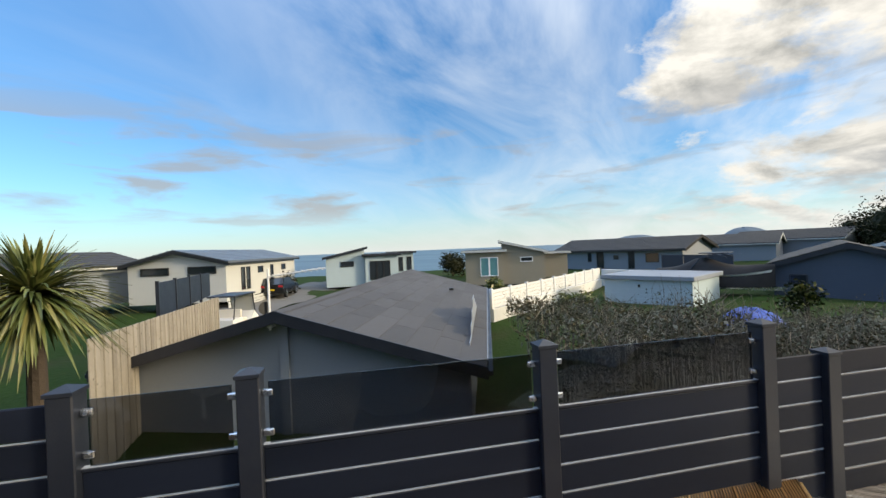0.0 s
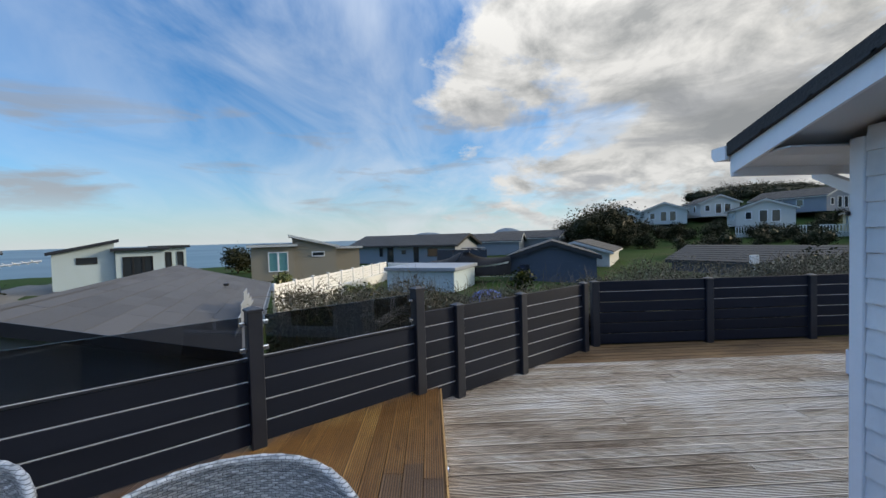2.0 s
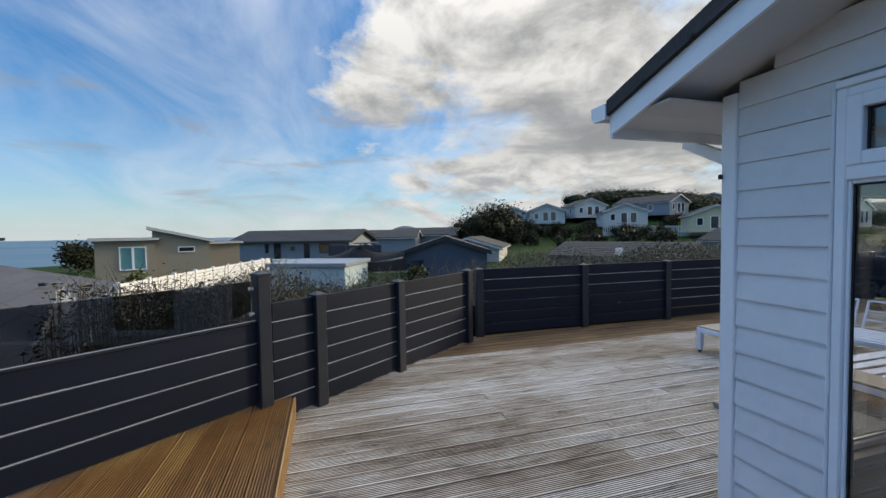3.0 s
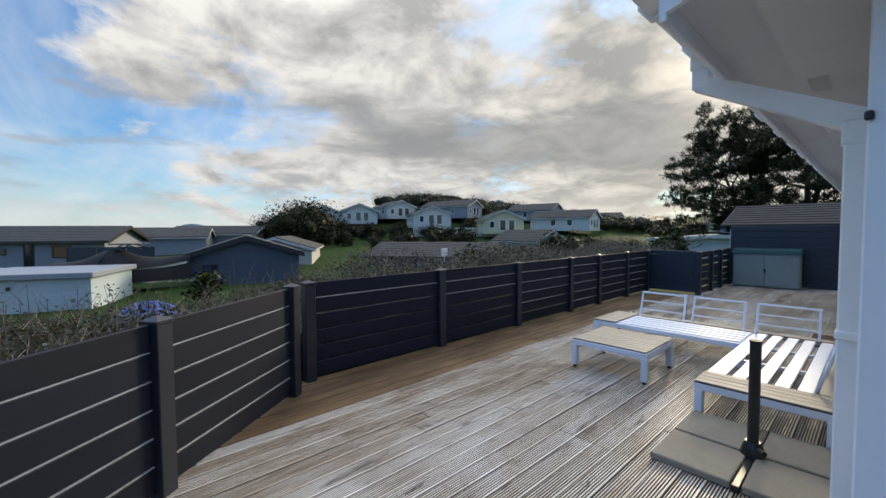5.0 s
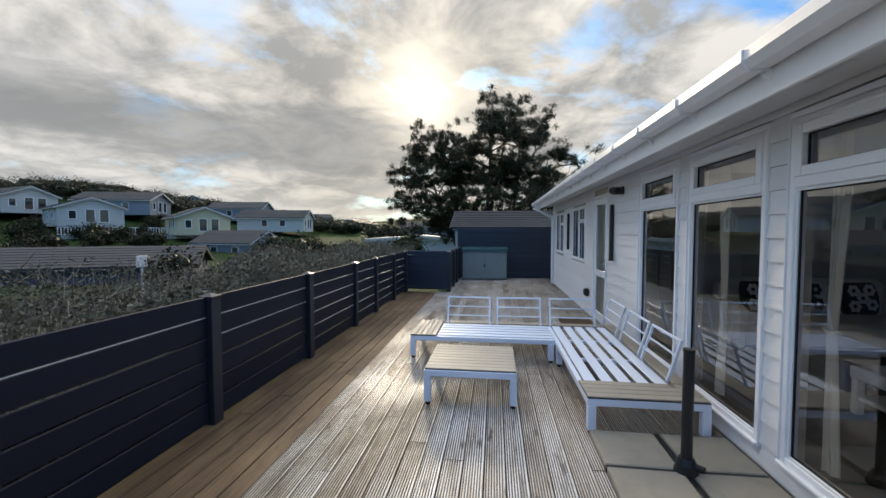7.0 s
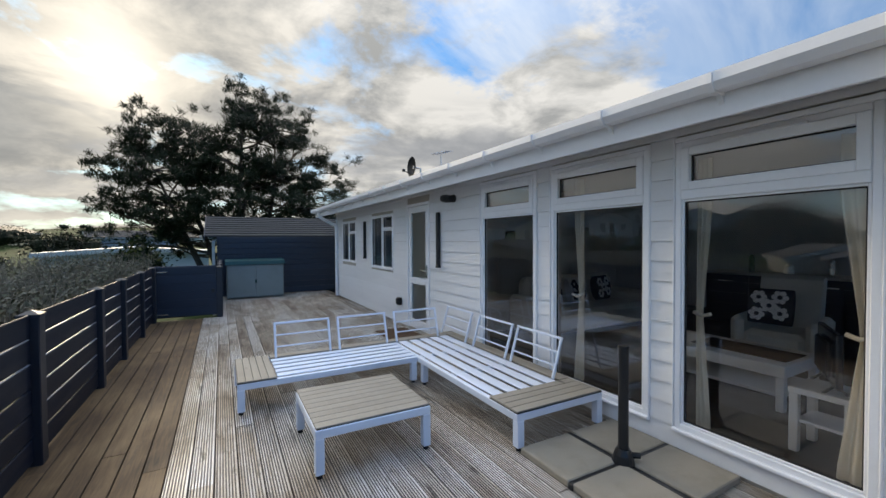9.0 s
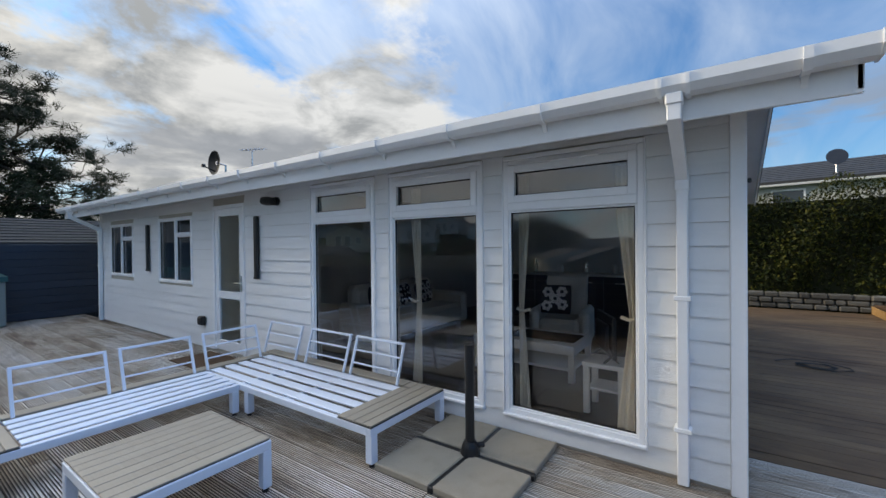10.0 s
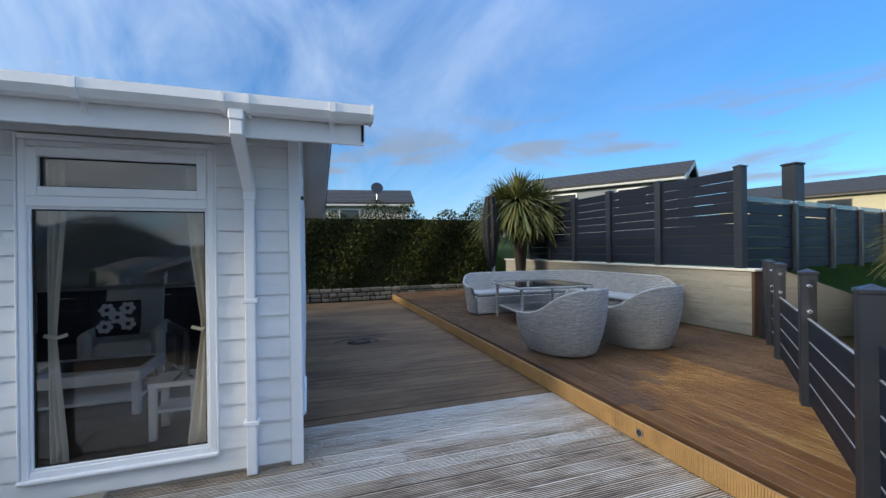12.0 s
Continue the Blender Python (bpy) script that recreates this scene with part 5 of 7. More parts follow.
# ---- living room seen through the windows ----
def build_interior():
    a = thing("armchair", "cream leather armchair with a floral cushion", "armchair", pose(2.75, 2.0, 0.12, 0, 0, -82))
    part("seat", Mesh().box(-0.28, 0.28, -0.42, 0.25, 0.10, 0.42, 0.06), M_CREAM, a)
    part("backrest", Mesh().prism([(0.10, 0.30), (0.30, 0.30), (0.48, 0.96), (0.40, 1.0), (0.30, 0.96)], -0.29, 0.29, "x"), M_CREAM, a)
    for x in (-0.40, 0.27):
        part("arm", Mesh().box(x, x + 0.13, -0.42, 0.30, 0.06, 0.56, 0.05), M_CREAM, a)
    for x in (-0.33, 0.33):
        for y in (-0.36, 0.26):
            part("foot", Mesh().tube([(x, y, 0), (x, y, 0.10)], 0.025, 8), M_BLACK, a)

    def cushion(m, mat, label):
        c = thing("cushion", label, "cushion", m)
        rows = []
        for j in range(9):
            t = -1 + 2 * j / 8
            rows.append([(0.2 * q, 0.065 * (1 - abs(t) ** 3) * 0.9, 0.2 * t) for q in [-1 + 2 * i / 8 for i in range(9)]])
        b = Mesh().grid(rows).grid([[(x, -y, z) for x, y, z in r] for r in rows])
        part("cover", b, mat, c, smooth=True)
        for i in range(5):
            x, z = (-0.10, 0.09, 0.0, -0.11, 0.10)[i], (0.09, 0.10, 0.0, -0.10, -0.08)[i]
            pet = Mesh()
            for k in range(6):
                w = 2 * math.pi * k / 6 + i
                cx, cz = x + 0.050 * math.cos(w), z + 0.050 * math.sin(w)
                pet.quad(*[(cx + 0.030 * math.cos(q), -0.068, cz + 0.030 * math.sin(q)) for q in [2 * math.pi * e / 8 for e in range(8)]])
            part("flower", pet, M_WHITE if mat is M_BLACK else M_BLACK, c, "printed flower")
    cushion(pose(2.50, 2.02, 0.80, -14, 0, -82), M_BLACK, "black cushion printed with white flowers")
    s = thing("sofa", "cream leather sofa along the room's partition", "sofa", pose(2.2, 4.45, 0.12))
    part("seat", Mesh().box(-1.0, 1.0, -0.45, 0.25, 0.10, 0.42, 0.06), M_CREAM, s)
    part("backrest", Mesh().box(-1.0, 1.0, 0.22, 0.48, 0.30, 0.85, 0.08), M_CREAM, s)
    for x in (-1.18, 1.0):
        part("arm", Mesh().box(x, x + 0.18, -0.46, 0.45, 0.06, 0.60, 0.06), M_CREAM, s)
    for x, lab, mt in ((1.6, "black cushion printed with white flowers", M_BLACK), (2.15, "white cushion printed with black flowers", M_WHITE), (2.75, "black cushion printed with white flowers", M_BLACK)):
        cushion(pose(x, 4.56, 0.75, -12, 0, 6), mt, lab)
    t = thing("coffee_table", "low white coffee table with a dark runner", "table", pose(1.45, 1.95, 0.12))
    part("top", Mesh().box(-0.35, 0.35, -0.6, 0.6, 0.29, 0.39, 0.008), M_WHITE, t)
    part("shelf", Mesh().box(-0.33, 0.33, -0.58, 0.58, 0.12, 0.15, 0.006), M_WHITE, t)
    for x in (-0.31, 0.31):
        for y in (-0.56, 0.56):
            part("leg", Mesh().box(x - 0.03, x + 0.03, y - 0.03, y + 0.03, 0, 0.29, 0.005), M_WHITE, t)
    r = thing("table_runner", "dark woven runner lying on the coffee table", "runner", pose(1.45, 1.85, 0.512))
    part("cloth", Mesh().box(-0.2, 0.2, -0.45, 0.35, 0, 0.008, 0.003), M_COVER, r)
    q = thing("side_table", "small square white side table by the window", "table", pose(0.62, 0.92, 0.12))
    part("top", Mesh().box(-0.17, 0.17, -0.17, 0.17, 0.40, 0.44, 0.006), M_WHITE, q)
    part("shelf", Mesh().box(-0.14, 0.14, -0.14, 0.14, 0.20, 0.22, 0.004), M_WHITE, q)
    for x in (-0.14, 0.14):
        for y in (-0.14, 0.14):
            part("leg", Mesh().box(x - 0.025, x + 0.025, y - 0.025, y + 0.025, 0, 0.40, 0.004), M_WHITE, q)
    v = thing("television", "small black television standing on the side table", "television", pose(0.66, 0.94, 0.56, 0, 0, 28))
    part("screen", Mesh().box(-0.26, 0.26, -0.018, 0.018, 0.05, 0.40, 0.008), M_DARKPANE, v)
    part("rear_casing", Mesh().box(-0.17, 0.17, 0.019, 0.05, 0.10, 0.33, 0.012), M_BLACK, v)
    for x in (-0.16, 0.16):
        part("leg", Mesh().prism([(-0.07, 0.0), (-0.05, 0.0), (0.008, 0.055), (-0.008, 0.055)], x - 0.012, x + 0.012, "x").prism([(0.05, 0.0), (0.07, 0.0), (0.008, 0.055), (-0.008, 0.055)], x - 0.012, x + 0.012, "x"), M_BLACK, v)
    k = thing("kitchen_counter", "dark fitted kitchen counter with a pale worktop", "counter", pose(4.5, 2.5, 0.12))
    for i in range(4):
        u = part("cabinet", Mesh().box(0.02, 0.55, -1.3 + i * 0.65, -0.66 + i * 0.65, 0.05, 0.86, 0.006), M_BLACK, k)
        part("handle", Mesh().box(0.0, 0.02, -1.1 + i * 0.65, -0.86 + i * 0.65, 0.74, 0.755, 0.002), M_STEEL, u)
    part("worktop", Mesh().box(-0.03, 0.58, -1.32, 1.32, 0.86, 0.90, 0.005), M_COPING, k)
    for y, h, rr, mt in ((-0.8, 0.16, 0.05, M_WHITE), (-0.3, 0.24, 0.035, M_STEEL), (0.2, 0.14, 0.06, M_WHITE), (0.7, 0.28, 0.04, M_GREEN)):
        j = thing("kitchen_jar", "small jar standing on the kitchen worktop", "jar", pose(4.75, 2.5 + y, 1.022), "jars on the worktop")
        part("body", Mesh().tube([(0, 0, 0), (0, 0, h * 0.8), (0, 0, h)], [rr, rr, rr * 0.6], 12), mt, j)
    for y, lean, wide in ((0.66, -1, 0.19), (1.50, 1, 0.09), (1.84, 1, 0.10), (3.08, 1, 0.12), (2.69, -1, 0.10)):
        c = thing("curtain", "cream curtain tied back beside the window", "curtain", pose(0.20, y, 0.16), "curtains at the tall windows")
        rows = []
        for j in range(25):
            z = 2.0 * j / 24
            pinch = 0.35 + 0.65 * min(1.0, abs(z - 0.85) / 0.8)
            rows.append([(0.02 * math.sin(5.5 * math.pi * i / 30 + 0.4), (i / 30 - 0.5) * wide * pinch + lean * 0.05 * (1 - pinch), z) for i in range(31)])
        part("cloth", Mesh().grid(rows), M_CURTAIN, c, smooth=True)
        part("tie_back", Mesh().tube([(-0.03, -0.06, 0.86), (-0.035, 0.0, 0.84), (-0.03, 0.06, 0.86)], 0.014, 6), M_CURTAIN, c)


build_corner_sofa()
build_parasol_base()
build_storage_box()
build_tub_chair()
build_rattan_set()
build_interior()


# ---- plants ----
def leaf_cloud(m, rng, centre, radius, count, size, squash=(1, 1, 1), droop=0.0, shell=0.55, heart=0.0):
    """Small folded leaves scattered through an uneven ball."""
    for _ in range(count):
        d = Vector((rng.gauss(0, 1), rng.gauss(0, 1), rng.gauss(0, 1))).normalized()
        r = radius * (shell + (1 - shell) * rng.random()) * (0.8 + 0.4 * rng.random())
        c = Vector(centre) + Vector((d.x * r * squash[0], d.y * r * squash[1], d.z * r * squash[2]))
        a = Vector((rng.gauss(0, 1), rng.gauss(0, 1), rng.gauss(0, 0.6) - droop)).normalized()
        b = a.orthogonal().normalized()
        b = (b * math.cos(rng.uniform(0, 6.3)) + a.cross(b) * math.sin(rng.uniform(0, 6.3))).normalized()
        s = size * rng.uniform(0.6, 1.4)
        m.quad(c - a * s, c + b * s * 0.45, c + a * s, c - b * s * 0.45)
    if heart:
        # dense twiggy heart of the clump, hidden among its leaves
        rows = []
        for i in range(5):
            e = -1.45 + 2.9 * i / 4
            rows.append([(centre[0] + radius * heart * squash[0] * math.cos(e) * math.cos(w) * rng.uniform(0.75, 1.2),
                          centre[1] + radius * heart * squash[1] * math.cos(e) * math.sin(w) * rng.uniform(0.75, 1.2),
                          centre[2] + radius * heart * squash[2] * math.sin(e) * rng.uniform(0.8, 1.1)) for w in [0.785 * k for k in range(8)]])
        m.grid(rows, close=True)


def needle_tuft(m, rng, c, size, n):
    for _ in range(n):
        a = Vector((rng.gauss(0, 1), rng.gauss(0, 1), rng.gauss(0.35, 0.8))).normalized()
        b = a.orthogonal().normalized() * size * 0.08
        q = Vector(c) + Vector((rng.gauss(0, 0.3), rng.gauss(0, 0.3), rng.gauss(0, 0.25))) * size
        m.quad(q - b, q + b, q + a * size)


def limb(m, rng, p, d, length, r, depth, tips, bend=0.25, up=0.0):
    """A branch that bends and forks; its tips are collected."""
    pts, rad = [p.copy()], [r]
    n = 5
    for i in range(n):
        d = (d + Vector((rng.gauss(0, bend), rng.gauss(0, bend), rng.gauss(0, bend * 0.6) + up))).normalized()
        p = p + d * length / n
        pts.append(p.copy())
        rad.append(r * (1 - 0.55 * (i + 1) / n))
    m.tube(pts, rad, 6, cap=False)
    if depth == 0:
        tips.append(p)
        return
    for _ in range(rng.choice((2, 3, 3))):
        k = rng.randint(2, n)
        e = (d + Vector((rng.gauss(0, 0.7), rng.gauss(0, 0.7), rng.gauss(0.05, 0.4)))).normalized()
        limb(m, rng, pts[k], e, length * rng.uniform(0.5, 0.75), rad[k] * 0.65, depth - 1, tips, bend, up)
    tips.append(p)


def build_pine():
    rng = random.Random(11)
    t = thing("pine_tree", "dark many-stemmed pine tree against the sky", "tree", pose(-2.4, 21.9, gz(-2.4, 21.9)))
    wood, crown, tips = Mesh(), Mesh(), []
    for k in range(6):
        a = -0.5 + k * 0.22
        d = Vector((math.sin(a) * 0.9 + rng.gauss(0, 0.1), rng.gauss(0, 0.15), 1.0)).normalized()
        p = Vector((-0.7 + 0.38 * k, rng.gauss(0, 0.3), -0.3))
        pts, rad = [p.copy()], [0.17]
        hgt = (7.0, 7.9, 8.7, 8.7, 8.4, 7.2)[k]
        for i in range(10):
            d = (d + Vector((rng.gauss(0, 0.05), rng.gauss(0, 0.05), 0.06))).normalized()
            p = p + d * hgt / 10
            pts.append(p.copy())
            rad.append(0.17 * (1 - 0.085 * (i + 1)))
            if i >= 2:
                for _ in range(3):
                    w = rng.uniform(0, 2 * math.pi)
                    side = 1.0 if rng.random() < 0.72 else 0.4
                    e = Vector((math.cos(w) * 1.3, math.sin(w) * 0.8, rng.uniform(0.0, 0.45))).normalized()
                    limb(wood, rng, p.copy(), e, (3.3 - 0.20 * i) * side, 0.05, 1, tips, 0.22, 0.02)
        wood.tube(pts, rad, 8, cap=False)
        tips.append(p)
    part("trunk", wood, M_BARK, t)
    for q in tips:
        for _ in range(4):
            c = q + Vector((rng.gauss(0, 0.30), rng.gauss(0, 0.30), rng.gauss(0.05, 0.10)))
            needle_tuft(crown, rng, c, 0.27, 36)
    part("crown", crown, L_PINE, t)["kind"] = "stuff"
    # long bare limb reaching low to one side
    low = Mesh()
    limb(low, rng, Vector((-0.6, 0, 1.6)), Vector((-1, -0.2, 0.15)), 3.4, 0.09, 2, [], 0.2, -0.01)
    part("low_limb", low, M_BARK, t)


def build_cordyline(x, y, z, h, n, length, seed, label):
    rng = random.Random(seed)
    t = thing("cordyline_palm", label, "palm", pose(x, y, z))
    heads = [Vector((0, 0, h))] if n < 2 else [Vector((0.42 * length * math.cos(a), 0.42 * length * math.sin(a), h * rng.uniform(0.80, 1.04))) for a in [2 * math.pi * k / n for k in range(n)]]
    tr = Mesh()
    for q in heads:
        tr.tube([(0, 0, -0.1), (q.x * 0.3, q.y * 0.3, h * 0.5), tuple(q)], [0.10, 0.075, 0.06], 10)
    part("trunk", tr, M_BARK, t)
    lv = Mesh()
    for q in heads:
        for _ in range(640):
            w = rng.uniform(0, 2 * math.pi)
            e = rng.uniform(-0.62, 1.35)
            d = Vector((math.cos(w) * math.cos(e), math.sin(w) * math.cos(e), math.sin(e)))
            side = d.cross(Vector((0, 0, 1))).normalized()
            l = length * rng.uniform(0.7, 1.15)
            wd = 0.026
            rows = []
            for i in range(6):
                s = i / 5
                p = q + d * l * s + Vector((0, 0, -0.42 * l * s * s * (0.4 + 0.6 * math.cos(e))))
                k = wd * (1 - s) ** 0.6 * (0.6 + 0.4 * min(1, 4 * s)) + 0.001
                rows.append([p - side * k, p + Vector((0, 0, -0.004)), p + side * k])
            lv.grid(rows)
    part("crown", lv, L_PALM, t)["kind"] = "stuff"


def build_plants():
    rng = random.Random(2)
    build_pine()
    build_cordyline(6.9, -5.74, 0.55, 2.50, 5, 1.10, 4, "green cordyline palm beside the raised deck")
    build_cordyline(-0.03, -8.38, -0.35, 2.02, 1, 0.68, 9, "weathered cordyline palm beyond the fence")
    # clipped hedge above the stone wall
    h = Mesh()
    for _ in range(21000):
        y = rng.uniform(-6.3, 1.8)
        top = 2.80 + 0.20 * math.sin(y * 1.9) + 0.16 * math.sin(y * 5.3) + 0.12 * rng.random() - 0.10 * smoothstep(-3, 1, y)
        z = 0.30 + (top - 0.30) * rng.random() ** 0.8
        x = 9.55 + 0.28 * abs(rng.gauss(0, 0.7)) + 0.12 * math.sin(y * 3 + z * 2)
        a = Vector((rng.gauss(-0.4, 0.7), rng.gauss(0, 0.8), rng.gauss(0.5, 0.7))).normalized()
        b = a.orthogonal().normalized()
        s = rng.uniform(0.028, 0.06)
        p = Vector((x, y, z))
        h.quad(p - a * s, p + b * s * 0.4, p + a * s, p - b * s * 0.4)
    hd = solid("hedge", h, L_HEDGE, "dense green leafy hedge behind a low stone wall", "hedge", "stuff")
    # added plain box that fills the hedge behind its leaves
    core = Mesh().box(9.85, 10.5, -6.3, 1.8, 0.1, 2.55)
    solid("hedge_core", core, L_DARK, "solid dark box filling the hedge behind its leaves", "hedge", "stuff")
    # brambles beyond the fence
    b, tw = Mesh(), Mesh()
    for _ in range(40000):
        y = rng.uniform(-5.5, 14.0)
        edge = -4.35 if y > 0 else -4.35 - 0.84 * y - 0.9
        edge = min(edge, -4.35) if y > 0 else -4.6 - 0.75 * y
        x = edge - 0.15 - abs(rng.gauss(0, 1.5))
        if y < -2.85 + 0.334 * (x - 2.69):
            continue
        top = 1.10 + 0.14 * math.sin(x * 2.1 + y * 1.3) + 0.10 * math.sin(y * 3.7) - 0.03 * abs(x + 4.5) - 0.46 * math.exp(-((y + 0.5) / 1.7) ** 2)
        z = top - abs(rng.gauss(0, 0.26))
        a = Vector((rng.gauss(0, 1), rng.gauss(0, 1), rng.gauss(0.2, 0.7))).normalized()
        q = a.orthogonal().normalized()
        s = rng.uniform(0.013, 0.032)
        p = Vector((x, y, z))
        b.quad(p - a * s, p + q * s * 0.55, p + a * s, p - q * s * 0.55)
        if rng.random() < 0.13:
            e = p + Vector((rng.gauss(0, 0.14), rng.gauss(0, 0.14), rng.uniform(0.05, 0.30)))
            tw.tube([p - Vector((0, 0, 0.5)), p, e], [0.005, 0.004, 0.002], 3, cap=False)
    solid("brambles", b, L_BRAMBLE, "tangled grey green brambles beyond the fence", "shrub", "stuff")
    wild = Mesh()
    for _ in range(17000):
        x, y = rng.uniform(-17.5, -5.2), rng.uniform(-9.0, 13.0)
        if y < -2.85 + 0.334 * (x - 2.69):
            continue
        top = 0.75 - 0.13 * (-x - 5.5) + 0.22 * math.sin(x * 1.3) * math.sin(y * 0.9) + 0.12 * math.sin(3 * x + 2 * y) - 0.6 * math.exp(-((y + 0.5) / 2.5) ** 2)
        p = Vector((x, y, top - abs(rng.gauss(0, 0.18))))
        a = Vector((rng.gauss(0, 1), rng.gauss(0, 1), rng.gauss(0.2, 0.7))).normalized()
        q = a.orthogonal().normalized()
        s = rng.uniform(0.03, 0.09)
        wild.quad(p - a * s, p + q * s * 0.4, p + a * s, p - q * s * 0.4)
        if rng.random() < 0.12:
            tw.tube([p - Vector((0, 0, 0.5)), p, p + Vector((rng.gauss(0, 0.2), rng.gauss(0, 0.2), rng.uniform(0.1, 0.4)))], [0.008, 0.006, 0.003], 3, cap=False)
    solid("wild_growth", wild, L_BRAMBLE, "rough grey green undergrowth on the falling bank", "shrub", "stuff")
    mound = Mesh()
    solid("bramble_stems", tw, M_TWIG, "dry bramble stems above the fence", "shrub", "stuff")
    rows = []
    for j in range(40):
        y = -4.2 + 18.2 * j / 39
        edge = -4.5 if y > 0 else -4.8 - 0.75 * y
        rows.append([(edge - (12.5 + 1.2 * math.sin(2.3 * y)) * i / 9, y + 0.25 * math.sin(4.1 * i), 0.75 - 2.0 * (i / 9) + 0.12 * math.sin(3 * y + i) - 0.45 * math.exp(-((y + 0.5) / 2.2) ** 2) - 0.1 * (y < -2)) for i in range(10)])
    mound.grid(rows)
    solid("bramble_bank", mound, M_SCRUB, "dry bank of undergrowth beneath the brambles", "shrub", "stuff", smooth=True)

    def shrub(name, x, y, r, n, mat, label, size=0.09, sq=(1, 1, 0.9), z=None, lumps=5):
        m = Mesh()
        for k in range(lumps):
            c = (rng.gauss(0, 0.4) * r * sq[0], rng.gauss(0, 0.4) * r * sq[1], r * 0.75 * sq[2] + rng.gauss(0, 0.22) * r)
            leaf_cloud(m, rng, c, r * rng.uniform(0.55, 0.8), n // lumps, size, sq, 0.0, 0.3, 0.42)
        t = thing(name, label, "shrub", pose(x, y, gz(x, y) if z is None else z))
        part("foliage", m, mat, t)["kind"] = "stuff"
        st = Mesh()
        for k in range(4):
            st.tube([(0, 0, -0.2), (rng.gauss(0, 0.3) * r, rng.gauss(0, 0.3) * r, r)], [0.06, 0.02], 5)
        part("stem", st, M_BARK, t)
    shrub("round_bush", -13.8, 41.4, 2.3, 3500, L_DARK, "large rounded dark evergreen bush", 0.12, (1, 1, 0.95), -0.4, 9)
    shrub("evergreen_bush", -42.7, -24.0, 2.2, 2200, L_DARK, "dark evergreen bush beside the lodges", 0.16)
    shrub("garden_shrub", -24.5, -31.5, 1.5, 1200, L_DARK, "dark garden shrub beside the parked car", 0.12)
    shrub("garden_shrub", -26.5, -13.5, 0.9, 700, L_PALM, "spiky garden plant in front of a lodge", 0.15)
    shrub("garden_shrub", -19.0, -6.4, 0.8, 700, L_PALM, "dry grass clump by the white fence", 0.12)
    shrub("garden_shrub", -13.0, -2.5, 0.7, 500, L_HEDGE, "low green garden shrub by the garage", 0.08)
    shrub("garden_shrub", -4.9, 13.2, 1.1, 1500, L_HEDGE, "green shrub beyond the gate", 0.06, z=0.2)
    shrub("garden_shrub", -19.5, 2.5, 0.9, 700, L_HEDGE, "green garden shrub beside a lodge", 0.10)
    for x, y, r in ((-56, 21, 4.2), (-59, 24, 4.6), (-55.5, 25.0, 2.2), (-61, 30, 2.6), (-62, 20, 2.8), (-52.5, 37.0, 1.8), (-56, 40.0, 1.7), (-48.0, 47.5, 1.6), (-65.5, 33.5, 2.0), (-55.0, 33.5, 1.6), (-50.5, 26, 1.5)):
        shrub("hillside_shrub", x, y, r, int(3200 + 2200 * max(0, r - 2.5)), L_DARK, "dark winter shrub on the grassy hillside", 0.11 + 0.03 * max(0, r - 2.5), lumps=5 if r < 3 else 9)
    spots = 0
    while spots < 26:
        x, y = rng.uniform(-84, -34), rng.uniform(22, 70)
        if abs((x + 95) * 0.86 - (y - 75) * 0.5) < 60 and all(math.hypot(x - a, y - b) > 7.5 for a, b in ((-70.5, 40.5), (-77, 36.5), (-70, 48.5), (-56.5, 46.5), (-62, 58), (-43.6, 51.2), (-40, 66))):
            shrub("hillside_shrub", x, y, rng.uniform(0.9, 1.9), 1500, L_DARK, "dark winter shrub on the grassy hillside", 0.11)
            spots += 1
    spots = 0
    while spots < 26:
        x, y = rng.uniform(-48, -15), rng.uniform(17, 46)
        if all(math.hypot(x - a, y - b) > 6.5 for a, b in ((-26, 21.5), (-38.5, 13), (-31.8, 43), (-43.6, 51.2))):
            shrub("garden_shrub", x, y, rng.uniform(0.9, 1.7), 1300, L_DARK, "dark winter shrub between the lodges", 0.10)
            spots += 1
    wood = Mesh()
    for k in range(150):
        a = rng.uniform(0, 1)
        x, y = -96 + 62 * a + rng.gauss(0, 5), 66 + 22 * a + rng.gauss(0, 5)
        leaf_cloud(wood, rng, (x, y, gz(x, y) + 1.5), rng.uniform(1.4, 2.8), 420, 0.15, (1.3, 1, 0.85), 0, 0.3, 0.6)
    solid("hilltop_woodland", wood, L_DARK, "dark winter woodland along the hilltop", "woodland", "stuff")
    far = Mesh()
    for k in range(150):
        x, y = rng.uniform(-150, 60), rng.uniform(95, 240)
        leaf_cloud(far, rng, (x, y, gz(x, y) + 0.8), rng.uniform(1.0, 2.6), 90, 0.36, (1.5, 1, 0.8), 0, 0.3, 0.55)
    solid("distant_trees", far, L_DARK, "distant scattered trees and hedges", "woodland", "stuff")
    for x, y, h, lab in ((-88, 65, 3.4, "bare rounded winter tree on the hill"), (-58, 102, 2.6, "bare winter tree far off"), (-70, 76, 2.6, "bare winter tree behind the lodges")):
        t = thing("bare_tree", lab, "tree", pose(x, y, gz(x, y) - 0.2))
        m, tips = Mesh(), []
        for k in range(9):
            w = 2 * math.pi * k / 9
            limb(m, rng, Vector((0, 0, 0.8)), Vector((math.cos(w) * 0.8, math.sin(w) * 0.8, 0.9)).normalized(), h * 0.75, 0.09, 3, tips, 0.18, 0.03)
        m.tube([(0, 0, -0.3), (0, 0, 0.9)], [0.22, 0.16], 8)
        part("trunk", m, M_BARK, t)


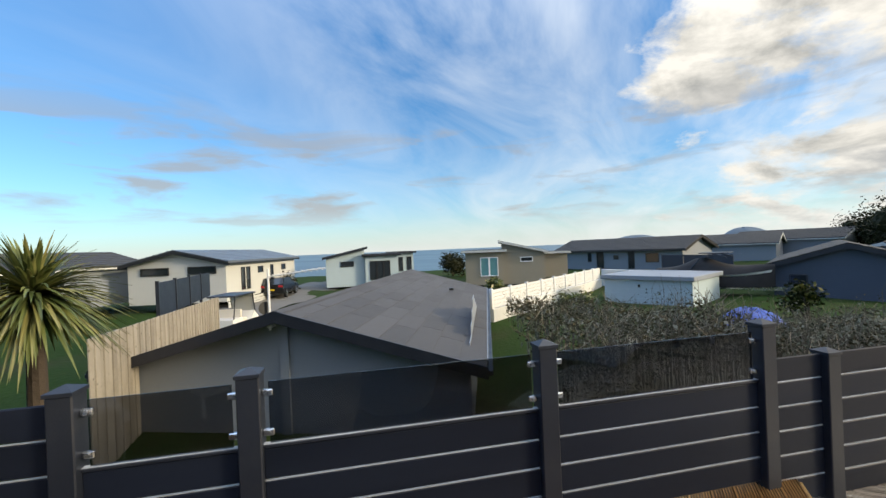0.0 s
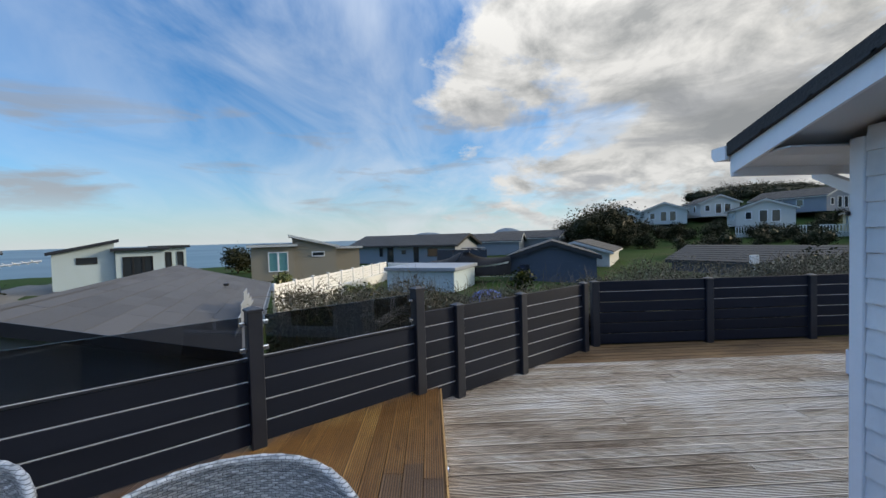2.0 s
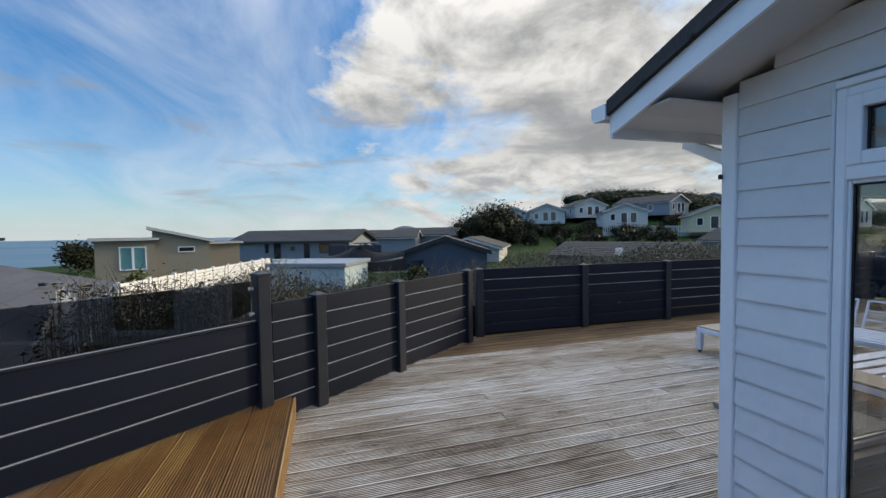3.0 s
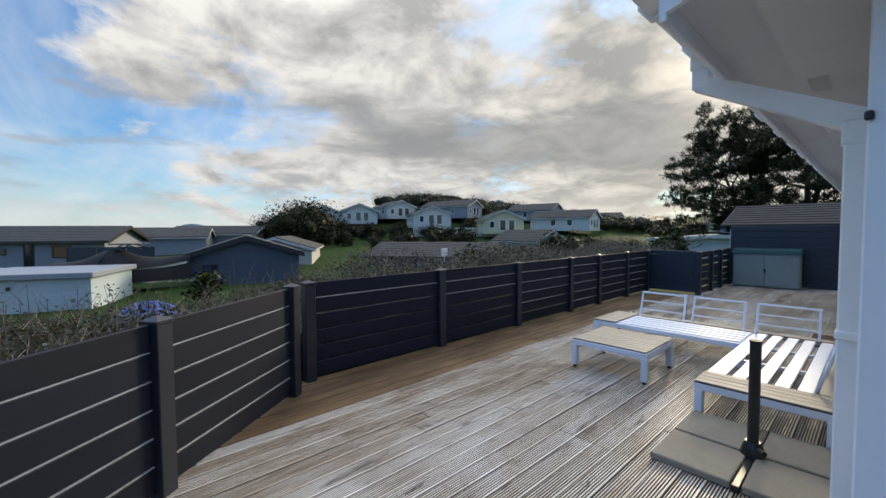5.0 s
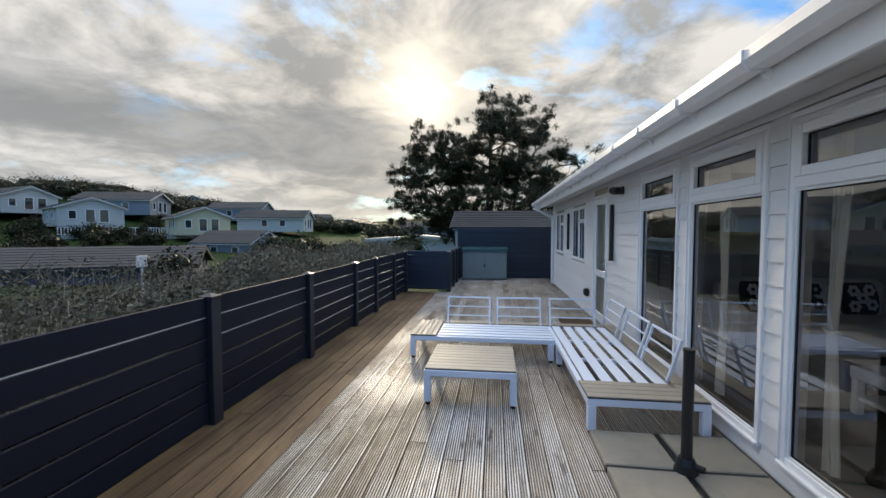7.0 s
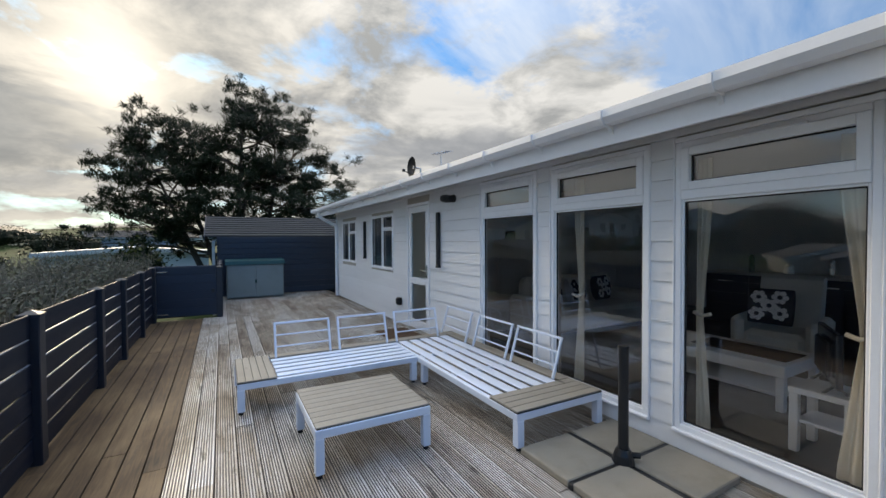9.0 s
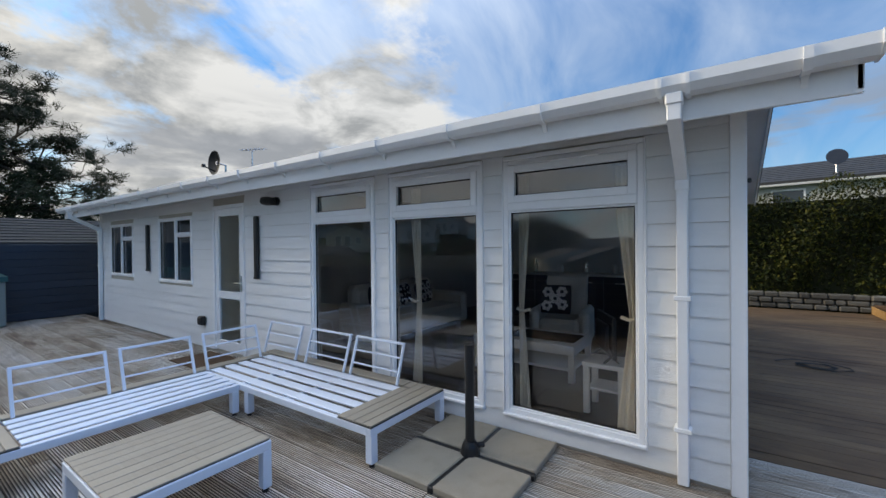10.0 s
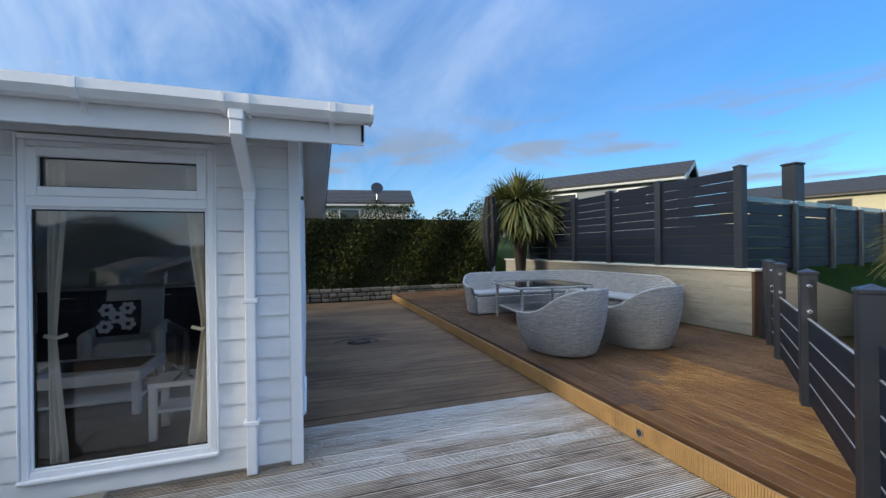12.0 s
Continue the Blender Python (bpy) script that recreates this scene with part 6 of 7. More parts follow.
# ---- neighbouring lodges ----
def opening(parent, a, b, z0, z1, put, frame_mat, pane_mat=None):
    fr = Mesh()
    t = 0.07
    for q in ((a, a + t, z0, z1), (b - t, b, z0, z1), (a + t, b - t, z0, z0 + t), (a + t, b - t, z1 - t, z1)):
        put(fr, q, -0.05, 0.04)
    w = part("window", fr, frame_mat, parent)
    pn = Mesh()
    put(pn, (a + t, b - t, z0 + t, z1 - t), -0.02, 0.0)
    part("pane", pn, pane_mat or M_DARKPANE, w)


def house(x, y, z, yaw, L, W, H, rise, wallm, roofm, label, wins=(), over=0.35, framem=None, skirt=True, group=""):
    t = thing("lodge", label, "house", pose(x, y, z, 0, 0, yaw), group)
    w = Mesh().prism([(-W / 2, 0), (W / 2, 0), (W / 2, H), (0, H + rise), (-W / 2, H)], -L / 2, L / 2, "x")
    part("wall", w, wallm, t)
    lines = Mesh()
    n = int(H / 0.30)
    for i in range(n):
        zz = 0.2 + i * 0.30
        lines.box(-L / 2 - 0.012, L / 2 + 0.012, -W / 2 - 0.012, W / 2 + 0.012, zz, zz + 0.27)
    part("boarding", lines, wallm, t)["kind"] = "stuff"
    k = rise / (W / 2)
    for sgn in (-1, 1):
        e = W / 2 + over
        o = [(0, H + rise + 0.02), (sgn * e, H + rise - k * e + 0.02), (sgn * e, H + rise - k * e + 0.16), (0, H + rise + 0.18)]
        r = part("roof", Mesh().prism(o, -L / 2 - over, L / 2 + over, "x"), roofm, t)
        cs = Mesh()
        m = max(4, int(e / 0.4))
        for i in range(m):
            ya, yb = e * i / m, e * (i + 1) / m
            cs.prism([(sgn * ya, H + rise - k * ya + 0.165), (sgn * yb, H + rise - k * yb + 0.165), (sgn * yb, H + rise - k * yb + 0.20), (sgn * ya, H + rise - k * ya + 0.175)], -L / 2 - over - 0.02, L / 2 + over + 0.02, "x")
        part("roof_tiling", cs, roofm, r)["kind"] = "stuff"
        part("gutter", Mesh().box(-L / 2 - over, L / 2 + over, sgn * e - 0.05, sgn * e + 0.05, H + rise - k * e - 0.04, H + rise - k * e + 0.06, 0.01), framem or M_HOUSE_W, r)
        for gx in (-L / 2 - over, L / 2 + over):
            part("bargeboard", Mesh().prism([(0, H + rise - 0.10), (sgn * e, H + rise - k * e - 0.10), (sgn * e, H + rise - k * e + 0.12), (0, H + rise + 0.12)], gx - 0.03, gx + 0.03, "x"), framem or M_HOUSE_W, r)
    for side, u, z0, ww, hh in wins:
        def put(m, q, lo, hi, side=side):
            a, b, c, d = q
            if side == "s+":
                m.box(a, b, W / 2 + 0.03 + lo, W / 2 + 0.03 + hi, c, d)
            elif side == "s-":
                m.box(a, b, -W / 2 - 0.03 - hi, -W / 2 - 0.03 - lo, c, d)
            elif side == "g+":
                m.box(L / 2 + 0.03 + lo, L / 2 + 0.03 + hi, a, b, c, d)
            else:
                m.box(-L / 2 - 0.03 - hi, -L / 2 - 0.03 - lo, a, b, c, d)
        opening(t, u - ww / 2, u + ww / 2, z0, z0 + hh, put, framem or M_UPVC)
    return t


def split_house(x, y, z, yaw, wallm, roofm, trim, blocks, wins, label):
    """A modern lodge of blocks with single slopes; local X along the front, Y going back."""
    t = thing("lodge", label, "house", pose(x, y, z, 0, 0, yaw))
    for x0, x1, zl, zr, y0, y1 in blocks:
        part("wall", Mesh().prism([(x0, 0), (x1, 0), (x1, zr), (x0, zl)], y0, y1, "y"), wallm, t)
        k = (zr - zl) / (x1 - x0)
        o = [(x0 - 0.3, zl - 0.3 * k + 0.003), (x1 + 0.3, zr + 0.3 * k + 0.003), (x1 + 0.3, zr + 0.3 * k + 0.22), (x0 - 0.3, zl - 0.3 * k + 0.22)]
        part("roof", Mesh().prism(o, y0 - 0.35, y1 + 0.3, "y"), roofm, t)
        part("fascia", Mesh().prism([(a, b - 0.01 if i > 1 else b + 0.02) for i, (a, b) in enumerate(o)], y0 - 0.38, y0 - 0.352, "y"), trim, t)
        bd = Mesh()
        n = int(min(zl, zr) / 0.30)
        for i in range(n):
            bd.box(x0 - 0.01, x1 + 0.01, y0 - 0.012, y0 + 0.1, 0.1 + i * 0.30, 0.37 + i * 0.30)
        part("boarding", bd, wallm, t)["kind"] = "stuff"
    for a, z0, w, h, y0, fm, pm in wins:
        def put(m, q, lo, hi, y0=y0):
            m.box(q[0], q[1], y0 - 0.03 - hi, y0 - 0.03 - lo, q[2], q[3])
        n = max(1, round(w / 0.75)) if h > 1.2 else 1
        for i in range(n):
            opening(t, a + w * i / n, a + w * (i + 1) / n, z0, z0 + h, put, fm, pm)
    return t


def build_near_lodge():
    th = 199.8
    t = thing("neighbour_lodge", "grey boarded lodge with a dark shingled roof", "house", pose(-4.99, -5.99, 0, 0, 0, th))
    # local X along the ridge, Y across: eave at 0, ridge at 3.3
    ze, zr, w, L = -0.17, 0.89, 3.84, 13.6
    k = (zr - ze) / w
    part("wall", Mesh().prism([(0.3, -2.3), (2 * w - 0.3, -2.3), (2 * w - 0.3, ze - 0.02), (w, zr - 0.13), (0.3, ze - 0.02)], 0.35, L - 0.3, "x"), M_HOUSE_G, t)
    for i in range(14):
        z0 = -2.2 + i * 0.2
        if z0 > zr - 0.4:
            break
        half = w - 0.32 if z0 + 0.19 < ze - 0.05 else max(0.2, (zr - 0.16 - z0 - 0.19) / k)
        part("cladding_board", Mesh().box(w - half, w + half, 0.33, 0.349, z0, z0 + 0.19, 0.004), M_HOUSE_G, t)
    for sgn in (-1, 1):
        o = [(w, zr), (w + sgn * w, ze), (w + sgn * w, ze - 0.12), (w, zr - 0.12)]
        r = part("roof", Mesh().prism(o, 0.0, L, "x"), M_SHINGLE, t)
        part("bargeboard", Mesh().prism([(w, zr + 0.02), (w + sgn * (w + 0.03), ze + 0.015), (w + sgn * (w + 0.03), ze - 0.2), (w, zr - 0.2)], -0.03, -0.002, "x"), M_POST, r, "black bargeboard")
        part("gutter", Mesh().box(0, L, w + sgn * (w + 0.06) - 0.05, w + sgn * (w + 0.06) + 0.05, ze - 0.14, ze - 0.05, 0.01), M_POST, r)
        rng = random.Random(8)
        for i in range(8):
            for j in range(10):
                y0, y1 = w * i / 8, w * (i + 1) / 8
                x0 = L * j / 10 + (0.5 if i % 2 else 0.0)
                x1 = min(L - 0.01, x0 + L / 10 - 0.012)
                if x0 < 0.6 and i % 2 and j == 0:
                    x0 = 0.01
                    x1 = 0.5 + L / 10 - 0.012
                a, b = w + sgn * y1, w + sgn * y0
                za, zb = zr - k * y1, zr - k * y0
                e = 0.012 + 0.004 * rng.random()
                sh = Mesh().prism([(a, za + 0.002), (b, zb + 0.002), (b, zb + 0.006), (a, za + e)], max(x0, 0.01), x1, "x")
                part("shingle", sh, M_SHINGLE, r)
    part("ridge_cap", Mesh().prism([(w - 0.15, zr - 0.02), (w, zr + 0.03), (w + 0.15, zr - 0.02)], 0.0, L, "x"), M_SHINGLE, t)
    part("roof_vent", Mesh().box(L * 0.62, L * 0.62 + 0.22, 1.25, 1.42, zr - k * 2.05 - 0.03, zr - k * 2.05 + 0.07, 0.02), M_BLACK, t)
    part("corner_trim", Mesh().box(0.28, 0.34, w - 0.09, w + 0.09, -2.2, zr - 0.22, 0.004), M_HOUSE_G, t)
    part("eave_trim", Mesh().box(0.5, L, -0.03, -0.004, ze - 0.03, ze + 0.004, 0.004), M_HOUSE_G, t)
    a = thing("tv_aerial", "white aerial mast on the neighbour's gable", "aerial", t.matrix_world @ pose(0.1, w + 0.15, zr - 0.35))
    part("mast", Mesh().tube([(0, 0, 0), (0, 0, 1.15)], 0.022, 8), M_WHITE, a)
    for zb in (0.05, 0.25):
        part("bracket", Mesh().box(-0.05, 0.12, -0.05, 0.05, zb, zb + 0.07, 0.01), M_WHITE, a)
    part("boom", Mesh().tube([(0, 0.0, 1.0), (0.15, -1.05, 1.12)], 0.014, 6), M_WHITE, a)
    for i in range(9):
        s = 0.12 + i * 0.1
        part("rod", Mesh().tube([(0.15 * s - 0.10, -1.05 * s, 1.0 + 0.12 * s + 0.03), (0.15 * s + 0.10, -1.05 * s, 1.0 + 0.12 * s - 0.03)], 0.006, 5), M_WHITE, a)
    part("dish", Mesh().tube([(0, 0.09, 0.42), (0.02, 0.12, 0.42)], [0.12, 0.05], 14), M_BLACK, a)


def build_village():
    build_near_lodge()
    B = M_BLACK
    house(-20.0, -33.4, -0.95, 27.6, 13.0, 6.2, 2.55, 0.75, M_HOUSE_W, M_SOLAR, "white boarded lodge with a low metal roof",
          [("s+", 4.2, 0.55, 0.55, 1.6), ("s+", 3.4, 0.55, 0.55, 1.6), ("s+", 1.3, 1.6, 0.9, 0.5), ("s+", -0.9, 0.55, 0.55, 1.6), ("s+", -3.5, 1.6, 0.9, 0.5), ("g+", 1.6, 1.85, 1.8, 0.5), ("g+", -1.4, 1.85, 1.8, 0.5)], framem=B)
    sk = thing("deck_skirting", "white boarded skirting beneath the white lodge", "skirting", pose(-20.0, -33.4, -1.6, 0, 0, 27.6))
    for i in range(3):
        part("board", Mesh().box(-6.5, 6.6, 3.2, 3.26, i * 0.22, i * 0.22 + 0.19), M_HOUSE_W, sk)
    house(-9.5, -37, -0.9, 20, 10, 6, 2.5, 0.9, M_HOUSE_G, M_TILE, "grey lodge with a dark roof behind the fence")
    split_house(-27.1, -29.6, -1.3, 128, M_HOUSE_B, M_TILE, M_POST,
                [(0.0, 3.5, 2.65, 3.4, 0.0, 9.0), (3.55, 6.6, 2.75, 2.75, -0.5, 5.0), (6.65, 8.6, 2.85, 2.85, 3.5, 12.0)],
                [(1.3, 1.85, 1.2, 0.5, 0.0, B, None), (3.95, 0.55, 1.9, 1.75, -0.5, B, None), (7.0, 1.0, 0.5, 1.5, 3.5, B, None), (7.9, 1.0, 0.5, 1.5, 3.5, B, None)],
                "pale blue boarded lodge with split sloping roofs")
    split_house(-30.4, -17.0, -1.35, 108, M_HOUSE_T, M_TILE, M_HOUSE_W,
                [(0.0, 3.2, 2.75, 2.75, -0.4, 6.0), (3.1, 6.6, 3.45, 2.6, 0.0, 9.0), (6.9, 9.4, 2.3, 2.3, 6.0, 9.0)],
                [(1.25, 0.75, 1.5, 1.6, -0.4, M_UPVC, glass_like), (4.6, 1.85, 1.05, 0.42, 0.0, M_UPVC, None)],
                "tan boarded lodge with split roofs and white trim")
    house(-51.6, -4.7, -1.4, 62, 15.0, 7.0, 2.3, 1.15, M_HOUSE_G, M_TILE, "long grey lodge under a broad dark roof",
          [("s-", -3.0, 0.9, 0.5, 1.1), ("s-", -1.6, 0.2, 0.9, 1.9), ("s-", 0.4, 1.2, 0.6, 0.5), ("s-", 2.2, 0.2, 0.7, 1.9), ("s-", 4.5, 0.9, 1.4, 1.0)], over=0.5, framem=B)
    house(-30.6, 7.4, -1.75, 163, 11.0, 5.8, 2.0, 0.95, M_HOUSE_N, M_TILE, "slate blue boarded lodge with a grey roof",
          [("g-", 1.9, 1.0, 0.75, 0.5)], over=0.3, framem=M_POST)
    house(-26.0, 21.5, -2.6, 30, 10.0, 6.0, 2.1, 0.95, M_HOUSE_N, M_TILE, "dark low lodge half hidden by brambles", framem=M_POST)
    house(-38.5, 13.0, -2.0, 150, 9.0, 6.0, 2.1, 0.9, M_HOUSE_W, M_TILE, "pale lodge behind the slate blue one")
    house(-60.0, 6.0, -1.3, 70, 11.0, 6.0, 2.3, 1.0, M_HOUSE_G, M_TILE, "grey lodge among others towards the sea")
    house(-64.0, 14.0, -1.0, 55, 11.0, 6.0, 2.3, 1.0, M_HOUSE_G, M_TILE, "grey lodge with a dark roof near the shore")
    hill = "white lodges on the hillside"
    gw = [("g-", -1.2, 0.5, 1.0, 1.7), ("g-", 0.2, 0.5, 1.0, 1.7), ("g-", 1.9, 0.9, 0.8, 1.1), ("s+", 1.0, 0.9, 1.0, 1.1), ("s+", -2.0, 0.9, 1.0, 1.1), ("s-", 0.0, 0.9, 1.0, 1.1), ("s-", -2.4, 0.9, 1.0, 1.1)]
    for x, y, yaw, L, W, wallm, lab in ((-70.5, 40.5, 150, 10, 6.6, M_HOUSE_W, "white lodge with a glazed gable on the hillside"),
                                        (-77.0, 36.5, 150, 10, 6.4, M_HOUSE_W, "white lodge with a balcony on the hillside"),
                                        (-70.0, 48.5, 165, 9, 6.0, M_HOUSE_W, "white gabled lodge on the hillside"),
                                        (-56.5, 46.5, 150, 9, 6.6, M_HOUSE_W, "white lodge with casement windows on the slope"),
                                        (-62.0, 58.0, 195, 11, 6.2, M_HOUSE_G, "pale grey lodge high on the slope"),
                                        (-43.6, 51.2, 140, 9, 6.2, M_HOUSE_C, "cream lodge with a glazed gable end"),
                                        (-40.0, 66.0, 190, 11, 6.0, M_HOUSE_W, "white lodge farther along the slope"),
                                        (-52.0, 74.0, 190, 10, 6.0, M_HOUSE_G, "grey lodge beyond the brambles"),
                                        (-31.8, 43.0, 170, 8, 5.0, M_HOUSE_G, "small grey lodge below the cream one")):
        house(x, y, gz(x, y) + (0.35 if x < -32 else -1.5), yaw, L, W, 2.4, 1.25, wallm, M_TILE, lab, gw, group=hill)
    rng = random.Random(21)
    for i in range(22):
        x, y = -100 + i * 5.6 + rng.gauss(0, 3), 92 + rng.random() * 75
        house(x, y, gz(x, y) - 0.1, rng.uniform(0, 180), 11, 6, 2.3, 1.1, rng.choice((M_HOUSE_W, M_HOUSE_G, M_HOUSE_W, M_HOUSE_C)), M_TILE,
              "distant holiday lodge with a dark roof", [("s+", 0, 0.8, 1.4, 1.1), ("s-", 0, 0.8, 1.4, 1.1)], group="distant lodges")
    house(-8.5, 36.0, -0.6, 96, 4.5, 9.0, 1.35, 0.3, M_HOUSE_W, M_HOUSE_W, "white low roofed lodge beyond the gate")
    # lodges on the higher ground behind
    house(24.5, -0.4, 1.75, 80, 12.0, 6.5, 2.5, 1.1, M_HOUSE_W, M_TILE, "white lodge with a tiled roof above the hedge",
          [("s+", -2.6, 1.1, 1.2, 1.1), ("s+", 0.6, 1.1, 1.6, 1.1)])
    house(17.0, -16.6, 2.25, 33.8, 9.5, 7.0, 2.5, 1.15, M_HOUSE_G, M_TILE, "lodge with a dark roof above the tall fence",
          [("s+", -2.8, 1.0, 1.4, 1.2), ("s+", 0.6, 1.0, 1.4, 1.2), ("g-", 0.5, 1.0, 1.6, 1.2)])
    house(12.5, -40.0, 2.6, 20, 22.0, 7.0, 2.5, 1.2, M_HOUSE_C, M_TILE, "long cream lodge on the higher ground",
          [("s+", u, 1.0, 1.8, 1.1) for u in (-8, -4, 0, 4, 8)], framem=B)
    dish = thing("satellite_dish", "grey satellite dish on a lodge roof", "dish", pose(20.9, -4.0, 4.9))
    part("mast", Mesh().tube([(0, 0, -0.4), (0, 0, 0.5)], 0.03, 6), M_STEEL, dish)
    part("reflector", Mesh().tube([(-0.05, 0, 0.3), (-0.12, 0, 0.32)], [0.12, 0.36], 16), M_POST, dish)
    pl = thing("flue_post", "dark square post rising behind the fence", "post", pose(1.86, -8.6, 1.1))
    part("shaft", Mesh().box(-0.12, 0.12, -0.12, 0.12, 0, 1.92, 0.01), M_POST, pl)
    part("cap", Mesh().box(-0.135, 0.135, -0.135, 0.135, 1.92, 1.96, 0.01), M_POST, pl)


glass_like = paint("teal_blind_pane", (0.12, 0.30, 0.32), 0.15, 0.2, 2, 10, 0.0)


# ---- things among the lodges ----
def build_street():
    # white panel fence on a rendered wall
    a, b = Vector((-15.6, -9.6)), Vector((-31.0, -6.3))
    d = (b - a)
    ang = math.degrees(math.atan2(d.y, d.x))
    f = thing("white_panel_fence", "white panelled fence on a rendered boundary wall", "fence", pose(a.x, a.y, -1.7, 0, 0, ang))
    n, L = 9, d.length
    part("base_wall", Mesh().box(0, L, -0.1, 0.1, -0.8, 0.8), M_WHITEWALL, f)
    for i in range(n):
        s0, s1 = L * i / n, L * (i + 1) / n
        part("post", Mesh().box(s0 - 0.07, s0 + 0.07, -0.07, 0.07, 0.8, 1.72, 0.01), M_WHITE, f)
        for k in range(5):
            part("slat", Mesh().box(s0 + 0.08, s1 - 0.08, -0.02, 0.02, 0.84 + k * 0.165, 0.985 + k * 0.165), M_WHITE, f)
    w = thing("boundary_wall", "white rendered boundary wall between plots", "wall", pose(-31.5, -6.2, -1.7, 0, 0, 60))
    part("render", Mesh().box(0, 5.0, -0.1, 0.1, 0, 1.5, 0.02), M_WHITEWALL, w)
    gl = thing("glass_screen", "dark glass screen fence beside the long lodge", "fence", pose(-33.5, -2.0, -0.6, 0, 0, 60))
    for i in range(3):
        part("panel", Mesh().box(i * 1.6, i * 1.6 + 1.5, -0.02, 0.02, 0.1, 1.3), M_NAVY, gl)
        part("post", Mesh().box(i * 1.6 - 0.06, i * 1.6, -0.04, 0.04, 0, 1.35), M_POST, gl)
    g = thing("garage", "low white boarded garage with a flat grey roof", "garage", pose(-23.2, -5.4, -1.95, 0, 0, 66))
    part("wall", Mesh().box(0, 4.5, 0, 4.0, 0, 1.75), M_HOUSE_B, g)
    for i in range(7):
        part("board", Mesh().box(-0.01, 4.51, -0.02, -0.002, 0.04 + i * 0.24, 0.26 + i * 0.24), M_HOUSE_B, g)
    part("roof", Mesh().box(-0.15, 4.65, -0.2, 4.2, 1.752, 1.98, 0.02), M_HOUSE_G, g)
    part("lamp", Mesh().box(1.9, 2.0, -0.1, -0.02, 1.35, 1.5, 0.01), M_BLACK, g)
    # boat under a cover
    bt = thing("covered_boat", "motor boat under a black cover on a trailer", "boat", pose(-26.5, 0.2, gz(-26.5, 0.2), 0, 0, 70))
    rows = []
    for i in range(15):
        s = i / 14
        x = -2.9 + 5.8 * s
        wd = 1.05 * (1 - max(0, (s - 0.55) / 0.45) ** 2.2) + 0.02
        hh = 1.55 + 0.55 * math.exp(-((s - 0.42) / 0.16) ** 2) + 0.25 * s
        rows.append([(x, wd * math.cos(q) * (1.0 if math.sin(q) < 0.35 else 0.9), 0.55 + (hh - 0.55) * max(0.0, math.sin(q)) ** 0.7) for q in [math.pi * k / 12 for k in range(13)]])
    part("cover", Mesh().grid(rows), M_COVER, bt, "black fitted cover", smooth=True)
    hull = []
    for i in range(13):
        s = i / 12
        x = -2.85 + 5.7 * s
        wd = 1.0 * (1 - max(0, (s - 0.55) / 0.45) ** 2.2) + 0.02
        hull.append([(x, wd * q, 0.55 + 0.55 * abs(q) ** 1.5 + 0.4 * s ** 3) for q in [-1 + k / 4 for k in range(9)]])
    part("hull", Mesh().grid(hull), M_WHITE, bt, smooth=True)
    arch = Mesh()
    for y in (-0.8, 0.8):
        arch.tube([(-0.9, y, 1.5), (-0.4, y * 0.95, 2.15), (0.2, y * 0.85, 2.45), (0.9, y * 0.9, 2.2)], 0.04, 6)
    arch.tube([(0.2, -0.68, 2.45), (0.2, 0.68, 2.45)], 0.04, 6).box(-0.5, 1.0, -0.6, 0.6, 2.42, 2.48, 0.02)
    part("arch", arch, M_POST, bt)
    part("trailer", Mesh().box(-2.6, 3.3, -0.5, -0.42, 0.42, 0.52).box(-2.6, 3.3, 0.42, 0.5, 0.42, 0.52), M_STEEL, bt)
    for y in (-0.85, 0.85):
        part("wheel", Mesh().tube([(-0.8, y - 0.08, 0.3), (-0.8, y + 0.08, 0.3)], 0.3, 18), M_RUBBER, bt)
    # parked car
    c = thing("parked_car", "black estate car parked on the drive", "car", pose(-22.6, -30.6, gz(-22.6, -30.6) + 0.06, 0, 0, 212))
    prof = [(-2.25, 0.35), (2.25, 0.35), (2.3, 0.72), (2.1, 0.92), (1.1, 1.02), (0.35, 1.52), (-1.75, 1.56), (-2.2, 1.12), (-2.3, 0.75)]
    bm = Mesh()
    rows = []
    for y, k in ((-0.93, 0.92), (-0.9, 1.0), (0.9, 1.0), (0.93, 0.92)):
        rows.append([(x * (0.99 if abs(y) > 0.91 else 1), y * (0.82 if z > 1.2 else 1), 0.35 + (z - 0.35) * k) for x, z in prof])
    bm.grid(rows, close=True)
    bm.quad(*rows[0]).quad(*rows[-1])
    part("body", bm, M_CAR, c)
    gls = Mesh()
    for sgn in (-1, 1):
        gls.quad((0.95, sgn * 0.915, 1.05), (0.35, sgn * 0.80, 1.44), (-1.6, sgn * 0.80, 1.47), (-1.9, sgn * 0.915, 1.05))
    gls.quad((-2.265, -0.7, 1.08), (-2.265, 0.7, 1.08), (-1.83, 0.62, 1.5), (-1.83, -0.62, 1.5))
    part("windows", gls, M_DARKPANE, c)
    for x in (-1.45, 1.45):
        for y in (-0.86, 0.86):
            wh = part("wheel", Mesh().tube([(x, y - 0.1, 0.33), (x, y + 0.1, 0.33)], 0.33, 20), M_RUBBER, c)
            part("rim", Mesh().tube([(x, y - 0.105, 0.33), (x, y + 0.105, 0.33)], 0.21, 14), M_STEEL, wh)
    for y in (-0.7, 0.7):
        part("tail_light", Mesh().box(-2.32, -2.22, y - 0.16, y + 0.16, 0.86, 1.0, 0.02), M_RED, c)
    part("number_plate", Mesh().box(-2.335, -2.30, -0.26, 0.26, 0.62, 0.73), M_YELLOW, c, "yellow rear number plate")
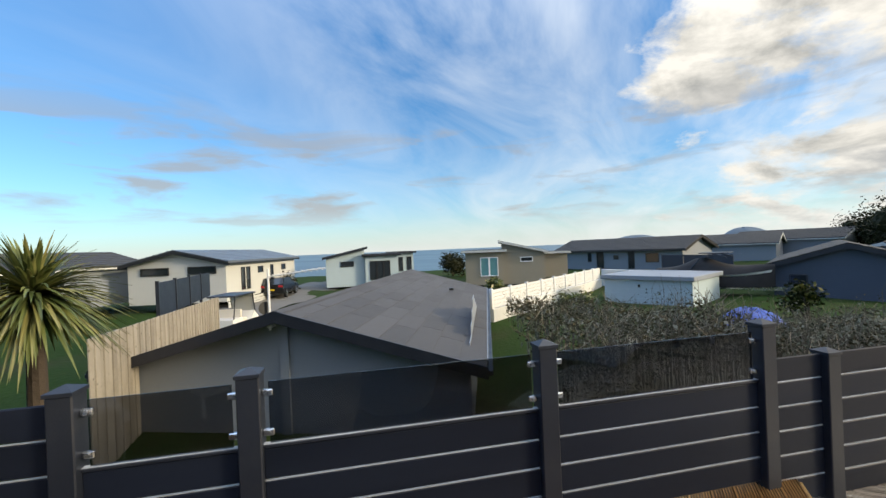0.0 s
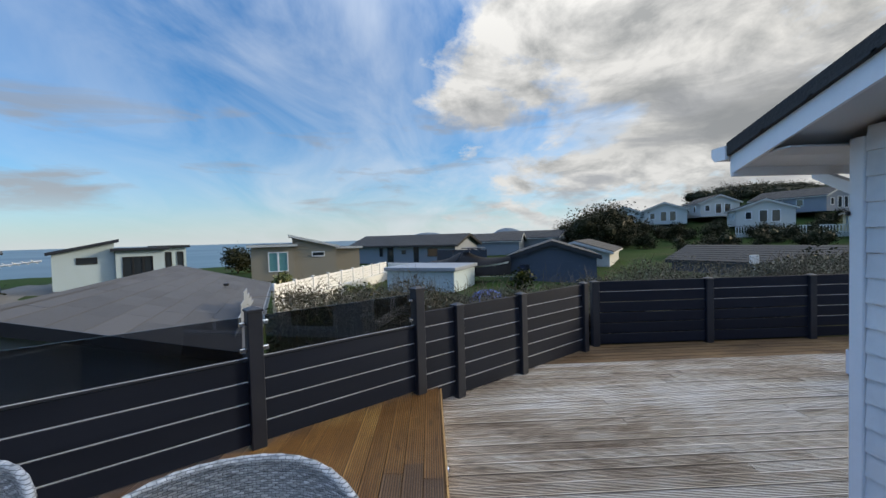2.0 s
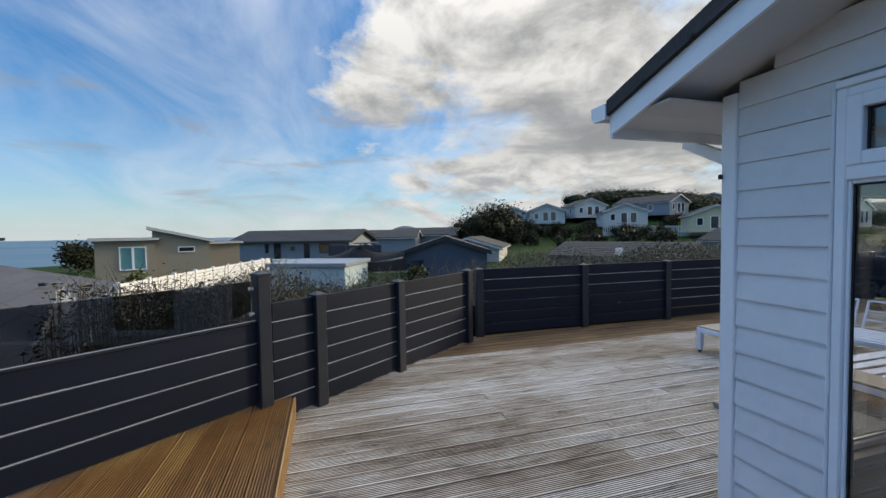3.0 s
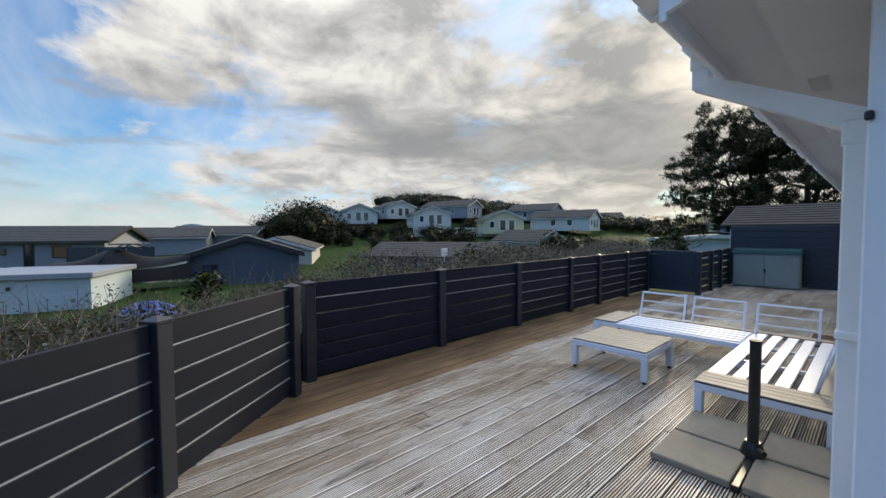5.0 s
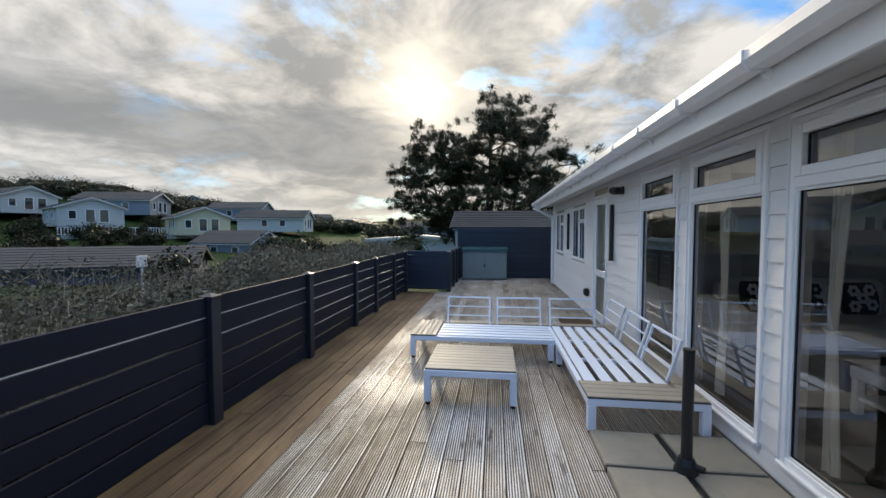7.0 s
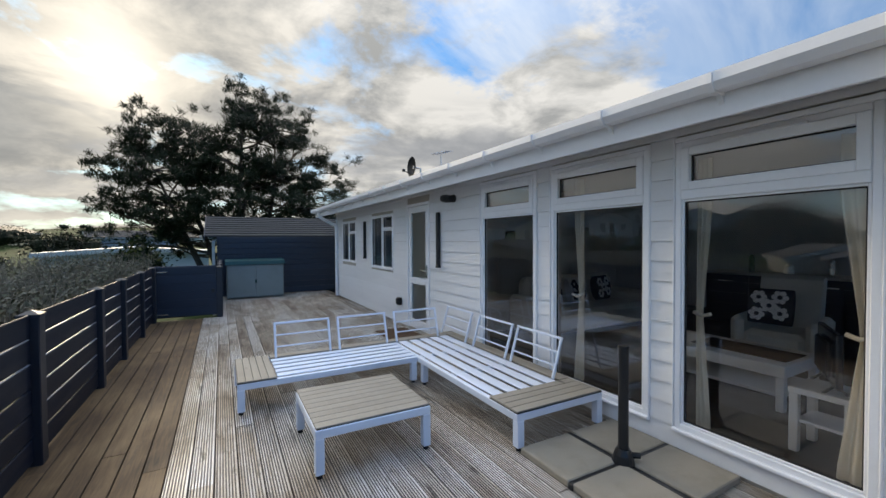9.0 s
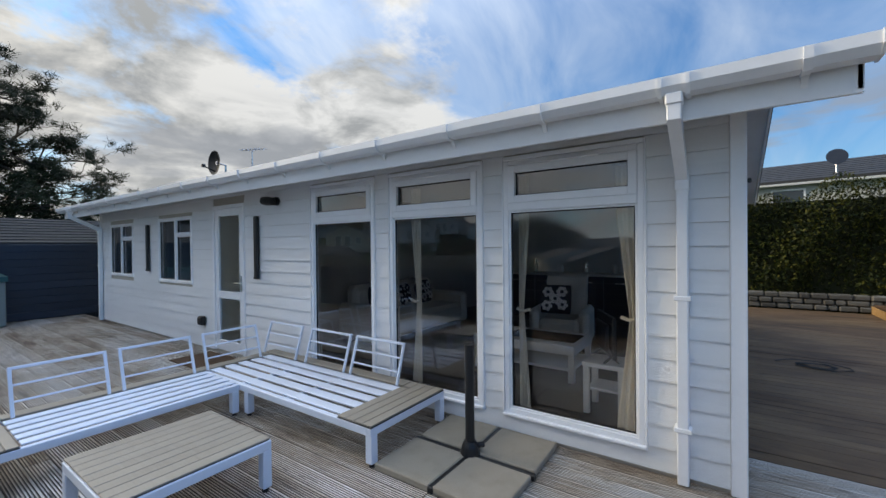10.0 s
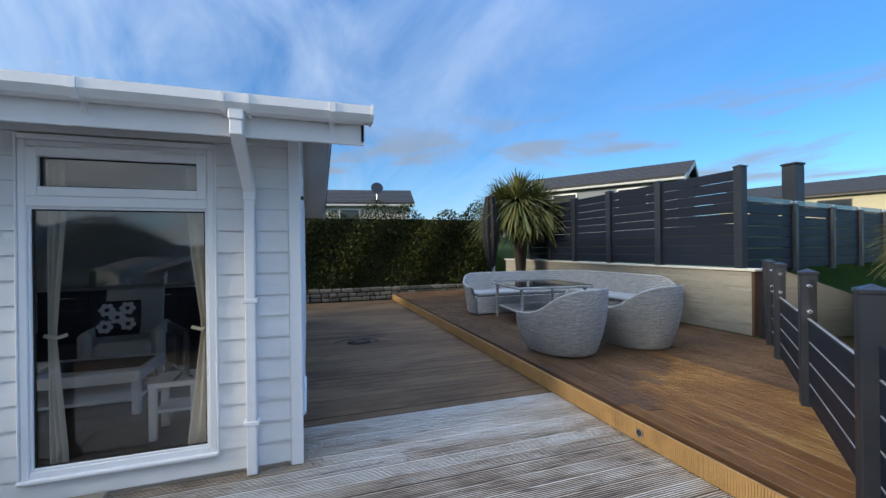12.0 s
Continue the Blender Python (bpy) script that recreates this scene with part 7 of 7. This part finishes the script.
    # golf buggy
    gb = thing("golf_buggy", "white golf buggy with a dark canopy", "buggy", pose(-10.2, -19.6, gz(-10.2, -19.6) + 0.05, 0, 0, 205))
    part("body", Mesh().prism([(-1.1, 0.3), (1.1, 0.3), (1.15, 0.6), (0.75, 0.95), (0.45, 0.55), (-0.2, 0.55), (-0.3, 0.8), (-1.1, 0.8)], -0.55, 0.55, "y"), M_WHITE, gb)
    part("canopy", Mesh().box(-0.95, 0.85, -0.62, 0.62, 1.72, 1.79, 0.03), M_BLACK, gb)
    for x, q in ((0.7, 0.9), (-0.8, -0.95)):
        for y in (-0.52, 0.52):
            part("strut", Mesh().tube([(q, y, 0.8), (x, y, 1.72)], 0.022, 6), M_BLACK, gb)
    part("windscreen", Mesh().quad((0.88, -0.5, 0.85), (0.88, 0.5, 0.85), (0.71, 0.5, 1.68), (0.71, -0.5, 1.68)), M_HOUSE_W, gb, "pale rolled screen")
    part("seat", Mesh().box(-0.25, 0.2, -0.5, 0.5, 0.6, 0.75, 0.03).box(-0.32, -0.22, -0.5, 0.5, 0.75, 1.15, 0.03), M_CREAM, gb)
    for x in (-0.75, 0.8):
        for y in (-0.52, 0.52):
            part("wheel", Mesh().tube([(x, y - 0.08, 0.22), (x, y + 0.08, 0.22)], 0.22, 16), M_RUBBER, gb)
    # silvered board fence with a dark glass screen on it
    p, q = Vector((-1.6, -11.3)), Vector((-8.6, -18.3))
    d = q - p
    n = 64
    wf = thing("board_fence", "silvered vertical board fence beside the neighbour's plot", "fence", pose(p.x, p.y, -1.4, 0, 0, math.degrees(math.atan2(d.y, d.x))))
    for i in range(n):
        s = d.length * i / n
        h = 2.15 - 0.35 * i / n
        part("board", Mesh().box(s, s + d.length / n - 0.006, -0.012 - 0.02 * (i % 2), 0.012 - 0.02 * (i % 2), -0.2, h, 0.003), M_FENCEWOOD, wf)
    gs = thing("glass_screen", "dark glass screen above the board fence", "fence", pose(p.x - 2.9, p.y - 3.4, 0.40, 0, 0, math.degrees(math.atan2(d.y, d.x))))
    for i in range(4):
        part("panel", Mesh().box(i * 1.5, i * 1.5 + 1.42, -0.015, 0.015, 0.05, 0.95), M_NAVY, gs)
        part("post", Mesh().box(i * 1.5 - 0.07, i * 1.5 - 0.01, -0.04, 0.04, -0.3, 1.0), M_POST, gs)
    tp = thing("covered_pile", "blue tarpaulin over a pile beyond the brambles", "tarpaulin", pose(-16.5, 0.0, -1.75))
    rows = []
    for j in range(9):
        v = j / 8
        rows.append([((1 - v) * 1.4 * math.cos(w) * (1 + 0.1 * math.sin(3 * w)), (1 - v) * 1.25 * math.sin(w), 1.0 * (1 - (1 - v) ** 3) + 0.06 * math.sin(5 * w + 4 * v)) for w in [2 * math.pi * i / 24 for i in range(24)]])
    part("sheet", Mesh().grid(rows, close=True), M_TARP, tp, smooth=True)
    sg = thing("site_sign", "small white sign on a post in the brambles", "sign", pose(-11.0, 8.4, -1.2))
    part("post", Mesh().tube([(0, 0, 0), (0, 0, 2.0)], 0.025, 6), M_HOUSE_W, sg)
    part("board", Mesh().box(-0.02, 0.02, -0.16, 0.16, 1.85, 2.15, 0.01), M_WHITE, sg)
    # white railings before the hillside lodges
    for x, y, ang, L, z in ((-71.5, 35.0, 60, 6.5, None), (-52.0, 39.5, 62, 8.0, None), (-38.0, 47.0, 55, 7.0, None), (-46.0, 45.5, 62, 6.0, None)):
        r = thing("white_railing", "white painted railing before a hillside lodge", "railing", pose(x, y, gz(x, y) + 0.5, 0, 0, ang), "white railings on the hillside")
        part("skirt", Mesh().box(0, L, -0.05, 0.05, -1.2, 0.0), M_HOUSE_W, r)
        for z in (0.1, 0.95):
            part("rail", Mesh().box(0, L, -0.04, 0.04, z, z + 0.09), M_WHITE, r)
        for i in range(int(L / 0.3)):
            part("baluster", Mesh().box(i * 0.3, i * 0.3 + 0.12, -0.03, 0.03, 0.0, 1.0), M_WHITE, r)


build_plants()
build_village()
build_street()
